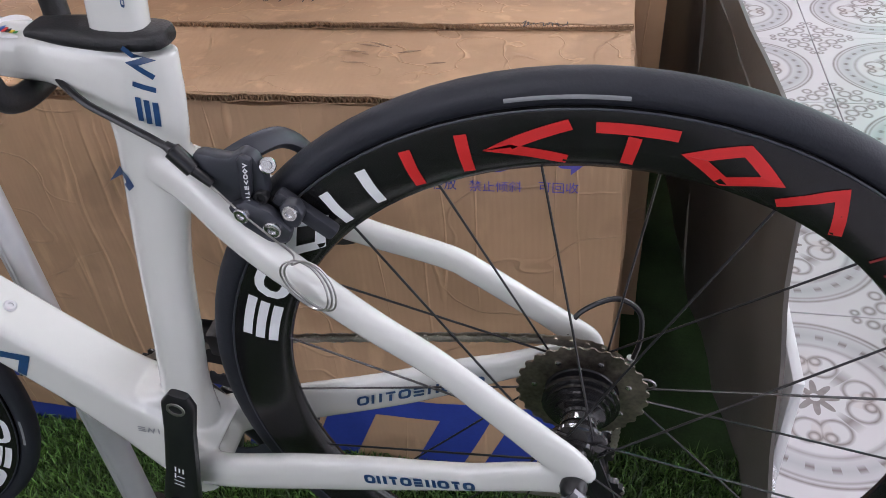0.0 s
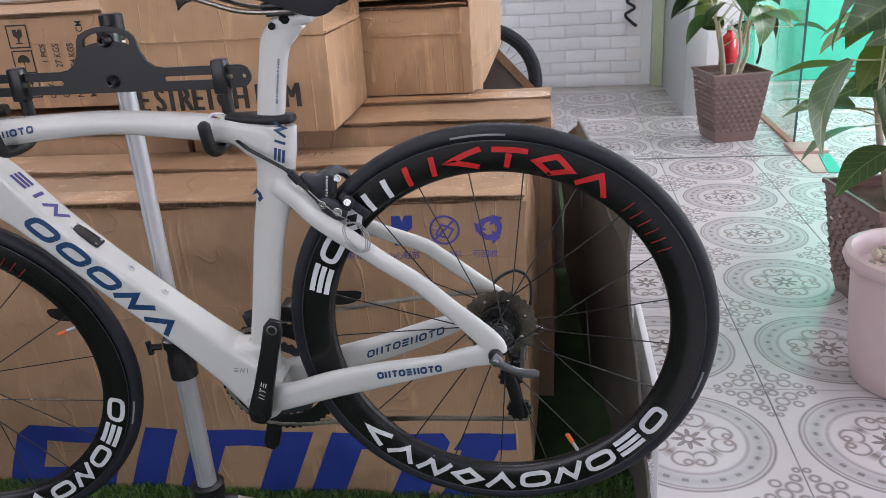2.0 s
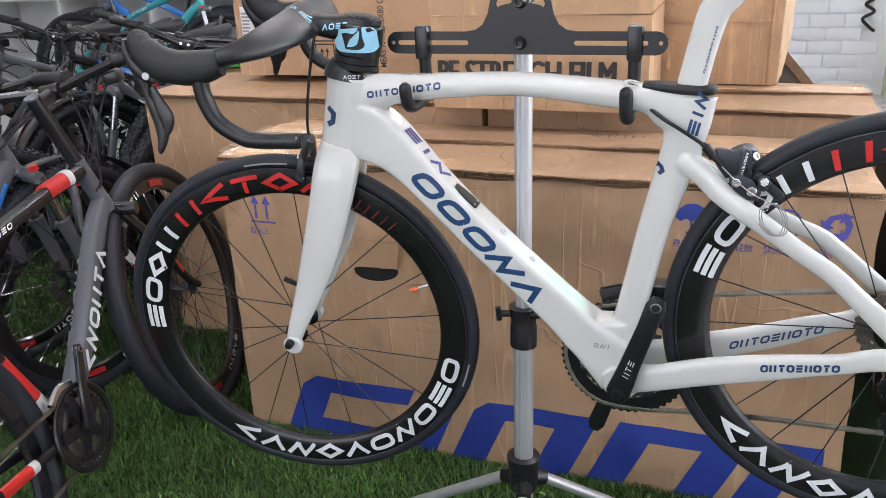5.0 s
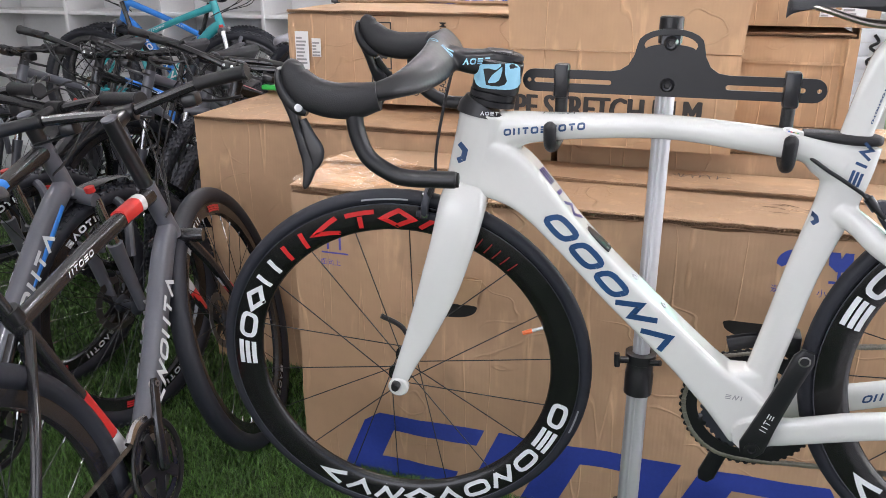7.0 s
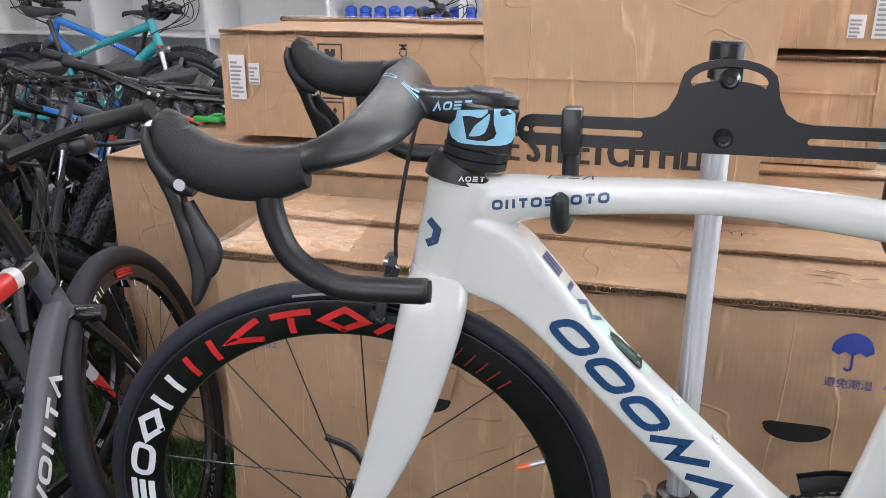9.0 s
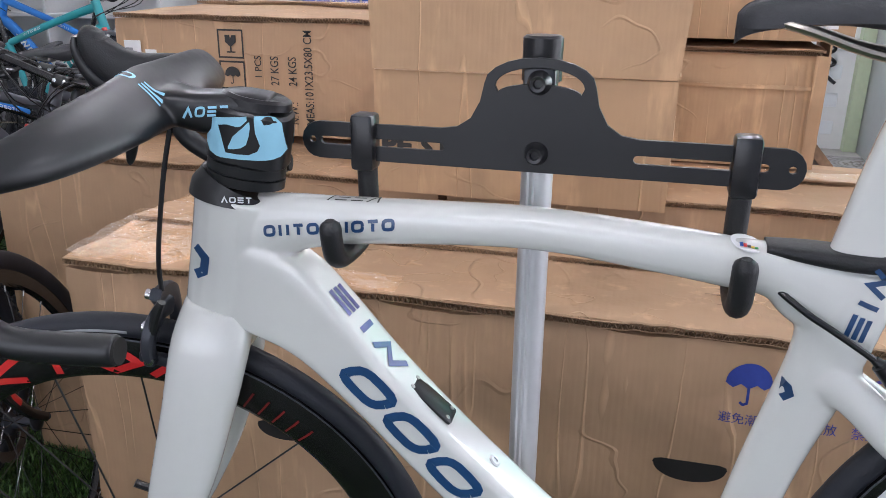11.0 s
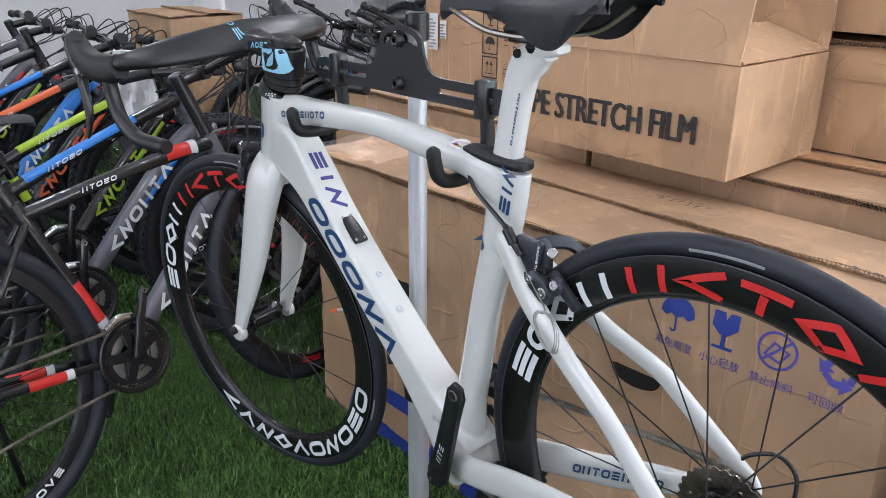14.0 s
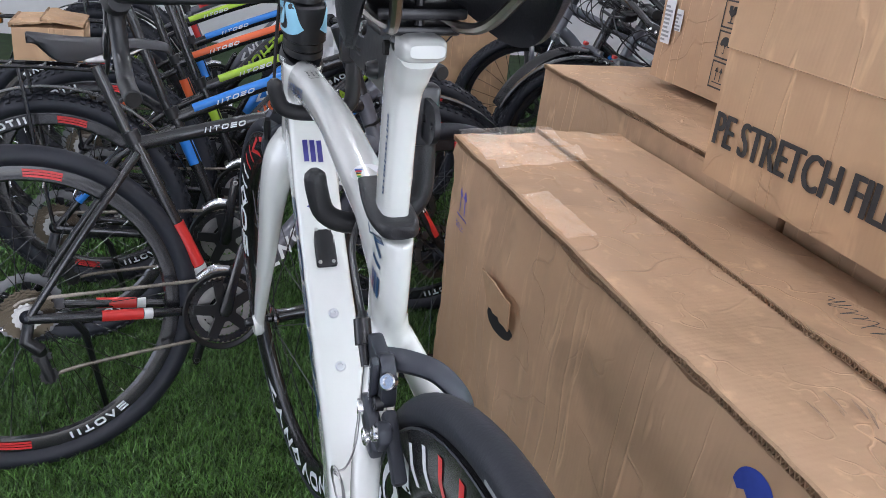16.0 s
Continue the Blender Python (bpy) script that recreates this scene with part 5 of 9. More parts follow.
for s in (-1, 1):
    bm = bmesh.new()
    sweep(bm, smooth_path([(0.243, s * 0.028, 1.2262), (0.25, s * 0.038, 1.2262), (0.25, s * 0.05, 1.222)], 4), [(0.0035, 0.004)] + [(0.0045, 0.008)] * 7 + [(0.003, 0.004)], 10, up=(1, 0, 0))
    part("tail_mark", bm, RED_DECAL, road, "red glossy tail mark")
    bm = tube([(0.005, s * 0.012, 1.196), (0.03, s * 0.02, 1.19), (0.075, s * 0.023, 1.176), (0.115, s * 0.023, 1.172), (0.165, s * 0.023, 1.173), (0.2, s * 0.028, 1.181), (0.235, s * 0.035, 1.205)], 0.0035, 8, 6, up=(0, 1, 0))
    part("saddle_rail", bm, TITAN, road, "bronze grey saddle rail")
bm = bmesh.new()
block(bm, (0.115, -0.026, 1.166), (0.155, 0.026, 1.172), 0.002)
block(bm, (0.11, -0.029, 1.176), (0.16, 0.029, 1.184), 0.003)
rod(bm, (0.128, 0, 1.150), (0.128, 0, 1.195), 0.003)
rod(bm, (0.15, 0, 1.150), (0.15, 0, 1.195), 0.003)
lathe(bm, [(0.0, 0.0), (0.013, 0.0), (0.015, 0.006), (0.012, 0.013), (0, 0.014)], axis_frame((0.137, 0, 1.154), (0, 0, 1)), 20)
part("saddle_clamp", bm, PLASTIC, road, "black saddle clamp")


# ---- wheels of the racing bicycle ----
def rim_half(r):
    """Half the rim's thickness at radius r."""
    P = [(0.2645, 0.0055), (0.272, 0.0105), (0.287, 0.0136), (0.300, 0.0128), (0.3095, 0.0132)]
    for (a, x), (b, y) in zip(P, P[1:]):
        if r <= b:
            return x + (y - x) * (r - a) / (b - a)
    return 0.0132


def polar(c, r0, s, spin, inward=False):
    """Writing round a rim: u along the arc at radius r0, v outwards (or from the tyre inwards), on the side s (-1 near)."""
    way = -1 if inward else 1

    def put(u, v):
        a = spin - way * u / r0 * (-s)
        rr = r0 + (0.032 - v if inward else v)
        return Vector((c.x + rr * math.cos(a), s * (0.0006 + rim_half(rr)), c.z + rr * math.sin(a)))
    return put


def race_wheel(name, c, m, spokes, hub_w, spin, words_at, hub_r=0.0105, hub_profile=None):
    yaxis = axis_frame(c, (0, -1, 0))
    bm = bmesh.new()
    prof = []
    for k in range(28):
        a = 2 * math.pi * k / 28
        prof.append((0.3215 + 0.0125 * math.cos(a), 0.0125 * math.sin(a)))
    lathe(bm, prof, yaxis, 96, closed=True)
    # wear line on each flank
    tyre_bm = bm
    bm = bmesh.new()
    lathe(bm, [(0.313, 0.0125), (0.3095, 0.0132), (0.300, 0.0128), (0.287, 0.0136), (0.272, 0.0105), (0.2645, 0.0055), (0.262, 0.0), (0.2645, -0.0055), (0.272, -0.0105), (0.287, -0.0136), (0.300, -0.0128), (0.3095, -0.0132), (0.313, -0.0125)], yaxis, 96, closed=True)
    rim_bm = bm
    wheel = root(name, c)
    wheel.parent = road
    wheel.matrix_basis = Matrix.Translation(c - road.location)
    if m is not None:
        for b in (tyre_bm, rim_bm):
            b.transform(m)
    part("tyre", tyre_bm, RUBBER, wheel, "slick black racing tyre", sharp=60)
    rim = part("rim", rim_bm, CARBON_RIM, wheel, "deep glossy carbon rim", sharp=50)
    bm = bmesh.new()
    for s in (-1, 1):
        lathe(bm, [(0.3132, s * -0.0132), (0.3122, s * -0.0139), (0.3112, s * -0.0132)], yaxis, 96)
    if m is not None:
        bm.transform(m)
    part("brake_track_line", bm, GREY_ALLOY, wheel, "thin dark brake line")
    # faded maker's stripe on the tyre
    for start, span in ((100, 14), (-12, 9)):
        bm = bmesh.new()
        sweep(bm, [(c.x + 0.3205 * math.cos(radians(start - span * k / 8)), -0.0127, c.z + 0.3205 * math.sin(radians(start - span * k / 8))) for k in range(9)], [(0.0016, 0.0004)] * 9, 6)
        if m is not None:
            bm.transform(m)
        part("tyre_print", bm, SMOKE_INK, wheel)
    # hub
    bm = bmesh.new()
    h = hub_w
    lathe(bm, hub_profile or [(0, -h), (0.008, -h), (0.009, -h + 0.006), (0.02, -h + 0.008), (0.021, -h + 0.012), (hub_r + 0.002, -h + 0.018), (hub_r, 0), (hub_r + 0.002, h - 0.018), (0.021, h - 0.012), (0.02, h - 0.008), (0.009, h - 0.006), (0.008, h), (0, h)], yaxis, 24)
    if m is not None:
        bm.transform(m)
    part("hub", bm, HUB_BLACK, wheel, "glossy black turned wheel hub", sharp=25)
    for i in range(spokes):
        bm = bmesh.new()
        side = -1 if i % 2 else 1
        grp = i // 2
        a = 2 * math.pi * i / spokes + spin
        b0 = a + (0.9 if grp % 2 else -0.9)
        p = Vector((c.x + 0.019 * math.cos(b0), side * (h - 0.01), c.z + 0.019 * math.sin(b0)))
        q = Vector((c.x + 0.265 * math.cos(a), side * 0.003, c.z + 0.265 * math.sin(a)))
        sweep(bm, [p, q], 0.00105, 6, up=(0.2, 1, 0.1))
        if m is not None:
            bm.transform(m)
        part("spoke", bm, PLASTIC, wheel)
    # decals on both flanks
    for s in (-1, 1):
        for kinds, start, span, material, ht, wt, inward in words_at:
            put = polar(c, 0.2725, s, radians(start), inward)

            def stick(q):
                if m is not None:
                    q.transform(m)
                part("decal", q, material, rim)
            marks(None, kinds, put, radians(span) * 0.274, ht, 0.12, wt, 0.006, 0.1, stick)
    return wheel


E_MARKS = ["hook", "peak", "zig", "notch", "peak", "ring", "zig", "ring", "bars", "ring"]
DARK_RED = mat("dark_red_decal", (0.2, 0.012, 0.012), 0.35)
B_MARKS, U_MARKS = ["bars", "ring", "notch", "arch"], ["arch", "hook", "cup", "notch", "peak"]


def rim_marks(turn):
    """The marks of one rim: white and red ones read from outside, a long white row read from the hub."""
    return [(B_MARKS, turn, 45, WHITE_DECAL, 0.030, 0.27, False), (U_MARKS, turn - 49, 63, RED_DECAL, 0.030, 0.27, False), (["bar"] * 6, turn - 117, 20, DARK_RED, 0.022, 0.1, False), (E_MARKS, turn + 51, 114, WHITE_DECAL, 0.030, 0.27, True)]


# flanges, ringed shell and the stacked rings beside the sprockets
REAR_HUB = [(0, 0.056), (0.008, 0.056), (0.009, 0.046), (0.0135, 0.045), (0.0145, 0.041), (0.0245, 0.038), (0.0262, 0.0365), (0.0262, 0.033), (0.0235, 0.0315), (0.0165, 0.028), (0.0152, 0.02), (0.0162, 0.0195), (0.0162, 0.0175), (0.0152, 0.017), (0.0152, 0.010), (0.017, 0.008), (0.0225, 0.006), (0.0225, 0.003), (0.0205, 0.0028), (0.0265, 0.0018), (0.0265, -0.001), (0.0245, -0.0012), (0.031, -0.0018), (0.031, -0.0055), (0.0285, -0.006), (0.0345, -0.0068), (0.0345, -0.011), (0.030, -0.012), (0.012, -0.013), (0.008, -0.045), (0, -0.045)]
rear_wheel = race_wheel("rear_wheel", REAR, None, 21, 0.05, 0.2, rim_marks(166), 0.0165, REAR_HUB)
front_wheel = race_wheel("front_wheel", FRONT, STEER, 18, 0.042, 0.1, rim_marks(183))
for wheel, c, m, ang in ((front_wheel, FRONT, STEER, 20), (rear_wheel, REAR, None, -62)):
    a = radians(ang)
    d = Vector((math.cos(a), 0, math.sin(a)))
    bm = bmesh.new()
    rod(bm, c + d * 0.262, c + d * 0.238, 0.003)
    if m is not None:
        bm.transform(m)
    v = part("valve", bm, ALLOY, wheel)
    bm = bmesh.new()
    rod(bm, c + d * 0.243, c + d * 0.226, 0.0042, 0.0035)
    if m is not None:
        bm.transform(m)
    part("valve_cap", bm, ORANGE, v, "orange valve cap")

# ---- fork and cockpit, turned a little to the left ----
bm = bmesh.new()
for s in (-1, 1):
    loft(bm, [(-0.455, s * 0.012, 0.912, 0.036, 0.02), (-0.462, s * 0.03, 0.88, 0.038, 0.02), (-0.477, s * 0.041, 0.82, 0.036, 0.016), (-0.50, s * 0.047, 0.745, 0.033, 0.012), (-0.53, s * 0.052, 0.665, 0.025, 0.010), (-0.556, s * 0.055, 0.605, 0.018, 0.009), (-0.569, s * 0.056, 0.572, 0.015, 0.008), (-0.571, s * 0.056, 0.557, 0.012, 0.008)])
loft(bm, [(-0.452, 0, 0.922, 0.037, 0.03), (-0.457, 0, 0.90, 0.038, 0.036), (-0.461, 0, 0.88, 0.034, 0.03)])
skin = fused(bm, 0.003, 6)
fork_bvh = BVHTree.FromBMesh(skin)
skin.transform(STEER)
fork = part("fork", skin, PEARL, road, "pearl white bladed carbon fork", sharp=60)
for s in (-1, 1):
    bm = bmesh.new()
    lathe(bm, [(0, 0.0), (0.015, 0.0), (0.018, 0.004), (0.018, 0.012), (0.015, 0.015), (0, 0.015)], axis_frame(Vector((-0.571, s * 0.052, 0.560)), (0, s, 0)), 18)
    bm.transform(STEER)
    part("dropout", bm, PEARL, fork)
bm = bmesh.new()
lathe(bm, [(0, -0.08), (0.006, -0.08), (0.0075, -0.076), (0.0085, -0.06), (0.006, -0.055), (0.005, 0.055), (0.008, 0.058), (0.008, 0.075), (0, 0.075)], axis_frame(FRONT, (0, 1, 0)), 16)
bm.transform(STEER)
part("axle_nut", bm, PLASTIC, fork, "black knurled axle nut")
bm = tube([FRONT + Vector((0, 0.076, 0)), FRONT + Vector((-0.02, 0.082, 0.03)), FRONT + Vector((-0.055, 0.074, 0.055))], [0.005] * 13, 8)
bm.transform(STEER)
part("release_lever", bm, PLASTIC, fork)


def up_axis(z):
    return AXIS_P + AXIS_D * ((z - AXIS_P.z) / AXIS_D.z)


bm = bmesh.new()
sweep(bm, [up_axis(1.028), up_axis(1.032), up_axis(1.043) + Vector((0.004, 0, 0))], [(0.042, 0.028), (0.041, 0.027), (0.0365, 0.0245)], 28)
bm.transform(STEER)
part("headset_cover", bm, CARBON, road, "glossy black headset cover", sharp=30)
bm = bmesh.new()
for za, zb in ((1.0435, 1.053), (1.0535, 1.064)):
    sweep(bm, [up_axis(q) + Vector((0.009, 0, 0)) for q in (za, za + 0.0008, zb - 0.0008, zb)], [(0.034, 0.0235), (0.0355, 0.0245), (0.0355, 0.0245), (0.034, 0.0235)], 28)
bm.transform(STEER)
part("spacer", bm, CARBON, road)
# one-piece bar and stem
bar_bm = bmesh.new()
loft(bar_bm, [(-0.385, 0, 1.1085, 0.015, 0.019), (-0.41, 0, 1.1085, 0.0185, 0.021), (-0.435, 0, 1.107, 0.0185, 0.021), (-0.46, 0, 1.110, 0.0165, 0.022), (-0.478, 0, 1.116, 0.014, 0.026), (-0.492, 0, 1.1195, 0.0105, 0.032)], power=3.4)
# the flat wing, swept forward at its ends
wing = [(-0.562, 0.207, 1.103, 0.0122, 0.0122), (-0.548, 0.204, 1.106, 0.0122, 0.0125), (-0.527, 0.190, 1.110, 0.0118, 0.0155), (-0.508, 0.165, 1.114, 0.0112, 0.0205), (-0.497, 0.13, 1.117, 0.0108, 0.0245), (-0.491, 0.09, 1.119, 0.0106, 0.027), (-0.489, 0.045, 1.120, 0.0108, 0.029)]
wing = [(x, -y, z, a, b) for x, y, z, a, b in wing] + [(-0.489, 0.0, 1.1205, 0.012, 0.031)] + wing[::-1]
sweep(bar_bm, smooth_path([w[:3] for w in wing], 6), [(r.x, r.y) for r in smooth_path([(w[3], w[4], 0) for w in wing], 6)], 22, up=(1, 0, 0), power=2.3)
for s in (-1, 1):
    PP = smooth_path([(-0.545, s * 0.203, 1.106), (-0.566, s * 0.2075, 1.098), (-0.5765, s * 0.209, 1.078), (-0.574, s * 0.210, 1.05), (-0.561, s * 0.2115, 1.0205), (-0.533, s * 0.2125, 1.0005), (-0.508, s * 0.213, 0.9935), (-0.4425, s * 0.213, 0.9925)], 6)
    sweep(bar_bm, PP, 0.0119, 14, up=(0, 0, 1))
skin = fused(bar_bm, 0.0025, 5)
bar_skin = skin.copy()
skin.transform(STEER)
bar = part("handlebar", skin, CARBON, road, "matt black one-piece carbon bar and stem", sharp=60)
for s in (-1, 1):
    # dark disc that paints the shade inside the open end of the bar
    bm = bmesh.new()
    rod(bm, (-0.446, s * 0.213, 0.9925), (-0.4405, s * 0.213, 0.9925), 0.0098, seg=16)
    bm.transform(STEER)
    part("bar_end", bm, HOLLOW_SHADE, bar)
# stem cap, pale blue logo field
bm = bmesh.new()
lathe(bm, [(0.0, 0.006), (0.006, 0.006), (0.006, 0.0035), (0.018, 0.0045), (0.021, 0.002), (0.0215, -0.004)], axis_frame(up_axis(1.1185) + Vector((0.013, 0, 0)), AXIS_D) @ Matrix.Diagonal((1.45, 1.0, 1.0, 1.0)), 28)
bm.transform(STEER)
part("top_cap", bm, PLASTIC, bar, "black stem cap")
CLAMP = Vector((0.0105, 0, 0))
clamp_rings = [up_axis(q) + CLAMP for q in (1.064, 1.066, 1.109, 1.112)]
clamp_radii = [(0.0335, 0.0235), (0.0355, 0.025), (0.0355, 0.025), (0.033, 0.023)]
bar_bvh = BVHTree.FromBMesh(sweep(bmesh.new(), clamp_rings, clamp_radii, 36, power=3.0))
bm = sweep(bmesh.new(), clamp_rings, clamp_radii, 36, power=3.0)
bm.transform(STEER)
part("stem_clamp", bm, CARBON, bar, sharp=30)
for s in (True, False):
    drop = side_of(bar_bvh, 0.0012, s)
    cx = up_axis(1.09).x + CLAMP.x

    def field(outline):
        """A filled emblem piece between two edges given as (x, low z, high z)."""
        fm = bmesh.new()
        rows = [[fm.verts.new(drop(cx + x, lo + (hi - lo) * k / 4)) for k in range(5)] for x, lo, hi in outline]
        for a, b in zip(rows, rows[1:]):
            for k in range(4):
                fm.faces.new((a[k], a[k + 1], b[k + 1], b[k]))
        fm.transform(STEER)
        part("decal", fm, SKY_DECAL, bar, "pale blue rounded emblem")

    # two interlocked rounded halves with a dark leaf between them
    field([(-0.034, 1.085, 1.097), (-0.031, 1.078, 1.104), (-0.025, 1.0745, 1.107), (-0.021, 1.0735, 1.108), (-0.016, 1.073, 1.078)])
    field([(-0.021, 1.1015, 1.108), (-0.012, 1.1025, 1.1085), (-0.004, 1.1005, 1.109), (0.0, 1.101, 1.109), (0.006, 1.106, 1.109)])
    field([(-0.016, 1.073, 1.078), (-0.006, 1.072, 1.0765), (0.004, 1.0715, 1.076), (0.012, 1.071, 1.079), (0.018, 1.071, 1.09)])
    field([(0.012, 1.095, 1.109), (0.018, 1.071, 1.109), (0.024, 1.0715, 1.109), (0.029, 1.073, 1.108), (0.033, 1.078, 1.103)])
    field([(-0.013, 1.081, 1.083), (-0.008, 1.081, 1.092), (-0.002, 1.082, 1.097), (0.003, 1.085, 1.101), (0.006, 1.092, 1.104), (0.008, 1.1, 1.105)])
stem_bvh = BVHTree.FromBMesh(bar_skin)


def on_bar(u, v):
    hit, nrm, _, _ = stem_bvh.ray_cast(Vector((-0.512 + u, -0.032 + v, 1.3)), Vector((0, 0, -1)))
    return hit + Vector((0, 0, 0.0008)) if hit else Vector((-0.512 + u, -0.032 + v, 1.132))


bm = bmesh.new()
marks(bm, ["ring", "bars"], on_bar, 0.04, 0.012, 0.1, 0.2, 0.004)
bm.transform(STEER)
part("decal", bm, SKY_DECAL, bar, "small pale blue print on the bar")
drop = side_of(stem_bvh, 0.001, True)
bm = bmesh.new()
marks(bm, ["peak", "ring", "bars", "cup"], lambda u, v: drop(-0.4585 + u, 1.1065 + v + 0.06 * u), 0.04, 0.0085, 0.2, 0.24, 0.004)
bm.transform(STEER)
part("decal", bm, SKY_DECAL, bar)
bm = bmesh.new()
marks(bm, ["peak", "ring", "bars", "cup"], lambda u, v: Vector((-0.432 + u, -0.0275, 1.0325 + v)), 0.028, 0.0055, 0.1, 0.24, 0.004)
bm.transform(STEER)
part("decal", bm, WHITE_DECAL, road)
bar_skin.free()
# brake and shift hoods
for s in (-1, 1):
    base = STEER @ Vector((-0.6, s * 0.207, 1.095))
    sh = root("shift_lever", base)
    sh.parent = bar
    sh.matrix_basis = Matrix.Translation(base - road.location)
    bm = loft(bmesh.new(), [(-0.545, s * 0.205, 1.1015, 0.0175, 0.0142), (-0.552, s * 0.2055, 1.1, 0.0195, 0.0152), (-0.575, s * 0.207, 1.0955, 0.0232, 0.017), (-0.604, s * 0.2075, 1.0955, 0.0232, 0.018), (-0.631, s * 0.208, 1.103, 0.0232, 0.0175), (-0.6475, s * 0.208, 1.117, 0.0212, 0.0165), (-0.6545, s * 0.2075, 1.132, 0.0168, 0.0148), (-0.653, s * 0.207, 1.143, 0.0115, 0.0112), (-0.6515, s * 0.207, 1.1472, 0.004, 0.004)], power=2.5, seg=26)
    bm.transform(STEER)
    hood = part("hood", bm, GRIP, sh, "black rubber hood with a raised horn", sharp=60)
    bm = sweep(bmesh.new(), [(-0.5445, s * 0.2048, 1.1015), (-0.5475, s * 0.205, 1.101)], [(0.0184, 0.015), (0.0192, 0.0156)], 26, power=2.5)
    bm.transform(STEER)
    part("cuff", bm, GRIP, hood)
    # front face of the bracket under the horn, with the lever's pivot
    bm = loft(bmesh.new(), [(-0.672, s * 0.208, 1.137, 0.004, 0.010), (-0.6735, s * 0.208, 1.124, 0.007, 0.012), (-0.668, s * 0.2085, 1.105, 0.009, 0.0125), (-0.655, s * 0.209, 1.088, 0.010, 0.0125), (-0.64, s * 0.209, 1.08, 0.006, 0.010)], power=2.8)
    bm.transform(STEER)
    part("bracket", bm, PLASTIC, sh, "glossy black lever bracket")
    bm = loft(bmesh.new(), [(-0.667, s * 0.209, 1.104, 0.0095, 0.0115), (-0.658, s * 0.2115, 1.076, 0.0075, 0.0095), (-0.652, s * 0.215, 1.053, 0.0075, 0.007), (-0.643, s * 0.219, 1.037, 0.0125, 0.0052), (-0.6385, s * 0.222, 1.022, 0.0125, 0.0044), (-0.641, s * 0.2255, 1.0, 0.0078, 0.004), (-0.646, s * 0.228, 0.9845, 0.0045, 0.003), (-0.6475, s * 0.2285, 0.9795, 0.0015, 0.0015)], power=2.4)
    bm.transform(STEER)
    part("brake_lever", bm, PLASTIC, sh, "glossy black brake lever", sharp=60)
    bm = loft(bmesh.new(), [(-0.645, s * 0.217, 1.072, 0.005, 0.004), (-0.6365, s * 0.222, 1.05, 0.009, 0.003), (-0.628, s * 0.226, 1.032, 0.0115, 0.003), (-0.6285, s * 0.228, 1.016, 0.007, 0.0028), (-0.633, s * 0.229, 1.006, 0.002, 0.002)], power=2.4)
    bm.transform(STEER)
    part("shift_paddle", bm, PLASTIC, sh)
    for q in (0.0, 1.0):
        a, e = Vector((-0.5665 - 0.0035 * q, s * 0.2075, 1.0965 - 0.0052 * q)), Vector((-0.5685 - 0.0035 * q, s * 0.2078, 1.0938 - 0.0052 * q))
        bm = sweep(bmesh.new(), [a, e], 0.0145, 20, up=(0, 1, 0))
        bm.transform(STEER)
        part("clamp_band", bm, STEEL, sh, "steel clamp band")
    bm = bmesh.new()
    lathe(bm, [(0.0052, -0.002), (0.0052, 0.0016), (0.003, 0.002), (0, 0.001)], axis_frame((-0.648, s * 0.222, 1.0885), (0, s, 0)), 14)
    bm.transform(STEER)
    part("pivot_bolt", bm, ALLOY, sh)

# cable from bar to front brake
bm = tube([(-0.475, -0.012, 1.098), (-0.486, -0.016, 1.055), (-0.497, -0.02, 1.0), (-0.502, -0.022, 0.965), (-0.503, -0.022, 0.94)], 0.0024, 8)
bm.transform(STEER)
part("brake_cable", bm, PLASTIC, road, "thin black brake cable")


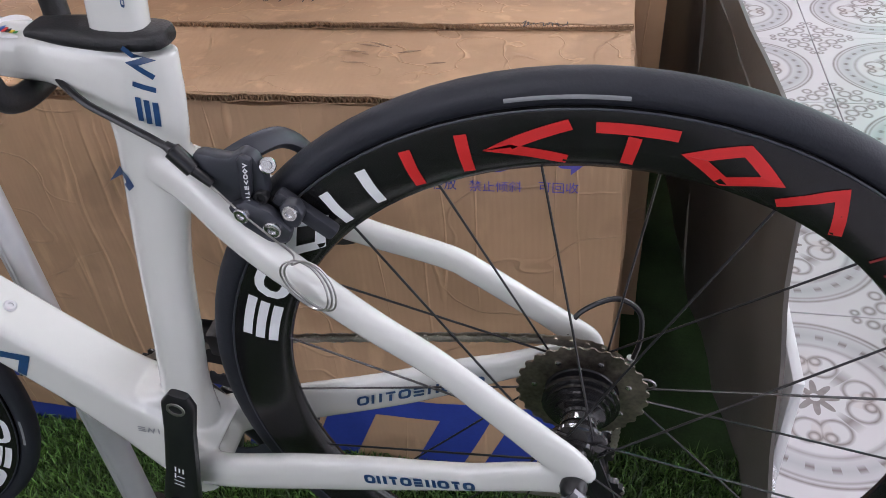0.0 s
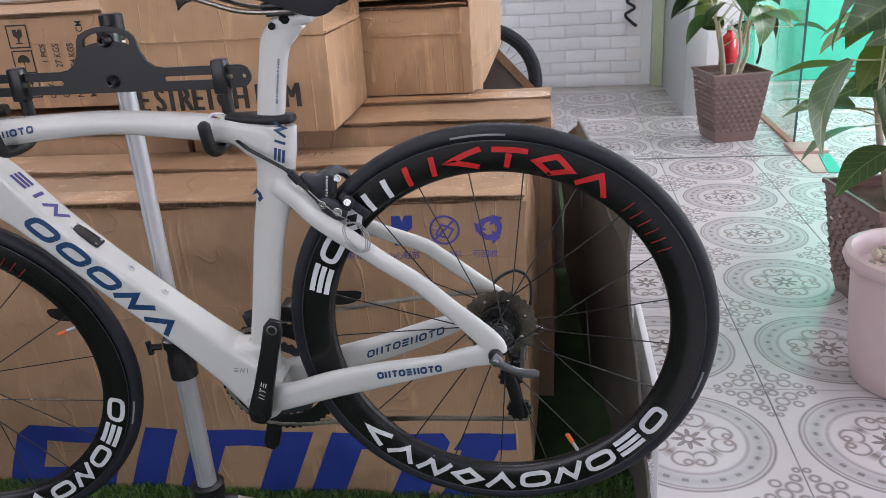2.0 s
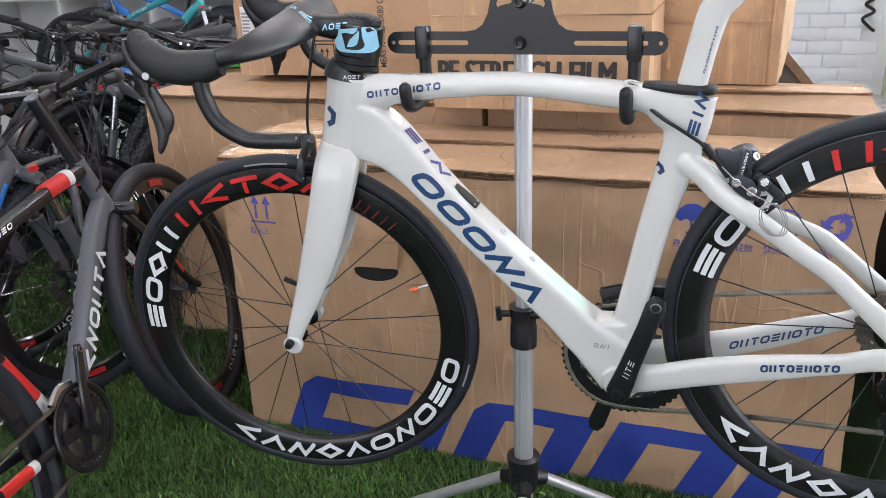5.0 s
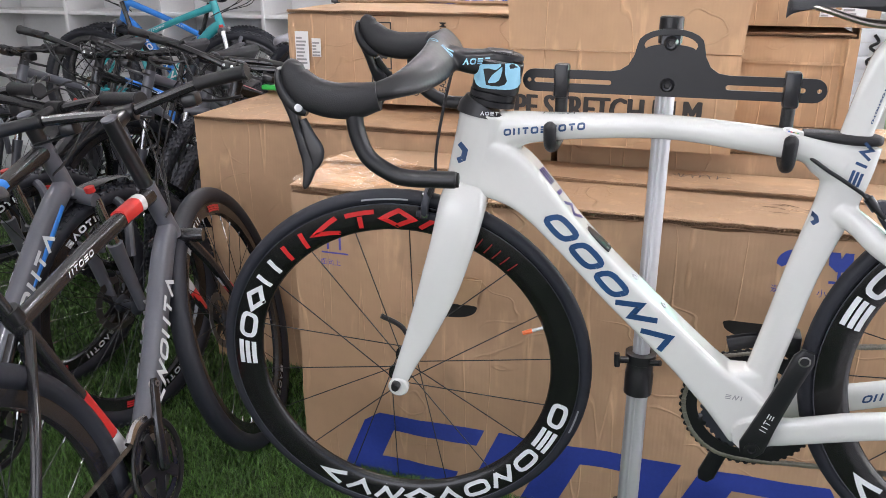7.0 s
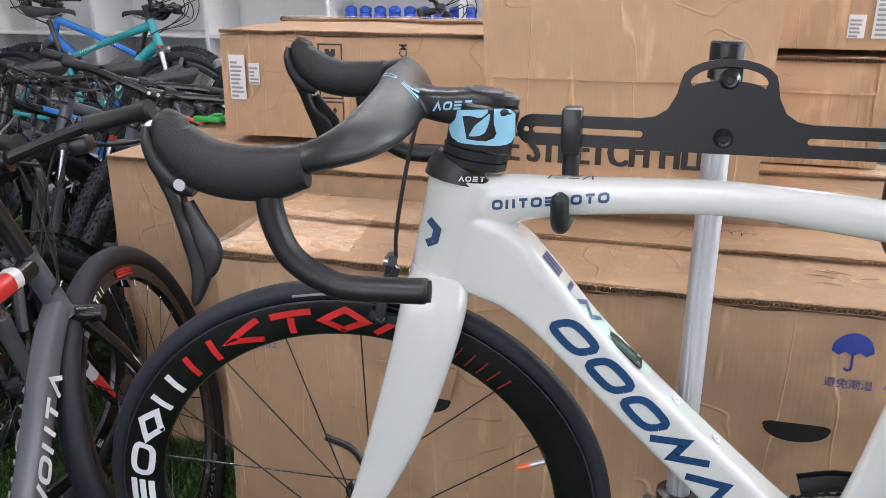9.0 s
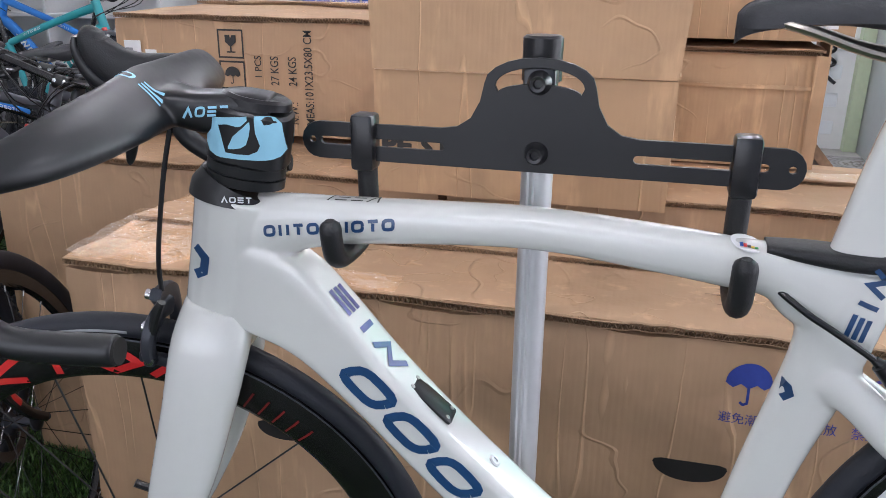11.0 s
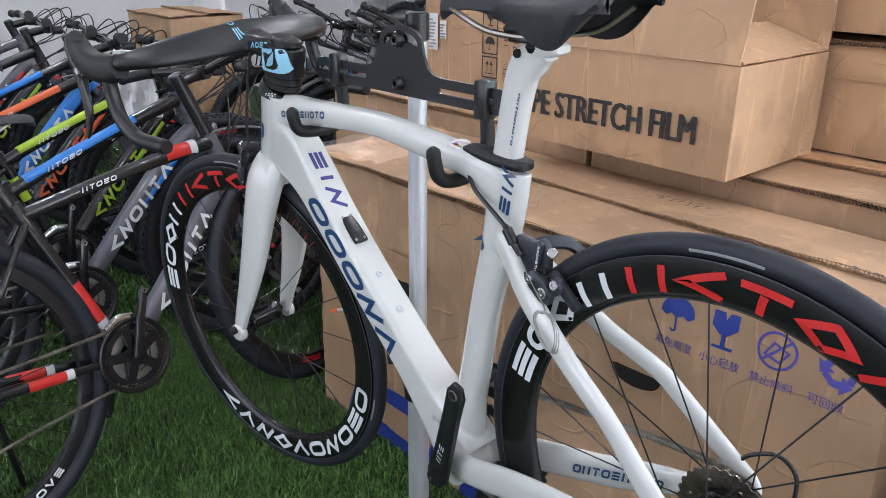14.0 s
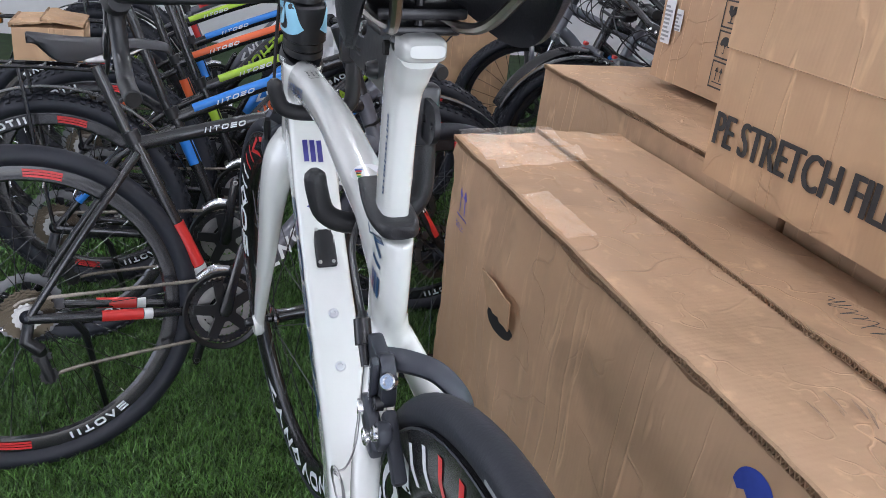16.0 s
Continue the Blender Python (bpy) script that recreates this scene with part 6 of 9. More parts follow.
def caliper(name, c, fwd, m, label):
    """A dual-pivot rim brake: c is its pivot on the frame, fwd the side it faces."""
    b = root(name, c if m is None else m @ c)
    b.parent = road
    b.matrix_basis = Matrix.Translation((c if m is None else m @ c) - road.location)
    b["label"] = label

    def add(nm, bm, material, lab=""):
        if m is not None:
            bm.transform(m)
        return part(nm, bm, material, b, lab)
    f = Vector(fwd).normalized()
    up = Vector((0, 1, 0)).cross(f)
    if up.z < 0:
        up = -up
    P = lambda a, y, h: c + f * a + up * h + Vector((0, y, 0))
    # long arm: from the far pivot over the tyre to the cable anchor, and down to the far pad
    long_arm = [P(0.012, -0.03, 0.040), P(0.016, -0.014, 0.030), P(0.018, 0.006, 0.020), P(0.018, 0.025, 0.012), P(0.017, 0.034, -0.008), P(0.014, 0.031, -0.034)]
    pp = smooth_path(long_arm, 5)
    rr = [0.006 + 0.008 * math.exp(-((k / (len(pp) - 1) - 0.42) / 0.22) ** 2) for k in range(len(pp))]
    add("arm", sweep(bmesh.new(), pp, [(r, 0.0055) for r in rr], 12, up=f, power=3.2), GREY_ALLOY, "dark grey alloy brake arm")
    # short arm on the near side
    short_arm = [P(0.012, 0.004, 0.012), P(0.014, -0.012, 0.012), P(0.015, -0.029, 0.002), P(0.015, -0.034, -0.016), P(0.013, -0.030, -0.036)]
    pp = smooth_path(short_arm, 5)
    add("arm", sweep(bmesh.new(), pp, [(0.0105 - 0.004 * k / (len(pp) - 1), 0.006) for k in range(len(pp))], 12, up=f, power=3.2), GREY_ALLOY, "dark grey alloy brake arm")
    for s in (-1, 1):
        bm = bmesh.new()
        block(bm, (-0.026, -0.005, -0.006), (0.026, 0.005, 0.006), 0.003)
        bm.transform(axis_frame(P(0.002, s * 0.0215, -0.036), up, f))
        add("brake_pad", bm, RUBBER, "black brake pad")
    for at, ax in ((P(0.013, 0.036, -0.03), (0, 1, 0)), (P(0.013, -0.036, -0.03), (0, -1, 0)), (P(0.0235, 0.025, 0.012), f), (P(0.0215, -0.029, 0.002), f), (P(0.0195, -0.028, 0.038), f)):
        bm = bmesh.new()
        lathe(bm, [(0.0052, -0.003), (0.0052, 0.0015), (0.0026, 0.002), (0.0026, 0.0005), (0, 0.0005)], axis_frame(at, ax), 14)
        add("bolt", bm, CHROME, "bright steel bolt")
    bm = bmesh.new()
    sweep(bm, [P(0.012, -0.033, 0.0), P(0.008, -0.034, 0.025), P(0.004, -0.034, 0.036)], [0.0045, 0.0055, 0.004], 10)
    add("cable_clamp", bm, PLASTIC)
    return b


front_brake = caliper("front_brake", Vector((-0.502, 0, 0.898)), (-1, 0, 0.2), STEER, "grey and black rim brake")
def rear_caliper():
    """The rear brake: a flat folded body beside the tyre, a pad arm below it and a second arm over to the far side."""
    c = Vector((0.15, 0, 0.91))
    b = root("rear_brake", c)
    b.parent = road
    b.matrix_basis = Matrix.Translation(c - road.location)
    b["label"] = "dark grey alloy rear rim brake"

    def plate(name, outline, y0, y1, bev=0.0025, lab=""):
        bm = bmesh.new()
        # x, z outline; the prism grows along -y
        poly_prism(bm, outline, y0 - y1, Matrix(((1, 0, 0, 0), (0, 0, -1, y0), (0, 1, 0, 0), (0, 0, 0, 1))))
        bmesh.ops.bevel(bm, geom=bm.edges[:], offset=bev, segments=2, affect="EDGES", profile=0.5)
        return part(name, bm, GREY_ALLOY, b, lab)
    plate("arm", [(0.128, 0.942), (0.135, 0.9445), (0.157, 0.941), (0.168, 0.948), (0.1765, 0.943), (0.181, 0.930), (0.180, 0.909), (0.170, 0.905), (0.160, 0.906), (0.148, 0.9), (0.134, 0.918)], -0.014, -0.026, 0.003, "dark grey triangular brake body")
    plate("arm", [(0.1655, 0.944), (0.170, 0.948), (0.1765, 0.9445), (0.1735, 0.93), (0.1705, 0.916), (0.1655, 0.908), (0.161, 0.909), (0.1635, 0.927)], -0.026, -0.032, 0.002, "raised rib of the brake body")
    plate("arm", [(0.150, 0.905), (0.166, 0.912), (0.183, 0.903), (0.196, 0.886), (0.191, 0.874), (0.176, 0.874), (0.158, 0.889)], -0.026, -0.036, 0.003, "dark grey brake arm")
    plate("pad_holder", [(0.1885, 0.905), (0.193, 0.9095), (0.2035, 0.9085), (0.2065, 0.8985), (0.2, 0.887), (0.19, 0.888)], -0.022, -0.033, 0.0025, "black pad holder")
    far = smooth_path([(0.15, -0.018, 0.932), (0.167, -0.004, 0.938), (0.179, 0.015, 0.934), (0.187, 0.03, 0.918), (0.191, 0.034, 0.903), (0.191, 0.03, 0.884)], 5)
    part("arm", sweep(bmesh.new(), far, [(0.0095 - 0.003 * k / (len(far) - 1), 0.005) for k in range(len(far))], 12, up=(0.7, 0, 0.7), power=3), GREY_ALLOY, b)
    for s in (-1, 1):
        bm = bmesh.new()
        block(bm, (-0.026, -0.005, -0.0065), (0.026, 0.005, 0.0065), 0.003)
        bm.transform(axis_frame((0.204, s * 0.0215, 0.893), (0.66, 0, 0.75), (0.75, 0, -0.66)) @ Matrix.Rotation(radians(90), 4, "Z") @ Matrix.Rotation(radians(-90), 4, "Z"))
        part("brake_pad", bm, RUBBER, b, "black brake pad")
    for p, ax, r in (((0.1825, -0.037, 0.889), (0, -1, 0), 0.0068), ((0.1835, -0.022, 0.9345), (0.6, -0.6, 0.5), 0.0062), ((0.1755, -0.028, 0.911), (0, -1, 0), 0.0055), ((0.1615, -0.037, 0.9005), (-0.2, -1, 0), 0.0062), ((0.1975, -0.034, 0.9025), (0, -1, 0.2), 0.0058), ((0.191, 0.036, 0.886), (0, 1, 0), 0.0068)):
        bm = bmesh.new()
        lathe(bm, [(r, -0.004), (r, 0.0015), (r * 0.85, 0.0024), (r * 0.5, 0.0024), (r * 0.45, 0.0006), (0, 0.0006)], axis_frame(p, ax), 16)
        part("bolt", bm, CHROME if r > 0.0056 else PLASTIC, b, "bright steel bolt" if r > 0.0056 else "")
    bm = bmesh.new()
    sweep(bm, [(0.112, -0.026, 0.951), (0.116, -0.0265, 0.948), (0.1165, -0.027, 0.9475), (0.129, -0.028, 0.9325), (0.1295, -0.028, 0.932), (0.141, -0.029, 0.921)], [0.0035, 0.0045, 0.0068, 0.0068, 0.0045, 0.0035], 12)
    part("barrel_adjuster", bm, PLASTIC, b, "black cable adjuster")
    bm = bmesh.new()
    marks(bm, ["arch", "cup", "bars", "hook", "ring", "notch", "peak"], lambda u, v: Vector((0.1655 + 0.16 * u + v * 0.9, -0.0326, 0.91 + u)), 0.033, 0.0035, 0.1, 0.3, 0.004)
    part("decal", bm, WHITE_DECAL, b)


rear_caliper()
# rear brake housing along the seat tube and the loose coil of its inner wire
bm = tube([(0.036, -0.012, 0.9965), (0.047, -0.019, 0.99), (0.062, -0.0245, 0.981), (0.0805, -0.026, 0.9705), (0.104, -0.0265, 0.956), (0.114, -0.0265, 0.949)], 0.0028, 8)
part("brake_cable", bm, PLASTIC, road, "black housing of the rear brake")
coil = [(0.138, -0.03, 0.923), (0.16, -0.037, 0.904), (0.183, -0.044, 0.888), (0.203, -0.055, 0.882)]
coil += [(0.2155 + 0.0155 * math.cos(a) - 0.006 * math.sin(a) + 0.0005 * a, -0.062 + 0.002 * math.sin(2 * a), 0.859 + 0.0235 * math.sin(a)) for a in [2.0 - 0.6 * k for k in range(30)]]
bm = tube(coil, 0.0008, 6)
part("wire_coil", bm, STEEL, road, "loose coil of bright brake wire")

# ---- drive train ----
yv = Vector((0, 1, 0))


def crank_arm(a, y, length, lab):
    d = Vector((math.cos(a), 0, math.sin(a)))
    st = [BB + yv * y, BB + yv * y + d * length * 0.3, BB + yv * (y - 0.004 * (1 if y < 0 else -1)) + d * length * 0.75, BB + yv * (y - 0.006 * (1 if y < 0 else -1)) + d * length]
    bm = sweep(bmesh.new(), [st[0] - d * 0.016] + st + [st[-1] + d * 0.014], [(0.012, 0.005), (0.0195, 0.008), (0.0165, 0.0075), (0.0145, 0.007), (0.0155, 0.0065), (0.009, 0.004)], 16, power=3.2)
    arm = part("crank_arm", bm, CARBON, road, lab, sharp=40)
    s = 1 if y > 0 else -1
    bm = bmesh.new()
    lathe(bm, [(0.0085, 0), (0.0085, 0.001), (0.0065, 0.0014), (0.0065, -0.004), (0, -0.004)], axis_frame(st[-1] + yv * s * 0.0066, (0, s, 0)), 18)
    part("pedal_hole", bm, STEEL, arm)
    bm = bmesh.new()
    lathe(bm, [(0.0115, 0), (0.0115, 0.003), (0.006, 0.0035), (0.005, 0.0005), (0, 0.0005)], axis_frame(st[0] + yv * s * 0.0078, (0, s, 0)), 18)
    part("crank_bolt", bm, PLASTIC, arm)
    return arm, d


CA = math.atan2(0.713 - 0.548, 0.067 - 0.016)
arm, d = crank_arm(CA, -0.064, 0.172, "matt black crank arm without a pedal")
n = Vector((-d.z, 0, d.x))
bm = bmesh.new()
marks(bm, ["arch", "cup", "bars", "hook", "ring", "notch", "peak"], lambda u, v: BB + d * (0.035 + u) + n * (v - 0.005) + yv * -0.0722, 0.08, 0.010, 0.15, 0.16, 0.006)
part("decal", bm, WHITE_DECAL, arm)
crank_arm(CA + math.pi, 0.066, 0.172, "matt black drive side crank arm")


def toothed(bm, c, y, r, teeth, thick, inner, depth=0.0035):
    """A chain ring or sprocket with teeth."""
    N = teeth * 4
    outs = []
    for side in (-1, 1):
        o, i = [], []
        for k in range(N):
            a = 2 * math.pi * k / N
            rr = r + (depth if k % 4 in (1, 2) else 0)
            o.append(bm.verts.new((c.x + rr * math.cos(a), y + side * thick / 2, c.z + rr * math.sin(a))))
            i.append(bm.verts.new((c.x + inner * math.cos(a), y + side * thick / 2, c.z + inner * math.sin(a))))
        outs.append((o, i))
    (o0, i0), (o1, i1) = outs
    for k in range(N):
        j = (k + 1) % N
        bm.faces.new((o0[k], i0[k], i0[j], o0[j]))
        bm.faces.new((o1[j], i1[j], i1[k], o1[k]))
        bm.faces.new((o0[k], o0[j], o1[j], o1[k]))
        bm.faces.new((i0[j], i0[k], i1[k], i1[j]))
    bm.normal_update()
    return bm


CHAINSET = Vector((BB.x, 0, BB.z))
bm = toothed(bmesh.new(), CHAINSET, 0.046, 0.108, 53, 0.0022, 0.082)
part("chainring", bm, PLASTIC, road, "large black toothed chainring")
bm = toothed(bmesh.new(), CHAINSET, 0.038, 0.073, 36, 0.0022, 0.058)
part("chainring", bm, GREY_ALLOY, road, "small grey chainring")
for k in range(4):
    a = CA + math.pi + math.pi / 4 + k * math.pi / 2
    bm = bmesh.new()
    e = Vector((math.cos(a), 0, math.sin(a)))
    sweep(bm, [CHAINSET + yv * 0.05 + e * 0.01, CHAINSET + yv * 0.05 + e * 0.06, CHAINSET + yv * 0.047 + e * 0.085], [(0.016, 0.005), (0.011, 0.004), (0.013, 0.003)], 10)
    part("spider_arm", bm, CARBON, road)
SPROCKET = mat("oily_bronze_steel", (0.2, 0.175, 0.145), 0.36, metal=0.9, vary=0.85, scale=75, rvar=0.15, bump=0.2, bscale=160)
for k, teeth in enumerate((28, 25, 23, 21, 19, 17, 15, 14, 13, 12, 11)):
    bm = toothed(bmesh.new(), REAR, 0.022 + 0.0036 * k, teeth * 0.00202, teeth, 0.0018, max(0.012, teeth * 0.00202 - (0.0235 if k == 0 else 0.012)), 0.0028)
    ring = part("sprocket", bm, SPROCKET if k < 2 else PLASTIC, road)
    if k == 0:
        for q in range(7):
            w = 2 * math.pi * q / 7 + 0.3
            bm = lathe(bmesh.new(), [(0.0028, -0.002), (0.0028, 0.0008), (0.0015, 0.0012), (0, 0.0012)], axis_frame(REAR + Vector((0.0425 * math.cos(w), 0.0212, 0.0425 * math.sin(w))), (0, -1, 0)), 10)
            part("rivet", bm, CHROME, ring, "bright rivet")
bm = bmesh.new()
lathe(bm, [(0, -0.0235), (0.02, -0.0235), (0.031, -0.0215), (0.033, -0.0185), (0.028, -0.016), (0.017, -0.014), (0.017, 0.02)], axis_frame(REAR + yv * 0.042, (0, 1, 0)), 20)
part("cassette_body", bm, PLASTIC, road)


def chain_run(pts, name="chain", material=CHAIN, pitch=0.0127, w=0.0028, parent=None):
    """Links along a path, alternately inner and outer."""
    path = densify([tuple(p) for p in smooth_path(pts, 10)], 0.002)
    path = [Vector(p) for p in path]
    acc, marks_at = 0.0, [path[0]]
    for a, b in zip(path, path[1:]):
        acc += (b - a).length
        if acc >= pitch:
            marks_at.append(b)
            acc = 0.0
    bm = bmesh.new()
    for k, (a, b) in enumerate(zip(marks_at, marks_at[1:])):
        ww = w if k % 2 else w * 0.7
        for s in (-1, 1):
            o = Vector((0, s * ww, 0))
            d = (b - a).normalized()
            q = [a - d * 0.003, a.lerp(b, 0.2), a.lerp(b, 0.5), a.lerp(b, 0.8), b + d * 0.003]
            sweep(bm, [p + o for p in q], [(0.0028, 0.0005), (0.0042, 0.0005), (0.0032, 0.0005), (0.0042, 0.0005), (0.0028, 0.0005)], 6)
        rod(bm, a - Vector((0, w * 1.15, 0)), a + Vector((0, w * 1.15, 0)), 0.0019, seg=6)
    return part(name, bm, material, parent or road, "oily steel chain")


JOCKEY1, JOCKEY2 = Vector((0.420, 0.045, 0.552)), Vector((0.432, 0.045, 0.488))
chain_run([(BB.x - 0.05, 0.046, BB.z + 0.092), (BB.x, 0.046, BB.z + 0.105), (BB.x + 0.1, 0.045, BB.z + 0.13), (REAR.x - 0.08, 0.04, REAR.z + 0.042), (REAR.x, 0.04, REAR.z + 0.043), (REAR.x + 0.035, 0.04, REAR.z + 0.022), (REAR.x + 0.04, 0.04, REAR.z - 0.01), (REAR.x + 0.036, 0.043, REAR.z - 0.045), (0.440, 0.045, 0.575), (0.437, 0.045, 0.548)])
chain_run([(0.452, 0.045, 0.488), (0.445, 0.045, 0.473), (0.428, 0.045, 0.467), (0.25, 0.046, 0.463), (BB.x + 0.08, 0.046, BB.z - 0.096), (BB.x + 0.03, 0.046, BB.z - 0.101), (BB.x - 0.04, 0.046, BB.z - 0.096), (BB.x - 0.085, 0.046, BB.z - 0.06), (BB.x - 0.104, 0.046, BB.z), (BB.x - 0.085, 0.046, BB.z + 0.06), (BB.x - 0.05, 0.046, BB.z + 0.092)])
# rear derailleur
mech = root("rear_derailleur", (0.42, 0.05, 0.62))
mech.parent = road
mech.matrix_basis = Matrix.Translation(Vector((0.42, 0.05, 0.62)) - road.location)
mech["label"] = "black and steel rear derailleur"
bm = bmesh.new()
sweep(bm, [(0.41, 0.07, 0.655), (0.428, 0.078, 0.63), (0.434, 0.076, 0.6), (0.428, 0.068, 0.572), (0.42, 0.06, 0.552)], [(0.012, 0.007), (0.015, 0.009), (0.016, 0.011), (0.016, 0.01), (0.012, 0.007)], 12)
part("body", bm, PLASTIC, mech)
for kx, kz, kr in ((0.418, 0.628, 0.0135), (0.424, 0.566, 0.0165)):
    bm = lathe(bmesh.new(), [(0, 0.012), (kr * 0.8, 0.012), (kr, 0.009), (kr, -0.012), (kr * 0.85, -0.014), (0, -0.014)], axis_frame((kx, 0.058, kz), (0, -1, 0)), 18)
    knuckle = part("knuckle", bm, HUB_BLACK, mech, "glossy black pivot knuckle")
    bm = lathe(bmesh.new(), [(0.0055, 0.0115), (0.0055, 0.0135), (0.0035, 0.014), (0.003, 0.0125), (0, 0.0125)], axis_frame((kx, 0.058, kz), (0, -1, 0)), 14)
    part("bolt", bm, CHROME, knuckle, "bright pivot bolt")
bm = sweep(bmesh.new(), [(0.4635 + 0.011 * math.cos(2 * math.pi * k / 14), 0.076, 0.625 + 0.0075 * math.sin(2 * math.pi * k / 14)) for k in range(14)], 0.0014, 6, closed=True)
part("wire_loop", bm, STEEL, mech, "loose loop of cable wire")
bm = sweep(bmesh.new(), [JOCKEY1 + Vector((-0.006, -0.008, 0.008)), JOCKEY1 + Vector((0, -0.008, 0)), JOCKEY2 + Vector((0, -0.008, 0)), JOCKEY2 + Vector((0.004, -0.008, -0.01))], [(0.006, 0.0012), (0.011, 0.0012), (0.009, 0.0012), (0.005, 0.0012)], 10)
part("cage", bm, PLASTIC, mech)
bm = sweep(bmesh.new(), [JOCKEY1 + Vector((-0.006, 0.008, 0.008)), JOCKEY1 + Vector((0, 0.008, 0)), JOCKEY2 + Vector((0, 0.008, 0)), JOCKEY2 + Vector((0.004, 0.008, -0.01))], [(0.006, 0.0012), (0.011, 0.0012), (0.009, 0.0012), (0.005, 0.0012)], 10)
part("cage", bm, PLASTIC, mech)
for j in (JOCKEY1, JOCKEY2):
    part("jockey_wheel", toothed(bmesh.new(), j, j.y, 0.0185, 11, 0.007, 0.006, 0.003), PLASTIC, mech)
bm = tube([(0.39, 0.064, 0.70), (0.40, 0.07, 0.722), (0.43, 0.078, 0.735), (0.452, 0.08, 0.72), (0.456, 0.078, 0.69), (0.452, 0.076, 0.665), (0.445, 0.075, 0.645)], 0.0026, 8)
part("shift_cable", bm, PLASTIC, road, "looped black shift cable")
bm = bmesh.new()
rod(bm, (0.449, 0.0755, 0.662), (0.445, 0.075, 0.642), 0.0042, seg=10)
part("barrel_adjuster", bm, STEEL, mech)
# front derailleur
bm = bmesh.new()
sweep(bm, smooth_path([(0.075, 0.042, 0.655), (0.05, 0.044, 0.67), (0.01, 0.045, 0.672), (-0.03, 0.045, 0.66)], 4), [(0.011, 0.0012)] * 13, 8)
sweep(bm, smooth_path([(0.075, 0.056, 0.655), (0.05, 0.056, 0.67), (0.01, 0.056, 0.672), (-0.03, 0.056, 0.66)], 4), [(0.011, 0.0012)] * 13, 8)
block(bm, (0.045, 0.02, 0.67), (0.075, 0.058, 0.70), 0.004)
part("front_derailleur", bm, PLASTIC, road, "black front derailleur")
# rear axle with its quick release
bm = bmesh.new()
lathe(bm, [(0, 0), (0.0105, 0), (0.0115, 0.004), (0.0095, 0.011), (0.006, 0.014), (0, 0.014)], axis_frame(REAR + Vector((0, -0.073, 0)), (0, -1, 0)), 18)
part("axle_nut", bm, PLASTIC, road, "black quick release nut")
bm = sweep(bmesh.new(), smooth_path([REAR + Vector((-0.004, -0.084, 0.002)), REAR + Vector((0.012, -0.088, -0.010)), REAR + Vector((0.036, -0.088, -0.021)), REAR + Vector((0.064, -0.084, -0.026))], 5), [(0.0095, 0.006)] * 4 + [(0.0065, 0.0035)] * 6 + [(0.0075, 0.0028)] * 5 + [(0.004, 0.002)], 12, power=2.4)
part("release_lever", bm, mat("polished_grey_lever", (0.22, 0.22, 0.23), 0.3, metal=0.8, vary=0.1, scale=50), road, "polished grey quick release lever")
bm = lathe(bmesh.new(), [(0.0062, -0.002), (0.0062, 0.001), (0.0035, 0.0016), (0.0035, 0), (0, 0)], axis_frame(REAR + Vector((0.001, -0.0905, -0.003)), (0, -1, 0)), 16)
part("axle_bolt", bm, CHROME, road, "bright axle end")

# the bicycle leans a little out of the upright on its hooks
road.matrix_basis = Matrix.Translation((0, 0, 0.76)) @ Matrix.Rotation(radians(2.7), 4, "X") @ Matrix.Translation((0, 0, -0.76)) @ Matrix.Translation(road.location)

# ---- repair stand ----
stand = root("display_stand", (-0.175, 0.06, 0))
tagged(stand, "silver tripod stand with a black hanging plate, on the turf", "bicycle stand")
PX, PY = -0.165, 0.062


def ridged_pole(bm, za, zb, r):
    """An extruded tube with two shallow grooves in its flank."""
    N = 48
    rings = []
    for z in (za, zb):
        ring = []
        for k in range(N):
            a = 2 * math.pi * k / N
            g = sum(math.exp(-(((a - w + math.pi) % (2 * math.pi) - math.pi) / 0.09) ** 2) for w in (4.35, 4.75, 1.2, 2.8))
            rr = r - 0.0014 * g
            ring.append(bm.verts.new((PX + rr * math.cos(a), PY + rr * math.sin(a), z)))
        rings.append(ring)
    for k in range(N):
        j = (k + 1) % N
        bm.faces.new((rings[0][k], rings[0][j], rings[1][j], rings[1][k]))
    bm.faces.new(rings[1])
    bm.normal_update()


bm = bmesh.new()
ridged_pole(bm, 0.60, 1.155, 0.0145)
part("upper_pole", bm, ALLOY, stand, "silver upper pole")
bm = bmesh.new()
ridged_pole(bm, 0.11, 0.60, 0.018)
part("lower_pole", bm, ALLOY, stand, "silver lower pole")
bm = lathe(bmesh.new(), [(0.0145, -0.002), (0.0175, 0), (0.0175, 0.036), (0.015, 0.038), (0, 0.038)], axis_frame((PX, PY, 1.135), (0, 0, 1)), 24)
part("end_cap", bm, PLASTIC, stand, "black plastic end cap")
bm = bmesh.new()
lathe(bm, [(0.019, 0), (0.024, 0.002), (0.024, 0.04), (0.0225, 0.045), (0.0225, 0.06), (0.026, 0.062), (0.026, 0.078), (0.0155, 0.08)], axis_frame((PX, PY, 0.545), (0, 0, 1)), 24)
rod(bm, (PX - 0.02, PY - 0.02, 0.615), (PX - 0.04, PY - 0.03, 0.618), 0.006)
rod(bm, (PX - 0.036, PY - 0.03, 0.606), (PX - 0.038, PY - 0.031, 0.63), 0.005)
rod(bm, (PX + 0.018, PY - 0.02, 0.615), (PX + 0.034, PY - 0.026, 0.62), 0.005)
part("clamp_collar", bm, PLASTIC, stand, "black height clamp")
bm = bmesh.new()
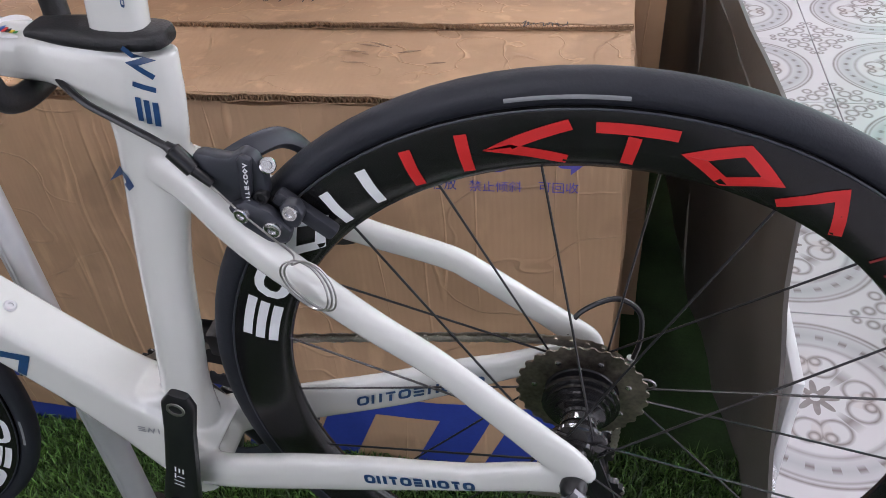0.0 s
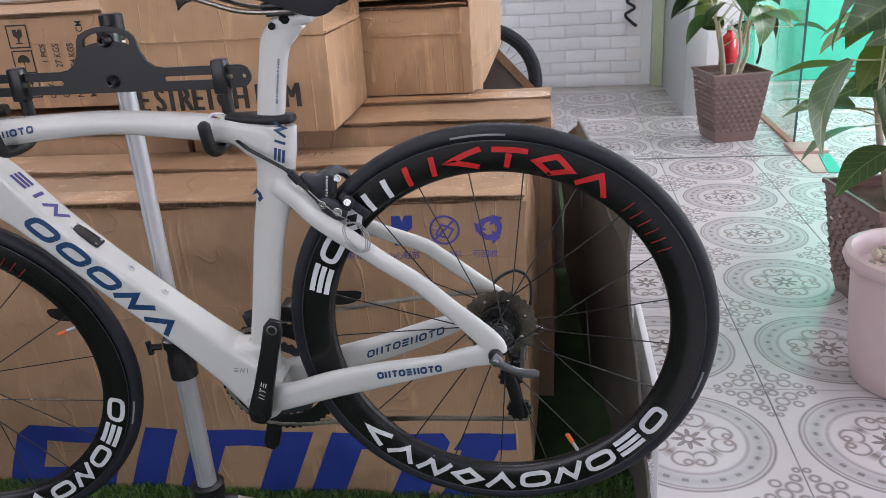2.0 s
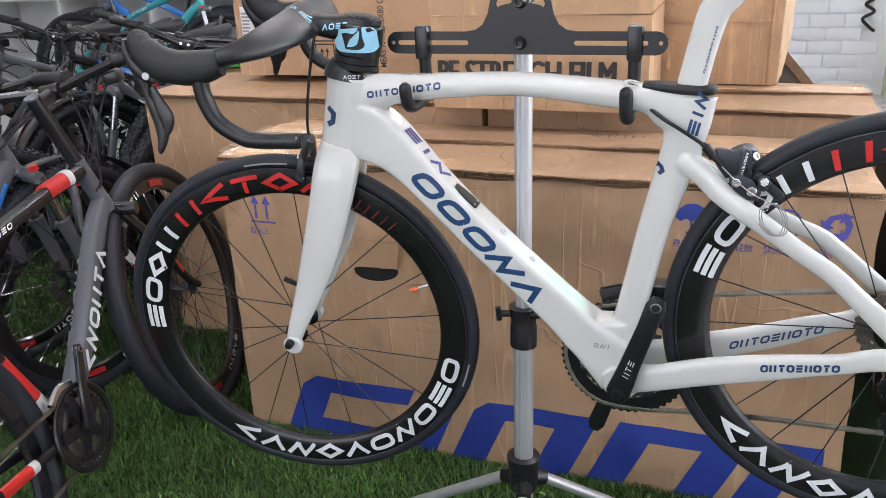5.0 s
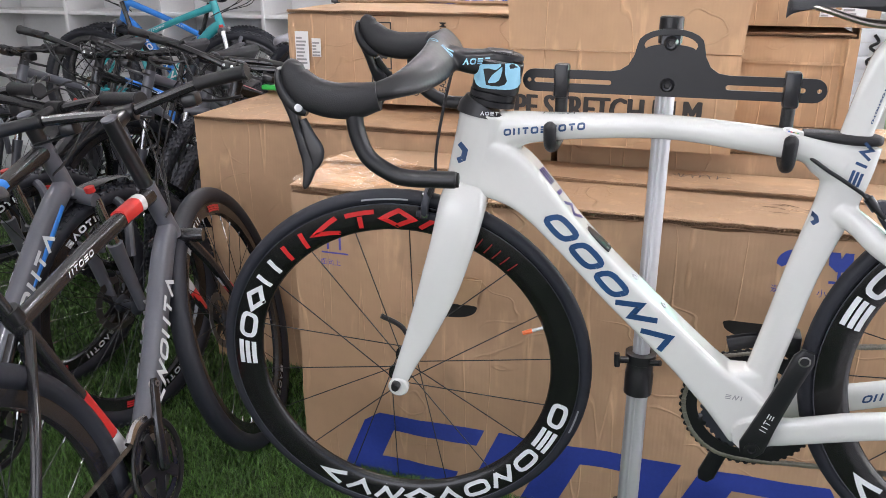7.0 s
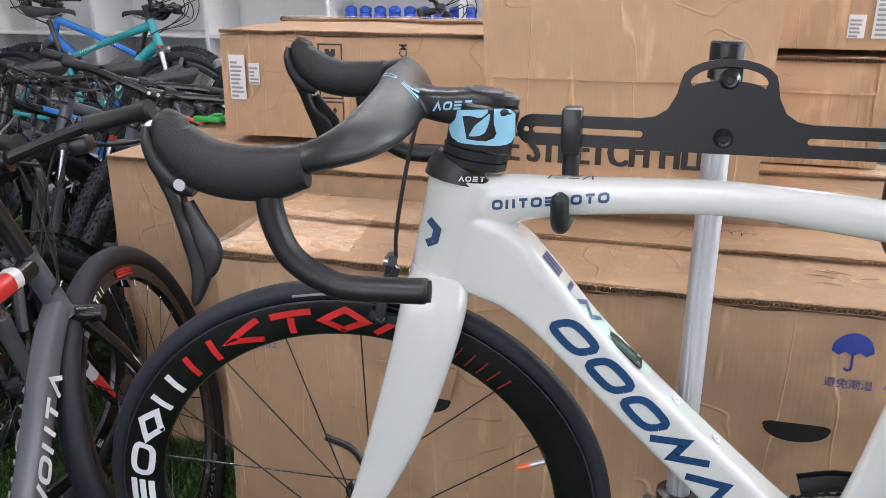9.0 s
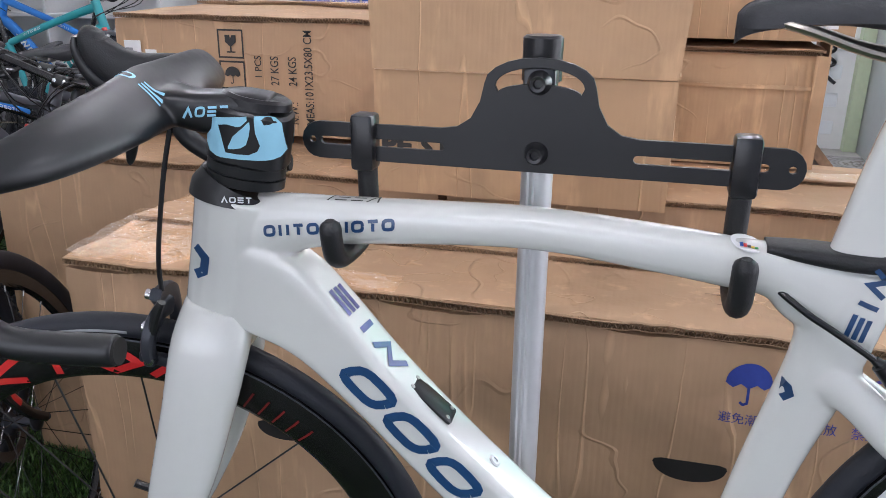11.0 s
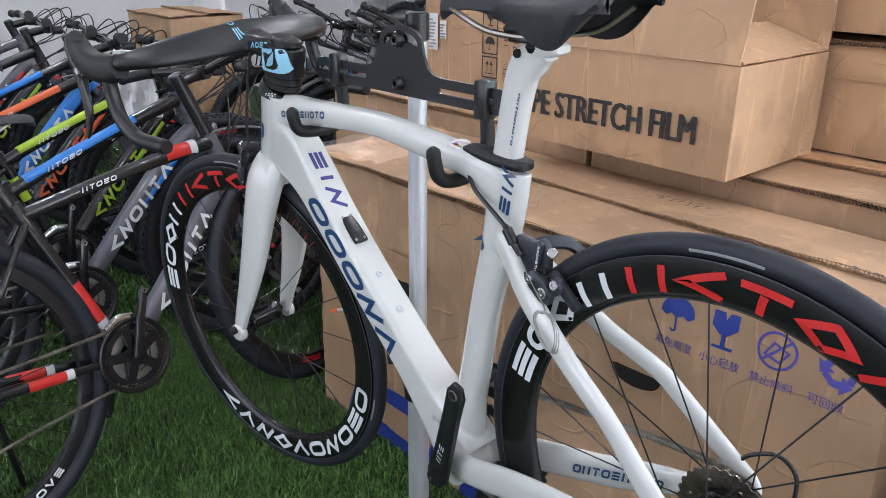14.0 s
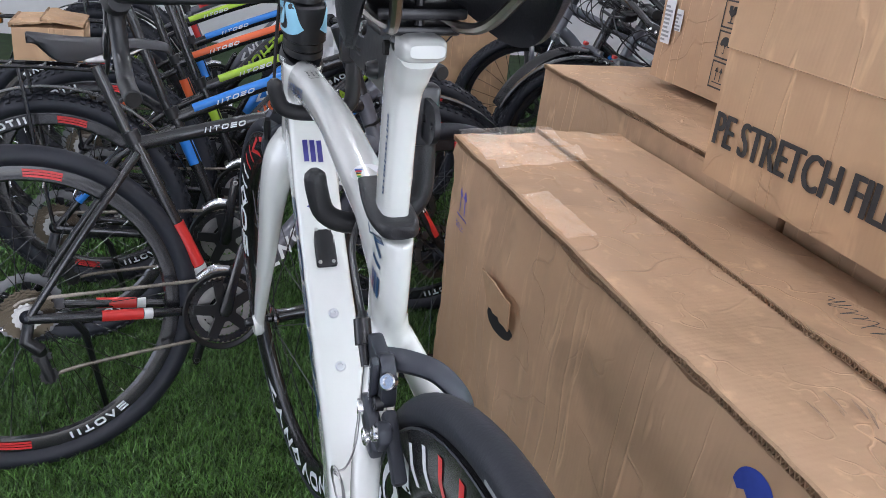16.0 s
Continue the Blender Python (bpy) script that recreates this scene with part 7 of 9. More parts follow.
lathe(bm, [(0.019, 0.0), (0.026, 0.003), (0.028, 0.03), (0.026, 0.05), (0.03, 0.052), (0.031, 0.075), (0.019, 0.078)], axis_frame((PX, PY, 0.235), (0, 0, 1)), 20)
legs = []
for k in range(3):
    a = radians(-78 + 120 * k)
    e = Vector((math.cos(a), math.sin(a), 0))
    hubp = Vector((PX, PY, 0.245)) + e * 0.045
    sweep(bm, [Vector((PX, PY, 0.255)) + e * 0.015, hubp], [(0.018, 0.02), (0.014, 0.016)], 10, up=(0, 0, 1))
    legs.append((hubp, Vector((PX, PY, 0.016)) + e * 0.36))
part("leg_bracket", bm, PLASTIC, stand, "black three-way leg bracket")
for a, b in legs:
    bm = bmesh.new()
    sweep(bm, [a, b], 0.011, 12)
    leg = part("leg", bm, ALLOY, stand, "silver tubular leg")
    bm = bmesh.new()
    d = (b - a).normalized()
    sweep(bm, [b - d * 0.03, b + d * 0.01], 0.0135, 12)
    part("foot", bm, PLASTIC, leg)
# plate
PLATE_Y = 0.03


def outline_plate():
    cx, cz = PX + 0.003, 1.077
    pts = []
    w, h = 0.216, 0.0165
    for k in range(9):
        a = math.pi / 2 + math.pi * k / 8
        pts.append((cx - w + h + h * math.cos(a), cz + h * math.sin(a)))
    for k in range(9):
        a = -math.pi / 2 + math.pi * k / 8
        pts.append((cx + w - h + h * math.cos(a), cz + h * math.sin(a)))
    # shoulder up to the arched head and down again
    right_side = [(0.085, 0.0165), (0.07, 0.019), (0.058, 0.027), (0.05, 0.042), (0.0465, 0.058)]
    arc = [(0.0465 * math.cos(a), 0.058 + 0.022 * math.sin(a)) for a in [math.pi * k / 10 for k in range(1, 10)]]
    left_side = [(-x, z) for x, z in reversed(right_side)]
    pts += [(cx + x, cz + z) for x, z in right_side + arc + left_side]
    return pts, cx, cz


pts, pcx, pcz = outline_plate()
cu = bpy.data.curves.new("plate", "CURVE")
cu.dimensions, cu.fill_mode, cu.extrude, cu.bevel_depth = "2D", "BOTH", 0.002, 0.0004
holes = []
for a, b in ((-0.195, -0.085), (0.085, 0.185)):
    holes.append([(pcx + a + 0.004 * math.cos(w), pcz + 0.004 * math.sin(w)) for w in [math.pi / 2 + math.pi * k / 6 for k in range(7)]] + [(pcx + b + 0.004 * math.cos(w), pcz + 0.004 * math.sin(w)) for w in [-math.pi / 2 + math.pi * k / 6 for k in range(7)]])
for sx in (-0.206, 0.206):
    holes.append([(pcx + sx + 0.0036 * math.cos(w), pcz + 0.0036 * math.sin(w)) for w in [2 * math.pi * k / 12 for k in range(12)]])
arc_o = [(pcx + 0.038 * math.cos(w), pcz + 0.056 + 0.0165 * math.sin(w)) for w in [math.pi * k / 14 for k in range(15)]]
arc_i = [(pcx + 0.035 * math.cos(w), pcz + 0.05 + 0.008 * math.sin(w)) for w in [math.pi * (1 - k / 14) for k in range(15)]]
holes.append(arc_o + arc_i)
for loop in [pts] + holes:
    sp = cu.splines.new("POLY")
    sp.points.add(len(loop) - 1)
    for q, (x, z) in zip(sp.points, loop):
        q.co = (x, z, 0, 1)
    sp.use_cyclic_u = True
tmp = new("plate", cu)
bm = bmesh.new()
bm.from_mesh(bpy.data.meshes.new_from_object(tmp.evaluated_get(bpy.context.evaluated_depsgraph_get())))
bpy.data.objects.remove(tmp)
bm.transform(Matrix.Translation((0, PLATE_Y, 0)) @ Matrix.Rotation(radians(90), 4, "X"))
part("hanging_plate", bm, CARBON, stand, "flat black steel plate with slots")
for bz in (1.077, 1.137):
    bm = bmesh.new()
    lathe(bm, [(0.0, 0.006), (0.0035, 0.006), (0.004, 0.0115), (0.0065, 0.012), (0.0085, 0.008), (0.0095, 0.003), (0.0105, 0.0)], axis_frame((PX + 0.003, PLATE_Y - 0.002, bz), (0, -1, 0)), 20)
    part("plate_bolt", bm, PLASTIC, stand, "black socket bolt")
bm = bmesh.new()
block(bm, (PX - 0.012, PLATE_Y + 0.002, 1.06), (PX + 0.016, PY - 0.008, 1.15), 0.003)
part("plate_bracket", bm, PLASTIC, stand)
for hx, zt in ((-0.318, 1.035), (0.008, 1.035)):
    bm = bmesh.new()
    block(bm, (hx - 0.011, PLATE_Y - 0.012, 1.052), (hx + 0.011, PLATE_Y + 0.012, 1.103), 0.004)
    clip = part("hook_slider", bm, PLASTIC, stand, "black sliding clip")
    P = [(hx, PLATE_Y + 0.004, 1.055), (hx, PLATE_Y + 0.006, 1.02), (hx, PLATE_Y + 0.002, 1.0), (hx, PLATE_Y - 0.016, 0.99 if hx < -0.1 else 0.984), (hx, -0.026, 0.988 if hx < -0.1 else 0.98), (hx, -0.048, 0.994 if hx < -0.1 else 0.989), (hx, -0.056, 1.01), (hx, -0.059, zt - 0.006)]
    PP = smooth_path(P, 5)
    bm = sweep(bmesh.new(), PP, [0.0095] * (len(PP) - 2) + [0.0085, 0.004], 14, up=(1, 0, 0))
    part("hook", bm, GRIP, clip, "black rubber coated hook")

# ---- parked bicycles ----
def paint(name, rgb, rough=0.35):
    return mat(name, rgb, rough, coat=0.4, vary=0.06, scale=20)


BLACK_PAINT = paint("satin_black_paint", (0.014, 0.014, 0.016), 0.25)
SMOKE_PAINT = paint("smoke_grey_paint", (0.1, 0.103, 0.12), 0.3)
BLUE_PAINT = paint("bright_blue_paint", (0.02, 0.2, 0.62))
TEAL_PAINT = paint("teal_paint", (0.02, 0.33, 0.36))
LIME_PAINT = paint("lime_paint", (0.36, 0.55, 0.03))
ORANGE_PAINT = paint("orange_paint", (0.7, 0.12, 0.03))
RED_PAINT = paint("red_paint", (0.6, 0.03, 0.025))
WHITE_PAINT = paint("white_paint", (0.7, 0.7, 0.7))
GREY_CLOTH = mat("grey_saddle_cloth", (0.2, 0.2, 0.22), 0.85, vary=0.15, scale=40, bump=0.3, bscale=500)
COPPER = mat("copper_sprocket", (0.11, 0.09, 0.065), 0.45, metal=1.0, vary=0.2, scale=60)
REFLECTOR = mat("amber_reflector", (0.8, 0.3, 0.02), 0.2, coat=0.5)


def spoke_set(bm, c, r_hub, r_rim, n, half, seed=0):
    for i in range(n):
        side = -1 if i % 2 else 1
        a = 2 * math.pi * i / n
        b = a + (0.8 if (i // 2) % 2 else -0.8)
        sweep(bm, [Vector((c[0] + r_hub * math.cos(b), side * half, c[2] + r_hub * math.sin(b))), Vector((c[0] + r_rim * math.cos(a), 0, c[2] + r_rim * math.sin(a)))], 0.0011, 4, up=(0.1, 1, 0.1))
    return bm


def mtb_wheel(r_ob, nm, c, R, tw, steer, knobs, rim_material, stripe, disc=True, cass=False, near=False):
    w = root(nm, c)
    w.parent = r_ob
    w.matrix_basis = Matrix.Translation(steer @ Vector(c)) if steer is not None else Matrix.Translation(c)

    def add(name, bm, material, lab="", parent=None, sharp=35):
        if steer is not None:
            bm.transform(steer)
        return part(name, bm, material, parent or w, lab, sharp)
    ya = axis_frame(c, (0, -1, 0))
    bm = bmesh.new()
    lathe(bm, [(R - tw + tw * math.cos(2 * math.pi * k / 14), tw * math.sin(2 * math.pi * k / 14)) for k in range(14)], ya, 64, closed=True)
    add("tyre", bm, RUBBER, "black treaded tyre", sharp=60)
    if knobs:
        bm = bmesh.new()
        N = 84
        for k in range(N):
            a = 2 * math.pi * k / N
            for off, lat in ((0, -0.55), (0.5, 0.0), (0, 0.55), (0.5, -0.95), (0.5, 0.95)):
                aa = a + off * 2 * math.pi / N
                phi = lat
                rr = R - tw + tw * math.cos(phi)
                yy = tw * math.sin(phi)
                p = Vector((c[0] + rr * math.cos(aa), yy, c[2] + rr * math.sin(aa)))
                nrm = Vector((math.cos(aa) * math.cos(phi), math.sin(phi), math.sin(aa) * math.cos(phi)))
                m = axis_frame(p, nrm, (-math.sin(aa), 0, math.cos(aa)))
                q = [m @ Vector((x, y, z)) for z, k2 in ((-0.001, 1.0), (0.0035, 0.8)) for x, y in ((-0.006 * k2, -0.004 * k2), (0.006 * k2, -0.004 * k2), (0.006 * k2, 0.004 * k2), (-0.006 * k2, 0.004 * k2))]
                v = [bm.verts.new(t) for t in q]
                bm.faces.new(v[4:])
                for i in range(4):
                    bm.faces.new((v[i], v[(i + 1) % 4], v[4 + (i + 1) % 4], v[4 + i]))
        add("tread", bm, RUBBER)
    bm = bmesh.new()
    ri = R - 2 * tw
    lathe(bm, [(ri + 0.006, 0.012), (ri, 0.013), (ri - 0.026, 0.0095), (ri - 0.031, 0), (ri - 0.026, -0.0095), (ri, -0.013), (ri + 0.006, -0.012)], ya, 64, closed=True)
    rim = add("rim", bm, rim_material, "black alloy rim")
    if stripe:
        for s in (-1, 1):
            for st, sp, kinds, material in stripe:
                r0 = ri - 0.02
                marks(None, kinds, lambda u, v: Vector((c[0] + (r0 + v) * math.cos(radians(st) + u / r0), s * 0.0142, c[2] + (r0 + v) * math.sin(radians(st) + u / r0))), radians(sp) * r0, 0.017, 0.1, 0.3, 0.012, 0.22, lambda q: add("decal", q, material, parent=rim))
    tagged(add("spoke", spoke_set(bmesh.new(), c, 0.025, ri - 0.029, 28, 0.028), BLACK_PAINT), "thin black wheel spokes", kind="stuff")
    bm = bmesh.new()
    for i in range(28):
        a = 2 * math.pi * i / 28
        e = Vector((math.cos(a), 0, math.sin(a)))
        sweep(bm, [Vector(c) + e * (ri - 0.044), Vector(c) + e * (ri - 0.03)], 0.0021, 5, up=(0.1, 1, 0.1))
    tagged(add("spoke_nipple", bm, CHROME), "bright spoke nipples", kind="stuff")
    bm = lathe(bmesh.new(), [(0, -0.06), (0.007, -0.06), (0.008, -0.045), (0.026, -0.032), (0.026, -0.027), (0.013, -0.02), (0.013, 0.02), (0.026, 0.027), (0.026, 0.032), (0.008, 0.045), (0.007, 0.06), (0, 0.06)], ya, 18)
    add("hub", bm, GREY_ALLOY)
    if disc:
        bm = toothed(bmesh.new(), Vector(c), 0.044, 0.078, 24, 0.002, 0.058, 0.003)
        add("brake_disc", bm, DISC, "perforated steel brake disc")
        add("disc_carrier", toothed(bmesh.new(), Vector(c), 0.044, 0.03, 6, 0.0022, 0.016, 0.03), PLASTIC)
    if cass:
        for k, r in enumerate((0.056, 0.05, 0.044, 0.039, 0.034, 0.029, 0.025)):
            add("sprocket", toothed(bmesh.new(), Vector(c), -0.024 - 0.004 * k, r, int(r * 500), 0.0025, r - 0.008, 0.003), COPPER if k < 5 else STEEL)
    return w


def parked_bike(place, label, main, accent, down, text_mat, steer_deg=0.0, R=0.345, tw=0.026, knobs=True, fender=False, band=None, drop=0.0, saddle_z=0.985, disc=True, kick=True, rigid=True, near=False, flat_bar=True, wheel_marks=None, saddle=True, rack=False, saddle_cover=False, stack=0.05, reach=1.0, group="parked bicycles"):
    """A flat-bar bicycle heading along +x, its rear hub over the origin; place moves it where it stands."""
    b = root("bicycle")
    tagged(b, label, "bicycle", group)
    rh, fh, bbp = (0, 0, R), (reach, 0, R), (0.43, 0, R - 0.05)
    rake = reach - 1.0
    hb, ht = Vector((0.885, 0, 0.70)), Vector((0.835, 0, 0.845))
    ax = (ht - hb).normalized()
    steer = Matrix.Translation(hb) @ Matrix.Rotation(radians(steer_deg), 4, ax) @ Matrix.Translation(-hb)
    seat_top = Vector((0.262 + 0.36 * drop, 0, 0.76 - drop))

    def along_top(x):
        """The height of the top tube at x, from the seat cluster up to the head."""
        w = (x - seat_top.x) / (0.848 - seat_top.x)
        return (seat_top.z - 0.012) * (1 - w) + 0.822 * w + 0.02 * w * (1 - w)


    def add(name, bm, material, lab="", parent=None, sharp=35):
        return part(name, bm, material, parent or b, lab, sharp)
    mtb_wheel(b, "rear_wheel", rh, R, tw, None, knobs, BLACK_PAINT, wheel_marks, disc, True, near)
    mtb_wheel(b, "front_wheel", fh, R, tw, steer, knobs, BLACK_PAINT, wheel_marks, disc, False, near)
    bb = Vector(bbp)
    # frame
    add("top_tube", loft(bmesh.new(), [(seat_top.x + 0.005, 0, seat_top.z - 0.015, 0.017, 0.015), (0.5, 0, along_top(0.5), 0.017, 0.016), (0.70, 0, along_top(0.7), 0.019, 0.018), (0.848, 0, 0.822, 0.022, 0.02)], 14, 2.6), main)
    dt = add("down_tube", loft(bmesh.new(), [(0.875, 0, 0.725, 0.026, 0.021), (0.79, 0, 0.66, 0.028, 0.023), (0.62, 0, 0.49, 0.027, 0.023), (0.44, 0, R - 0.045, 0.024, 0.024)], 16, 2.8), down)
    add("seat_tube", loft(bmesh.new(), [(bb.x, 0, bb.z, 0.017, 0.017), (0.38, 0, 0.45, 0.0165, 0.0165), (0.325, 0, 0.595, 0.0165, 0.0165), (seat_top.x, 0, seat_top.z, 0.0165, 0.0165)], 14), main)
    add("head_tube", sweep(bmesh.new(), [hb, hb + ax * 0.01, ht - ax * 0.01, ht], [0.024, 0.022, 0.022, 0.024], 18), down)
    for s in (-1, 1):
        add("seat_stay", loft(bmesh.new(), [(seat_top.x + 0.005, s * 0.015, seat_top.z - 0.035, 0.009, 0.009), (0.15 + 0.08 * drop, s * 0.045, 0.58 - 0.45 * drop, 0.009, 0.009), (0.005, s * 0.062, R + 0.005, 0.009, 0.007)], 10), main)
        add("chain_stay", loft(bmesh.new(), [(bb.x - 0.01, s * 0.025, bb.z, 0.012, 0.01), (0.25, s * 0.05, R - 0.03, 0.0115, 0.009), (0.0, s * 0.064, R, 0.012, 0.007)], 10), main)
    # coloured bands
    if band:
        for nm, pts, cols in (("top", [(0.72, 0, 0.809), (0.79, 0, 0.815), (0.81, 0, 0.8165)], (RED_PAINT, WHITE_PAINT)), ("seat", [(0.395, 0, 0.41), (0.355, 0, 0.515), (0.34, 0, 0.555)], (WHITE_PAINT, RED_PAINT))):
            k0 = pts[0]
            if nm == "top":
                add("colour_band", sweep(bmesh.new(), [(0.68, 0, 0.8083), (0.758, 0, 0.8147)], [(0.0198, 0.0192), (0.0208, 0.02)], 14, power=2.6), RED_PAINT, "red painted band")
                add("colour_band", sweep(bmesh.new(), [(0.759, 0, 0.8148), (0.782, 0, 0.8167)], [(0.0208, 0.02), (0.0212, 0.0203)], 14, power=2.6), WHITE_PAINT, "white painted band")
            else:
                add("colour_band", sweep(bmesh.new(), [(0.402, 0, 0.395), (0.385, 0, 0.44)], 0.0185, 14), WHITE_PAINT, "white painted band")
                add("colour_band", sweep(bmesh.new(), [(0.3845, 0, 0.4415), (0.342, 0, 0.552)], 0.0182, 14), RED_PAINT, "red painted band")
        for s in (-1, 1):
            add("colour_band", sweep(bmesh.new(), [(0.15, s * 0.0585, R - 0.018), (0.24, s * 0.0515, R - 0.0285)], [(0.0135, 0.0095), (0.0135, 0.0105)], 10), RED_PAINT, "red painted band")
            add("colour_band", sweep(bmesh.new(), [(0.242, s * 0.0512, R - 0.0287), (0.262, s * 0.0495, R - 0.031)], [(0.0135, 0.0105), (0.0135, 0.0105)], 10), WHITE_PAINT, "white painted band")
    elif accent is not None:
        add("colour_band", sweep(bmesh.new(), [(0.36, 0, along_top(0.36) + 0.004), (0.5, 0, along_top(0.5) + 0.0045), (0.69, 0, along_top(0.69) + 0.004)], [(0.0135, 0.0168), (0.0145, 0.0172), (0.0155, 0.0185)], 14, power=2.6), accent, "bright painted flash")
        add("colour_band", sweep(bmesh.new(), [(0.36, 0, 0.503), (0.332, 0, 0.577)], 0.0175, 14), accent)
        for s in (-1, 1):
            add("colour_band", sweep(bmesh.new(), [(0.06, s * 0.0555, R + 0.005 + (0.23 - 0.45 * drop) * 0.06 / (0.15 + 0.08 * drop)), (0.14, s * 0.0468, R + 0.005 + (0.23 - 0.45 * drop) * 0.137 / (0.15 + 0.08 * drop))], 0.0108, 8), accent)
    if accent is not None:
        bm = sweep(bmesh.new(), [(0.82, 0, 0.69), (0.74, 0, 0.61), (0.66, 0, 0.53)], [(0.0125, 0.0243), (0.016, 0.0246), (0.006, 0.0243)], 14, power=2.8)
        bm.transform(Matrix.Translation((0.008, 0, -0.008)))
        add("colour_band", bm, accent)
    # marks along the down tube, both sides
    for s in (-1, 1):
        d = (Vector((0.79, 0, 0.66)) - Vector((0.51, 0, 0.378))).normalized()
        n = Vector((-d.z, 0, d.x))
        o = Vector((0.545, 0, 0.408)) if s < 0 else Vector((0.768, 0, 0.64))
        sg = 1 if s < 0 else -1
        marks(None, ["hook", "zig", "ring", "arch", "cup", "peak"], lambda u, v: o + d * (u * sg) + n * (v - 0.017) + Vector((0, s * 0.0242, 0)), 0.31, 0.034, 0.2, 0.28, 0.02, 0.18, lambda q: add("decal", q, text_mat, "", dt))
        bm = bmesh.new()
        marks(bm, ["arch", "cup", "ring", "bars", "ring"], lambda u, v: Vector((0.42 + u, s * 0.0185, along_top(0.42 + u) - 0.006 + v)), 0.1, 0.012, 0.2, 0.26, 0.02)
        add("decal", bm, WHITE_DECAL)
    # seat post and saddle
    sp_top = seat_top + (seat_top - bb).normalized() * (saddle_z - 0.05 - seat_top.z)
    add("seat_post", sweep(bmesh.new(), [seat_top - Vector((0, 0, 0.02)), sp_top], 0.0135, 14), BLACK_PAINT if not near else main)
    add("seat_clamp", sweep(bmesh.new(), [seat_top - Vector((-0.004, 0, 0.012)), seat_top + Vector((-0.006, 0, 0.016))], 0.0195, 14), PLASTIC)
    if saddle:
        sm = race_saddle()
        sm.transform(Matrix.Translation((sp_top.x, 0, saddle_z)) @ Matrix.Rotation(math.pi, 4, "Z") @ Matrix.Scale(1.06, 4) @ Matrix.Translation((-0.137, 0, -1.218)))
        add("saddle", sm, SADDLE if not saddle_cover else GREY_CLOTH, "black padded saddle" if not saddle_cover else "grey cloth saddle cover")
        for s in (-1, 1):
            add("saddle_rail", tube([(sp_top.x + 0.11, s * 0.012, saddle_z - 0.02), (sp_top.x + 0.04, s * 0.022, saddle_z - 0.045), (sp_top.x - 0.05, s * 0.022, saddle_z - 0.045), (sp_top.x - 0.1, s * 0.035, saddle_z - 0.02)], 0.0035, 6, 4), STEEL)
        bm = bmesh.new()
        block(bm, (sp_top.x - 0.025, -0.028, saddle_z - 0.056), (sp_top.x + 0.025, 0.028, saddle_z - 0.036), 0.005)
        add("saddle_clamp", bm, STEEL)
    # fork, stem, bar
    fk = root("fork")
    fk.parent = b
    fork_mat = main if rigid else SMOKE_PAINT

    def addf(name, bm, material, lab="", parent=None):
        bm.transform(steer)
        return part(name, bm, material, parent or fk, lab)
    crown = hb - ax * 0.02
    for s in (-1, 1):
        if rigid:
            addf("blade", loft(bmesh.new(), [tuple(crown + Vector((0, s * 0.03, 0))) + (0.016, 0.012), (0.922 + 0.3 * rake, s * 0.048, 0.58, 0.015, 0.011), (0.968 + 0.75 * rake, s * 0.052, 0.43, 0.012, 0.009), (0.998 + rake, s * 0.055, R, 0.010, 0.007)], 12), fork_mat, "slim fork blade")
        else:
            a, e = crown + Vector((0.02, s * 0.055, 0)), Vector((0.995, s * 0.055, R))
            mid = a.lerp(e, 0.42)
            addf("stanchion", sweep(bmesh.new(), [a, mid], 0.0145, 12), CHROME, "bright fork stanchion")
            addf("lower_leg", sweep(bmesh.new(), [mid - (e - a).normalized() * 0.01, a.lerp(e, 0.5), e], [0.021, 0.0185, 0.015], 12), fork_mat, "fork lower leg")
        if rigid and band:
            addf("colour_band", sweep(bmesh.new(), [(0.9405 + 0.48 * rake, s * 0.0495, 0.52), (0.962 + 0.69 * rake, s * 0.0515, 0.45)], [(0.0152, 0.0115), (0.0135, 0.0103)], 12), RED_PAINT, "red painted band")
            addf("colour_band", sweep(bmesh.new(), [(0.93 + 0.38 * rake, s * 0.0485, 0.555), (0.94 + 0.475 * rake, s * 0.0494, 0.522)], [(0.0157, 0.0118), (0.0152, 0.0115)], 12), WHITE_PAINT, "white painted band")
    bm = bmesh.new()
    sweep(bm, [crown + Vector((0.01, -0.068, 0)), crown + Vector((0.004, 0, 0.015)), crown + Vector((0.01, 0.068, 0))], [0.017, 0.021, 0.017], 12, up=(0, 0, 1))
    addf("crown", bm, fork_mat)
    if not rigid:
        for q in (-1, 1):
            addf("fork_cap", sweep(bmesh.new(), [crown + Vector((0.012, q * 0.055, 0.02)), crown + Vector((0.009, q * 0.055, 0.034))], 0.013, 10), RED_PAINT if q < 0 else STEEL)
        bm = sweep(bmesh.new(), smooth_path([(0.99, -0.055, 0.5), (1.005, -0.05, 0.62), (1.005, 0, 0.655), (1.005, 0.05, 0.62), (0.99, 0.055, 0.5)], 4), 0.012, 8, up=(1, 0, 0))
        addf("brace", bm, fork_mat)
    st0 = ht + ax * stack
    st1 = st0 + Vector((0.085, 0, 0.018))
    bm = bmesh.new()
    sweep(bm, [ht, ht + ax * 0.03], 0.019, 16)
    sweep(bm, [ht + ax * 0.03, st0 + ax * 0.02], 0.019, 16)
    sweep(bm, [st0, st1], [(0.017, 0.015), (0.015, 0.017)], 12)
    sweep(bm, [st1 - Vector((0, 0.024, 0)), st1 + Vector((0, 0.024, 0))], 0.021, 14, up=(0, 0, 1))
    addf("stem", bm, PLASTIC, "black handlebar stem")
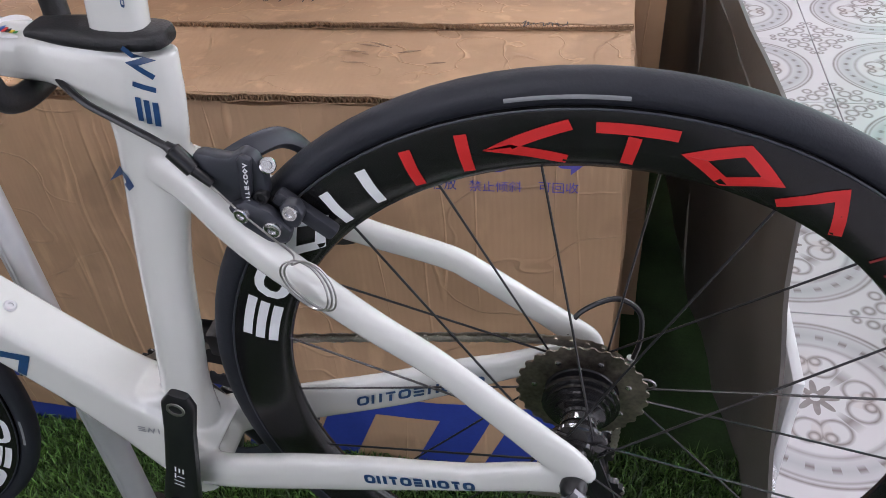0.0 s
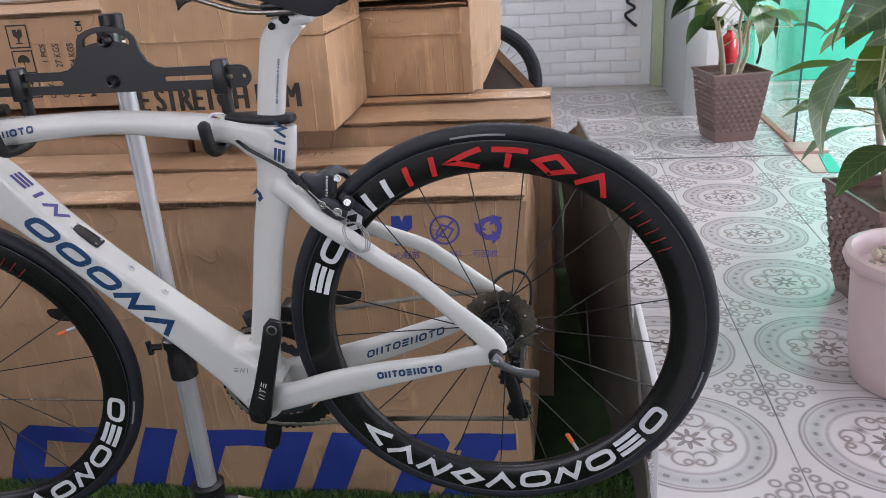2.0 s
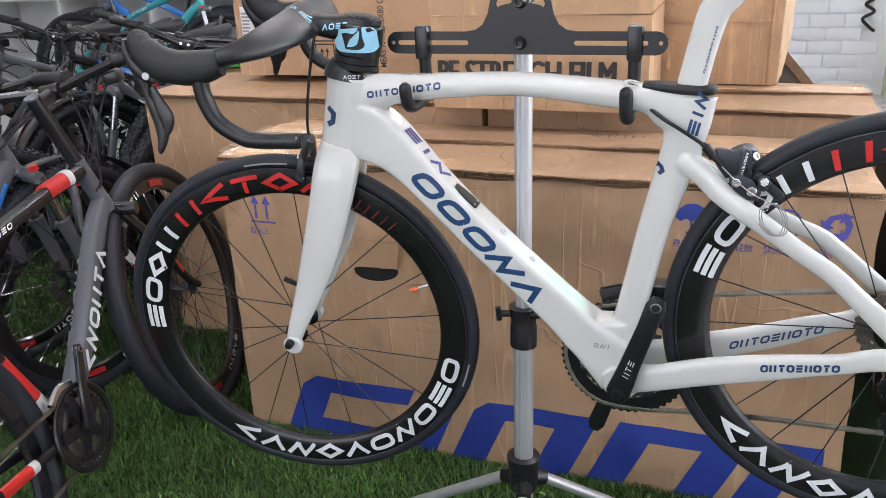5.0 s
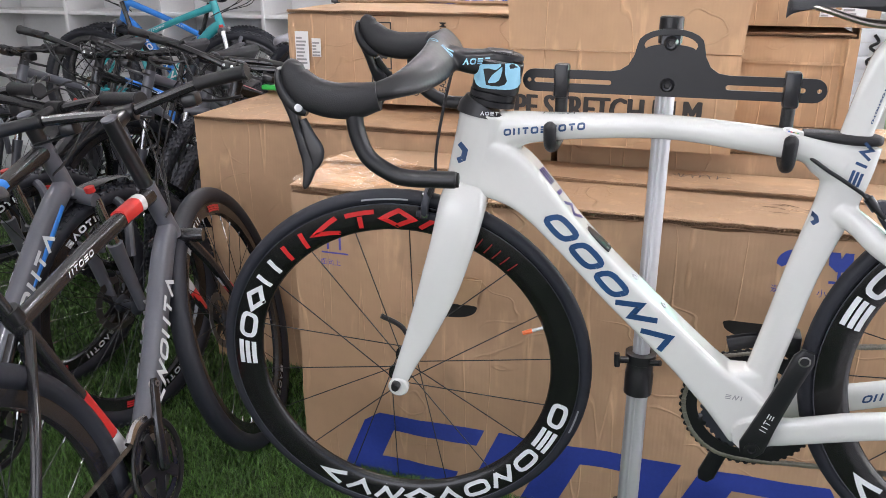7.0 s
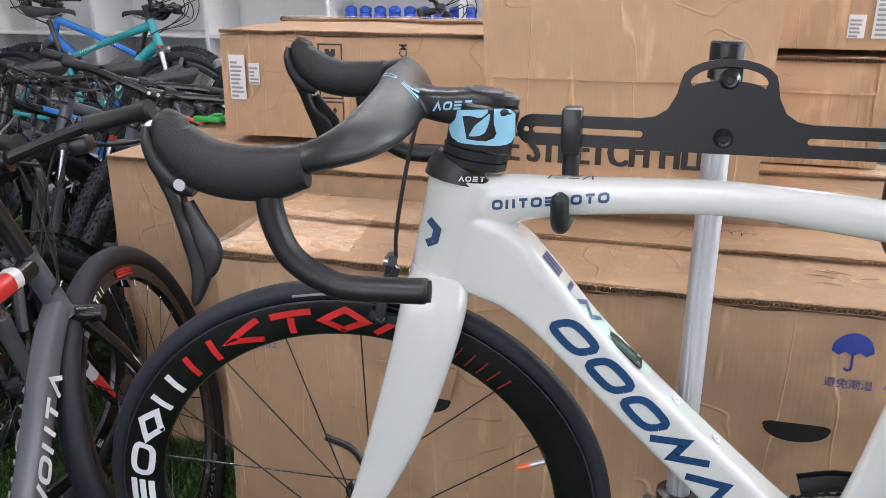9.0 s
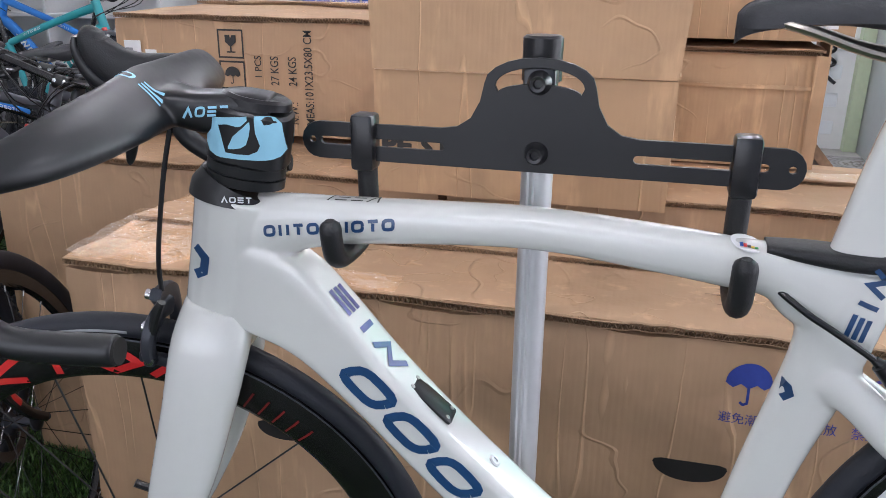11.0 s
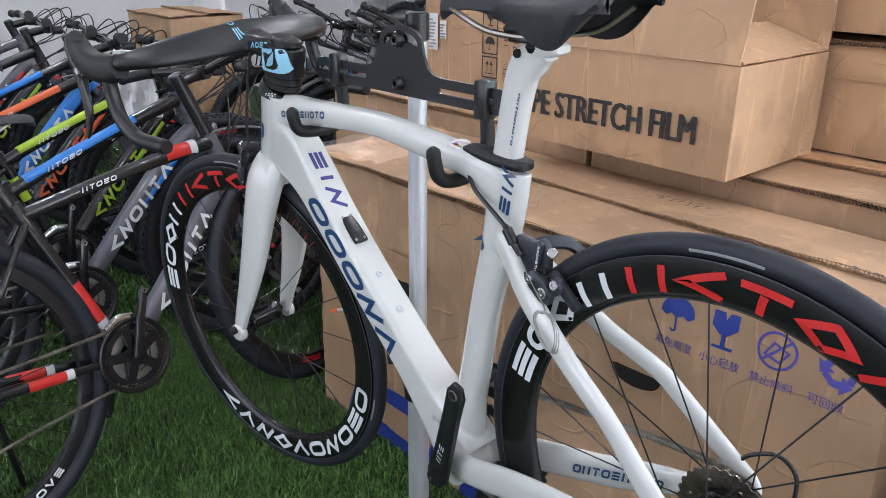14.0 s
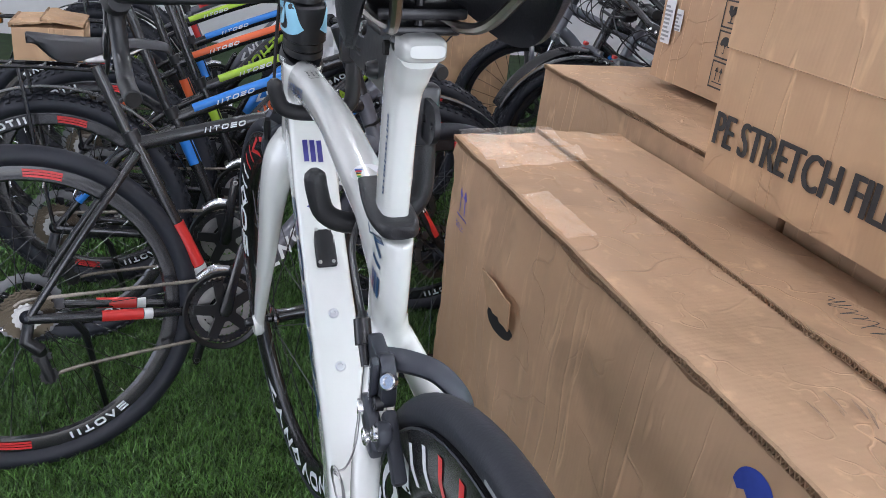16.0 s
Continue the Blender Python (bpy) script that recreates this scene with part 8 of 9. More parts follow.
    for q in (-1, 1):
        bm = lathe(bmesh.new(), [(0.006, -0.002), (0.006, 0.003), (0.003, 0.004), (0, 0.002)], axis_frame(st1 + Vector((0.019, q * 0.015, 0.008)), (1, 0, 0.4)), 10)
        addf("stem_bolt", bm, CHROME)
    bm = lathe(bmesh.new(), [(0, 0.004), (0.01, 0.004), (0.0185, 0.001), (0.0185, -0.004)], axis_frame(st0 + ax * 0.024, ax), 18)
    addf("top_cap", bm, SMOKE_PAINT)
    bar_half = 0.31
    P = [st1 + Vector((-0.035 * abs(t) ** 2, t * bar_half, 0.03 * min(1, abs(t) * 1.6))) for t in (-1, -0.7, -0.4, -0.15, 0, 0.15, 0.4, 0.7, 1)]
    hbar = addf("handlebar", sweep(bmesh.new(), smooth_path(P, 3), 0.0125, 10, up=(0, 0, 1)), BLACK_PAINT, "black flat handlebar")
    for s in (-1, 1):
        a, e = st1 + Vector((-0.02, s * 0.195, 0.03)), st1 + Vector((-0.036, s * (bar_half + 0.012), 0.031))
        addf("grip", sweep(bmesh.new(), [a, a.lerp(e, 0.04), a.lerp(e, 0.08), a.lerp(e, 0.92), a.lerp(e, 0.96), e], [0.018, 0.018, 0.0155, 0.0165, 0.019, 0.0175], 14, up=(0, 0, 1)), GRIP, "black rubber grip", hbar)
        lv = [st1 + Vector((0.0, s * 0.13, 0.015)), st1 + Vector((0.035, s * 0.155, -0.005)), st1 + Vector((0.045, s * 0.2, -0.02)), st1 + Vector((0.04, s * 0.27, -0.025))]
        addf("brake_lever", sweep(bmesh.new(), smooth_path(lv, 4), [(0.008, 0.006)] * 5 + [(0.0065, 0.004)] * 8, 8, up=(0, 0, 1)), PLASTIC, "black brake lever", hbar)
        bm = bmesh.new()
        block(bm, tuple(st1 + Vector((-0.005, s * 0.155 - 0.02, -0.02))), tuple(st1 + Vector((0.04, s * 0.155 + 0.02, 0.012))), 0.008)
        addf("shifter", bm, PLASTIC, "", hbar)
    rngc = random.Random(int(abs(place.translation.x * 1000)) + 3)
    for s, dx in ((-1, 0.12), (1, 0.1), (-1, 0.16), (1, 0.15)):
        q = [st1 + Vector((0.03, s * 0.14, 0)), st1 + Vector((dx, s * 0.1, 0.035 + 0.02 * rngc.random())), st1 + Vector((dx, s * 0.02, -0.02 - 0.05 * rngc.random())), Vector((0.885, -s * 0.02, 0.79)), Vector((0.83, -s * 0.024, 0.76))]
        addf("cable", tube([tuple(p) for p in q], 0.0025, 5, 5, up=(0, 0, 1)), PLASTIC)
    # transmission on the right side (y < 0)
    for r, y, n in ((0.082, -0.046, 42), (0.066, -0.039, 34), (0.048, -0.032, 24)):
        add("chainring", toothed(bmesh.new(), bb, y, r, n, 0.0025, r - 0.015), BLACK_PAINT if r > 0.07 else STEEL)
    bm = lathe(bmesh.new(), [(0.096, -0.002), (0.1, 0.0), (0.101, 0.003), (0.097, 0.005), (0.088, 0.003), (0.087, -0.002)], axis_frame(bb + Vector((0, -0.049, 0)), (0, -1, 0)), 40)
    add("chain_guard", bm, PLASTIC, "black chain guard ring")
    add("spider", toothed(bmesh.new(), bb, -0.051, 0.03, 5, 0.006, 0.012, 0.046), PLASTIC, "black five-arm crank spider")
    ca = 1.0 + rngc.random() * 0.4 if not near else 1.25
    for s, a in ((-1, ca), (1, ca + math.pi)):
        d = Vector((math.cos(a), 0, math.sin(a)))
        o = bb + Vector((0, s * 0.064, 0))
        arm = add("crank_arm", sweep(bmesh.new(), [o - d * 0.012, o, o + d * 0.09, o + d * 0.17 + Vector((0, s * 0.006, 0)), o + d * 0.182 + Vector((0, s * 0.006, 0))], [(0.01, 0.006), (0.017, 0.009), (0.012, 0.007), (0.012, 0.007), (0.007, 0.005)], 10, power=2.8), BLACK_PAINT, "black crank arm")
        bm = lathe(bmesh.new(), [(0.007, -0.009), (0.007, 0.009), (0.004, 0.009), (0.004, 0), (0, 0)], axis_frame(o + d * 0.17 + Vector((0, s * 0.006, 0)), (0, s, 0)), 10)
        add("pedal_hole", bm, STEEL, "", arm)
    chain_run([(bb.x, -0.044, bb.z + 0.083), (bb.x - 0.1, -0.043, bb.z + 0.083), (0.1, -0.04, R + 0.036), (0.0, -0.04, R + 0.037), (-0.03, -0.04, R + 0.02)], material=SPROCKET, parent=b)
    chain_run([(0.03, -0.04, R - 0.15), (0.1, -0.041, R - 0.135), (bb.x - 0.06, -0.044, bb.z - 0.068), (bb.x, -0.044, bb.z - 0.083), (bb.x + 0.06, -0.044, bb.z - 0.058), (bb.x + 0.083, -0.044, bb.z), (bb.x + 0.055, -0.044, bb.z + 0.062), (bb.x, -0.044, bb.z + 0.083)], material=SPROCKET, parent=b)
    mc = root("rear_derailleur")
    mc.parent = b
    bm = sweep(bmesh.new(), [(0.0, -0.07, R - 0.01), (-0.01, -0.078, R - 0.045), (0.015, -0.075, R - 0.07), (0.02, -0.06, R - 0.085)], [(0.012, 0.007), (0.015, 0.01), (0.016, 0.011), (0.012, 0.008)], 10)
    part("body", bm, PLASTIC, mc)
    bm = sweep(bmesh.new(), [(0.02, -0.05, R - 0.075), (0.018, -0.05, R - 0.1), (0.03, -0.05, R - 0.15), (0.034, -0.05, R - 0.16)], [(0.008, 0.0015), (0.012, 0.0015), (0.011, 0.0015), (0.005, 0.0015)], 8)
    part("cage", bm, PLASTIC, mc)
    for p in (Vector((0.018, -0.043, R - 0.095)), Vector((0.028, -0.043, R - 0.145))):
        part("jockey_wheel", toothed(bmesh.new(), p, p.y, 0.018, 11, 0.007, 0.006, 0.003), PLASTIC, mc)
    bm = sweep(bmesh.new(), smooth_path([(bb.x - 0.055, -0.042, bb.z + 0.085), (bb.x - 0.02, -0.042, bb.z + 0.104), (bb.x + 0.02, -0.042, bb.z + 0.098)], 4), [(0.012, 0.009)] * 9, 8)
    add("front_derailleur", bm, CHROME, "bright front derailleur")
    if kick:
        add("kickstand", sweep(bmesh.new(), [(0.08, 0.07, R - 0.03), (0.12, 0.1, R - 0.1), (0.16, 0.17, 0.02), (0.175, 0.185, 0.0)], [0.011, 0.009, 0.007, 0.01], 8), PLASTIC, "black kickstand")
    if fender:
        for c, a0, a1, st in ((rh, 20, 200, None), (fh, 20, 150, steer)):
            pts = [(c[0] + (R + 0.018) * math.cos(radians(a0 + (a1 - a0) * k / 20)), 0, c[2] + (R + 0.018) * math.sin(radians(a0 + (a1 - a0) * k / 20))) for k in range(21)]
            bm = sweep(bmesh.new(), pts, [(0.003, 0.03)] * 21, 8)
            if st is not None:
                bm.transform(st)
            add("mudguard", bm, BLACK_PAINT, "glossy black mudguard")
    if rack:
        bm = bmesh.new()
        for s in (-1, 1):
            sweep(bm, smooth_path([(0.2, s * 0.05, 0.75), (0.0, s * 0.06, 0.76), (-0.2, s * 0.055, 0.76), (-0.22, 0, 0.76)], 4), 0.005, 6, up=(0, 0, 1))
            rod(bm, (-0.05, s * 0.06, 0.76), (0.0, s * 0.075, R), 0.005)
        for k in range(5):
            rod(bm, (-0.16 + 0.08 * k, -0.055, 0.76), (-0.16 + 0.08 * k, 0.055, 0.76), 0.004)
        add("luggage_rack", bm, BLACK_PAINT, "black tubular luggage rack")
        bm = bmesh.new()
        block(bm, (-0.235, -0.04, 0.735), (-0.222, 0.04, 0.77), 0.004)
        add("reflector", bm, REFLECTOR, "amber rear reflector")
    b.matrix_basis = place
    return b


WM = [(100, 26, ["arch", "cup", "ring", "peak", "bars"], WHITE_DECAL), (70, 16, ["bars"], RED_DECAL), (280, 26, ["arch", "cup", "ring", "peak", "bars"], WHITE_DECAL), (250, 16, ["bars"], RED_DECAL)]


def stand_at(x, y, heading, lean=0.0):
    """The pose of a parked bicycle: its rear hub's foot, its heading from the x axis and its lean to the left, in degrees."""
    return pose(x, y, 0, 0, 0, heading) @ pose(0, 0, 0, -lean, 0, 0)


parked_bike(stand_at(-0.96, -0.485, 101.5, 12) @ Matrix.Scale(0.94, 4), "black and grey bicycle with red and white bands, on turf", BLACK_PAINT, None, SMOKE_PAINT, WHITE_DECAL, 4, knobs=False, tw=0.025, R=0.38, band=True, stack=0.16, reach=1.09, near=True, wheel_marks=WM)
parked_bike(stand_at(-1.50, -0.50, 92, 7), "black mountain bicycle with bright blue flashes and mudguards", BLACK_PAINT, BLUE_PAINT, SMOKE_PAINT, WHITE_DECAL, -10, rigid=False, drop=0.12, fender=True, rack=True, wheel_marks=WM)
parked_bike(stand_at(-1.86, -0.42, 91, 7), "black mountain bicycle with lime flashes", BLACK_PAINT, LIME_PAINT, BLACK_PAINT, LIME_PAINT, -12, rigid=False, drop=0.12, wheel_marks=WM)
parked_bike(stand_at(-2.2, -0.5, 90, 7), "orange and black mountain bicycle", BLACK_PAINT, ORANGE_PAINT, BLACK_PAINT, ORANGE_PAINT, -8, rigid=False, drop=0.12, rack=True, wheel_marks=WM)
parked_bike(stand_at(-2.56, -0.44, 92, 7), "blue mountain bicycle with black parts", BLACK_PAINT, BLUE_PAINT, BLUE_PAINT, WHITE_DECAL, -14, rigid=False, drop=0.12)
parked_bike(stand_at(-2.95, -0.5, 90, 7), "lime and black mountain bicycle with a luggage rack", BLACK_PAINT, LIME_PAINT, BLACK_PAINT, LIME_PAINT, -10, rigid=False, drop=0.12, fender=True, rack=True)
parked_bike(stand_at(-3.35, -0.45, 91, 7), "grey mountain bicycle with red flashes", SMOKE_PAINT, RED_PAINT, SMOKE_PAINT, WHITE_DECAL, -10, rigid=False, drop=0.12)
# second row, facing the first
parked_bike(stand_at(-1.72, 2.22, -97, 7), "black city bicycle parked opposite the first row", BLACK_PAINT, None, BLACK_PAINT, WHITE_DECAL, 14, rigid=False, drop=0.12, knobs=True, saddle_z=0.9)
parked_bike(stand_at(-2.02, 2.45, -94, 7), "black mountain bicycle with a grey covered saddle", SMOKE_PAINT, RED_PAINT, SMOKE_PAINT, WHITE_DECAL, 18, rigid=False, drop=0.12, saddle_z=0.95, saddle_cover=True)
parked_bike(stand_at(-2.3, 2.4, -92, 7), "dark grey mountain bicycle with mudguards", SMOKE_PAINT, None, SMOKE_PAINT, WHITE_DECAL, -16, rigid=False, drop=0.12, fender=True, saddle_z=0.88)
parked_bike(stand_at(-2.6, 2.42, -90, 7), "black bicycle with silver parts parked opposite the first row", BLACK_PAINT, BLUE_PAINT, BLACK_PAINT, WHITE_DECAL, 12, rigid=False, drop=0.12, fender=True, saddle_z=0.9)
parked_bike(stand_at(-2.95, 2.4, -91, 7), "grey bicycle parked opposite the first row", SMOKE_PAINT, None, SMOKE_PAINT, WHITE_DECAL, -8, rigid=False, drop=0.12, saddle_z=0.9)
# back row on a low plinth along the shelves
bm = bmesh.new()
block(bm, (-5.2, 2.62, 0.0), (-1.1, 3.36, 0.2), 0.01)
thing("display_plinth", bm, GREY_PAINT, "low pale grey plinth under the back row of bicycles", "plinth")
parked_bike(pose(0, 0, 0.2) @ stand_at(-3.62, 2.82, 2, 5), "teal mountain bicycle in front of the shelves", TEAL_PAINT, None, TEAL_PAINT, WHITE_DECAL, 10, rigid=False, drop=0.12, saddle_z=0.9)
parked_bike(pose(0, 0, 0.2) @ stand_at(-2.8, 3.2, 180, -5), "bright blue mountain bicycle in front of the shelves", BLUE_PAINT, None, BLUE_PAINT, WHITE_DECAL, 10, rigid=False, drop=0.12, saddle_z=0.88)
parked_bike(pose(0, 0, 0.2) @ stand_at(-2.15, 2.86, 0, 5), "red and black bicycle in front of the shelves", BLACK_PAINT, RED_PAINT, BLACK_PAINT, RED_DECAL, 10, rigid=False, drop=0.12, saddle_z=0.86)
parked_bike(stand_at(-0.93, 3.9, 0, 5), "blue bicycle parked in front of the brick wall", BLUE_PAINT, None, BLUE_PAINT, WHITE_DECAL, 0, rigid=False, drop=0.12, R=0.36)


# packing among the parked bicycles
bm = bmesh.new()
sheet(bm, [(-1.93, 0.25, 0.72), (-1.84, 0.37, 0.72), (-1.83, 0.34, 0.93), (-1.90, 0.26, 0.94)], 0.015, 10, 12, 0.04, 21)
thing("foam_wrap", bm, PAPER, "crumpled white foam wrap hanging on a handlebar", "wrapping")
carton((-1.72, -0.56, 0.772), (-1.56, -0.40, 0.85), "small brown carton lying on a luggage rack", KRAFT_PALE, 31, group="", tape=False, bulge=0.006)
carton((-3.72, 1.02, 0), (-3.2, 1.42, 0.9), "brown carton standing among the parked bicycles", KRAFT_PALE, 32, group="", tape=False, bulge=0.006)
bm = bmesh.new()
block(bm, (-3.95, 1.5, 0.0), (-3.6, 1.53, 1.0), 0.004)
thing("polystyrene_sheet", bm, PLASTER, "white polystyrene sheet standing behind the parked bicycles", "polystyrene sheet")

bm = bmesh.new()
block(bm, (-1.56, 1.27, 0.833), (-1.47, 1.31, 0.85), 0.006)
block(bm, (-1.5, 1.275, 0.851), (-1.475, 1.305, 0.858), 0.003)
thing("plastic_clip", bm, mat("green_plastic", (0.03, 0.45, 0.08), 0.35), "bright green plastic clip lying on a carton", "clip")

# ---- far wall, tiles, pots and plants ----
def veined_leaf():
    """Glossy leaf with a pale midrib and slanting side veins, yellower on some leaves."""
    m = mat("glossy_leaf", (0.085, 0.19, 0.05), 0.34, vary=0.3, scale=5, coat=0.15, obj_vary=0.45, bump=0.12, bscale=40)
    nt = m.node_tree
    N, L = nt.nodes, nt.links
    b = N["Principled BSDF"]
    tc, sep, info = N.new("ShaderNodeTexCoord"), N.new("ShaderNodeSeparateXYZ"), N.new("ShaderNodeObjectInfo")
    L.new(tc.outputs["Object"], sep.inputs[0])

    def op(kind, a, c=0.0, d=0.0):
        n = N.new("ShaderNodeMath")
        n.operation = kind
        for i, v in enumerate((a, c, d)):
            if isinstance(v, (int, float)):
                n.inputs[i].default_value = v
            else:
                L.new(v, n.inputs[i])
        return n.outputs[0]

    ay = op("ABSOLUTE", sep.outputs[1])
    rib = op("LESS_THAN", ay, 0.011)
    side = op("GREATER_THAN", op("COSINE", op("MULTIPLY", op("MULTIPLY_ADD", ay, -0.75, sep.outputs[0]), 52.0)), 0.94)
    vein = op("MAXIMUM", rib, op("MULTIPLY", side, 0.55))
    yellow = op("MULTIPLY", op("GREATER_THAN", info.outputs["Random"], 0.72), 0.6)

    def blend(a, rgb, f):
        k = N.new("ShaderNodeMix")
        k.data_type = "RGBA"
        L.new(f, k.inputs["Factor"])
        L.new(a, k.inputs["A"])
        k.inputs["B"].default_value = (*rgb, 1)
        return k.outputs["Result"]

    c = blend(b.inputs["Base Color"].links[0].from_socket, (0.24, 0.3, 0.05), yellow)
    c = blend(c, (0.3, 0.4, 0.17), op("MULTIPLY", vein, 0.6))
    L.new(c, b.inputs["Base Color"])
    return m


LEAF = veined_leaf()
STALK = mat("jointed_stalk", (0.09, 0.14, 0.06), 0.6, vary=0.35, scale=40, bump=0.3, bscale=120)
PETIOLE = mat("pale_leaf_stem", (0.42, 0.45, 0.25), 0.5, vary=0.2, scale=40)
PALE_STALK = mat("pale_stalk", (0.5, 0.42, 0.3), 0.6, vary=0.3, scale=40, bump=0.3, bscale=120)
POT_BROWN = mat("brown_woven_plastic", (0.19, 0.115, 0.105), 0.26, vary=0.15, scale=30)
POT_PINK = mat("pale_pink_glaze", (0.68, 0.53, 0.53), 0.35, vary=0.06, scale=7, coat=0.3)
SOIL = mat("dry_soil", (0.09, 0.055, 0.035), 0.95, vary=0.5, scale=60, bump=1.0, bscale=120)
PEBBLE = mat("cream_pebbles", (0.5, 0.45, 0.36), 0.6, vary=0.2, scale=40, obj_vary=0.3)
TWINE = mat("green_twine", (0.05, 0.4, 0.2), 0.5)


def leaf_mesh(length, width, droop, fold, rng):
    """A pointed leaf with a folded midrib, arching down towards its tip."""
    bm = bmesh.new()
    n = 9
    rows = []
    curl = rng.uniform(-0.3, 0.3)
    for i in range(n + 1):
        u = i / n
        w = width * math.sin(math.pi * min(1, u * 0.97 + 0.03) ** 0.75) * (1 - 0.15 * u) / 2
        a = droop * u
        x = length * (math.sin(a) / droop if droop > 0.01 else u)
        z = -length * (1 - math.cos(a)) / droop if droop > 0.01 else 0
        row = []
        for v in (-1, -0.5, 0, 0.5, 1):
            row.append(bm.verts.new((x, v * w, z + fold * abs(v) * w + 0.02 * curl * v * u + 0.004 * math.sin(u * 14 + v))))
        rows.append(row)
    for a, b in zip(rows, rows[1:]):
        for j in range(4):
            bm.faces.new((a[j], b[j], b[j + 1], a[j + 1]))
    bmesh.ops.solidify(bm, geom=bm.faces[:], thickness=0.0008)
    return bm


LEAVES = []
_rng = random.Random(11)
for k in range(6):
    LEAVES.append(finish(leaf_mesh(1.0, _rng.uniform(0.58, 0.78), _rng.uniform(0.5, 1.2), _rng.uniform(0.05, 0.25), _rng), "leaf", LEAF, 60))


def plant(base, label, stems, leaf_len, seed, stalk_material, height, leaves, reach=(), thick=0.012):
    """Jointed stalks whose long pale leaf stems carry drooping leaves; reach lists leaves by heading, tip distance, tip height, length and pitch."""
    rng = random.Random(seed)
    p = root("plant", base)
    tagged(p, label, "plant", "potted plants")
    origin = Vector(base)
    stalks = []
    for k in range(stems):
        a = k * 2 * math.pi / stems + rng.uniform(-0.4, 0.4)
        r = 0.01 + 0.035 * (stems > 1)
        h = height * rng.uniform(0.75, 1.1)
        b0 = origin + Vector((r * math.cos(a), r * math.sin(a), 0))
        tip = b0 + Vector((0.1 * math.cos(a) + rng.uniform(-0.04, 0.04), 0.1 * math.sin(a) + rng.uniform(-0.04, 0.04), h))
        pts = [b0] + [b0.lerp(tip, u) + Vector((rng.uniform(-0.018, 0.018), rng.uniform(-0.018, 0.018), 0)) for u in (0.33, 0.67)] + [tip]
        path = smooth_path(pts, 10)
        rad = [thick * (1 - 0.45 * i / len(path)) * (1.18 if i % 3 == 0 else 1.0) for i in range(len(path))]
        stalks.append((part("stalk", sweep(bmesh.new(), path, rad, 10, up=(1, 0, 0)), stalk_material, p), path))

    def leaf(stalk, path, az, tip_d, tip_z, L, pitch):
        d = Vector((math.cos(az), math.sin(az), 0))
        foot = origin + d * (tip_d - L * 0.85 * math.cos(pitch)) + Vector((0, 0, tip_z + L * 0.85 * math.sin(pitch)))
        q = min(path[4:], key=lambda v: abs(v.z - (foot.z - 0.11)))
        mid = q.lerp(foot, 0.45) + Vector((0, 0, 0.05))
        part("leaf_stem", sweep(bmesh.new(), smooth_path([q, mid, foot], 4), 0.0028, 6, up=(1, 0, 0.3)), PETIOLE, stalk)
        lf = new("leaf", LEAVES[rng.randrange(len(LEAVES))])
        lf.parent = p
        lf.matrix_basis = Matrix.Translation(foot - origin) @ Matrix.Rotation(az, 4, "Z") @ Matrix.Rotation(pitch - 0.35, 4, "Y") @ Matrix.Rotation(rng.uniform(-0.7, 0.7), 4, "X") @ Matrix.Scale(L, 4)

    for j in range(leaves):
        st, path = stalks[j % stems]
        L = leaf_len * rng.uniform(0.75, 1.15)
        leaf(st, path, j * 2.4 + rng.uniform(-0.5, 0.5), rng.uniform(0.2, 0.38), height * rng.uniform(0.45, 1.25), L, rng.uniform(-0.1, 1.0))
    for j, (az, tip_d, tip_z, L, pitch) in enumerate(reach):
        leaf(*stalks[j % stems], radians(az), tip_d, tip_z, L, pitch)
    return p


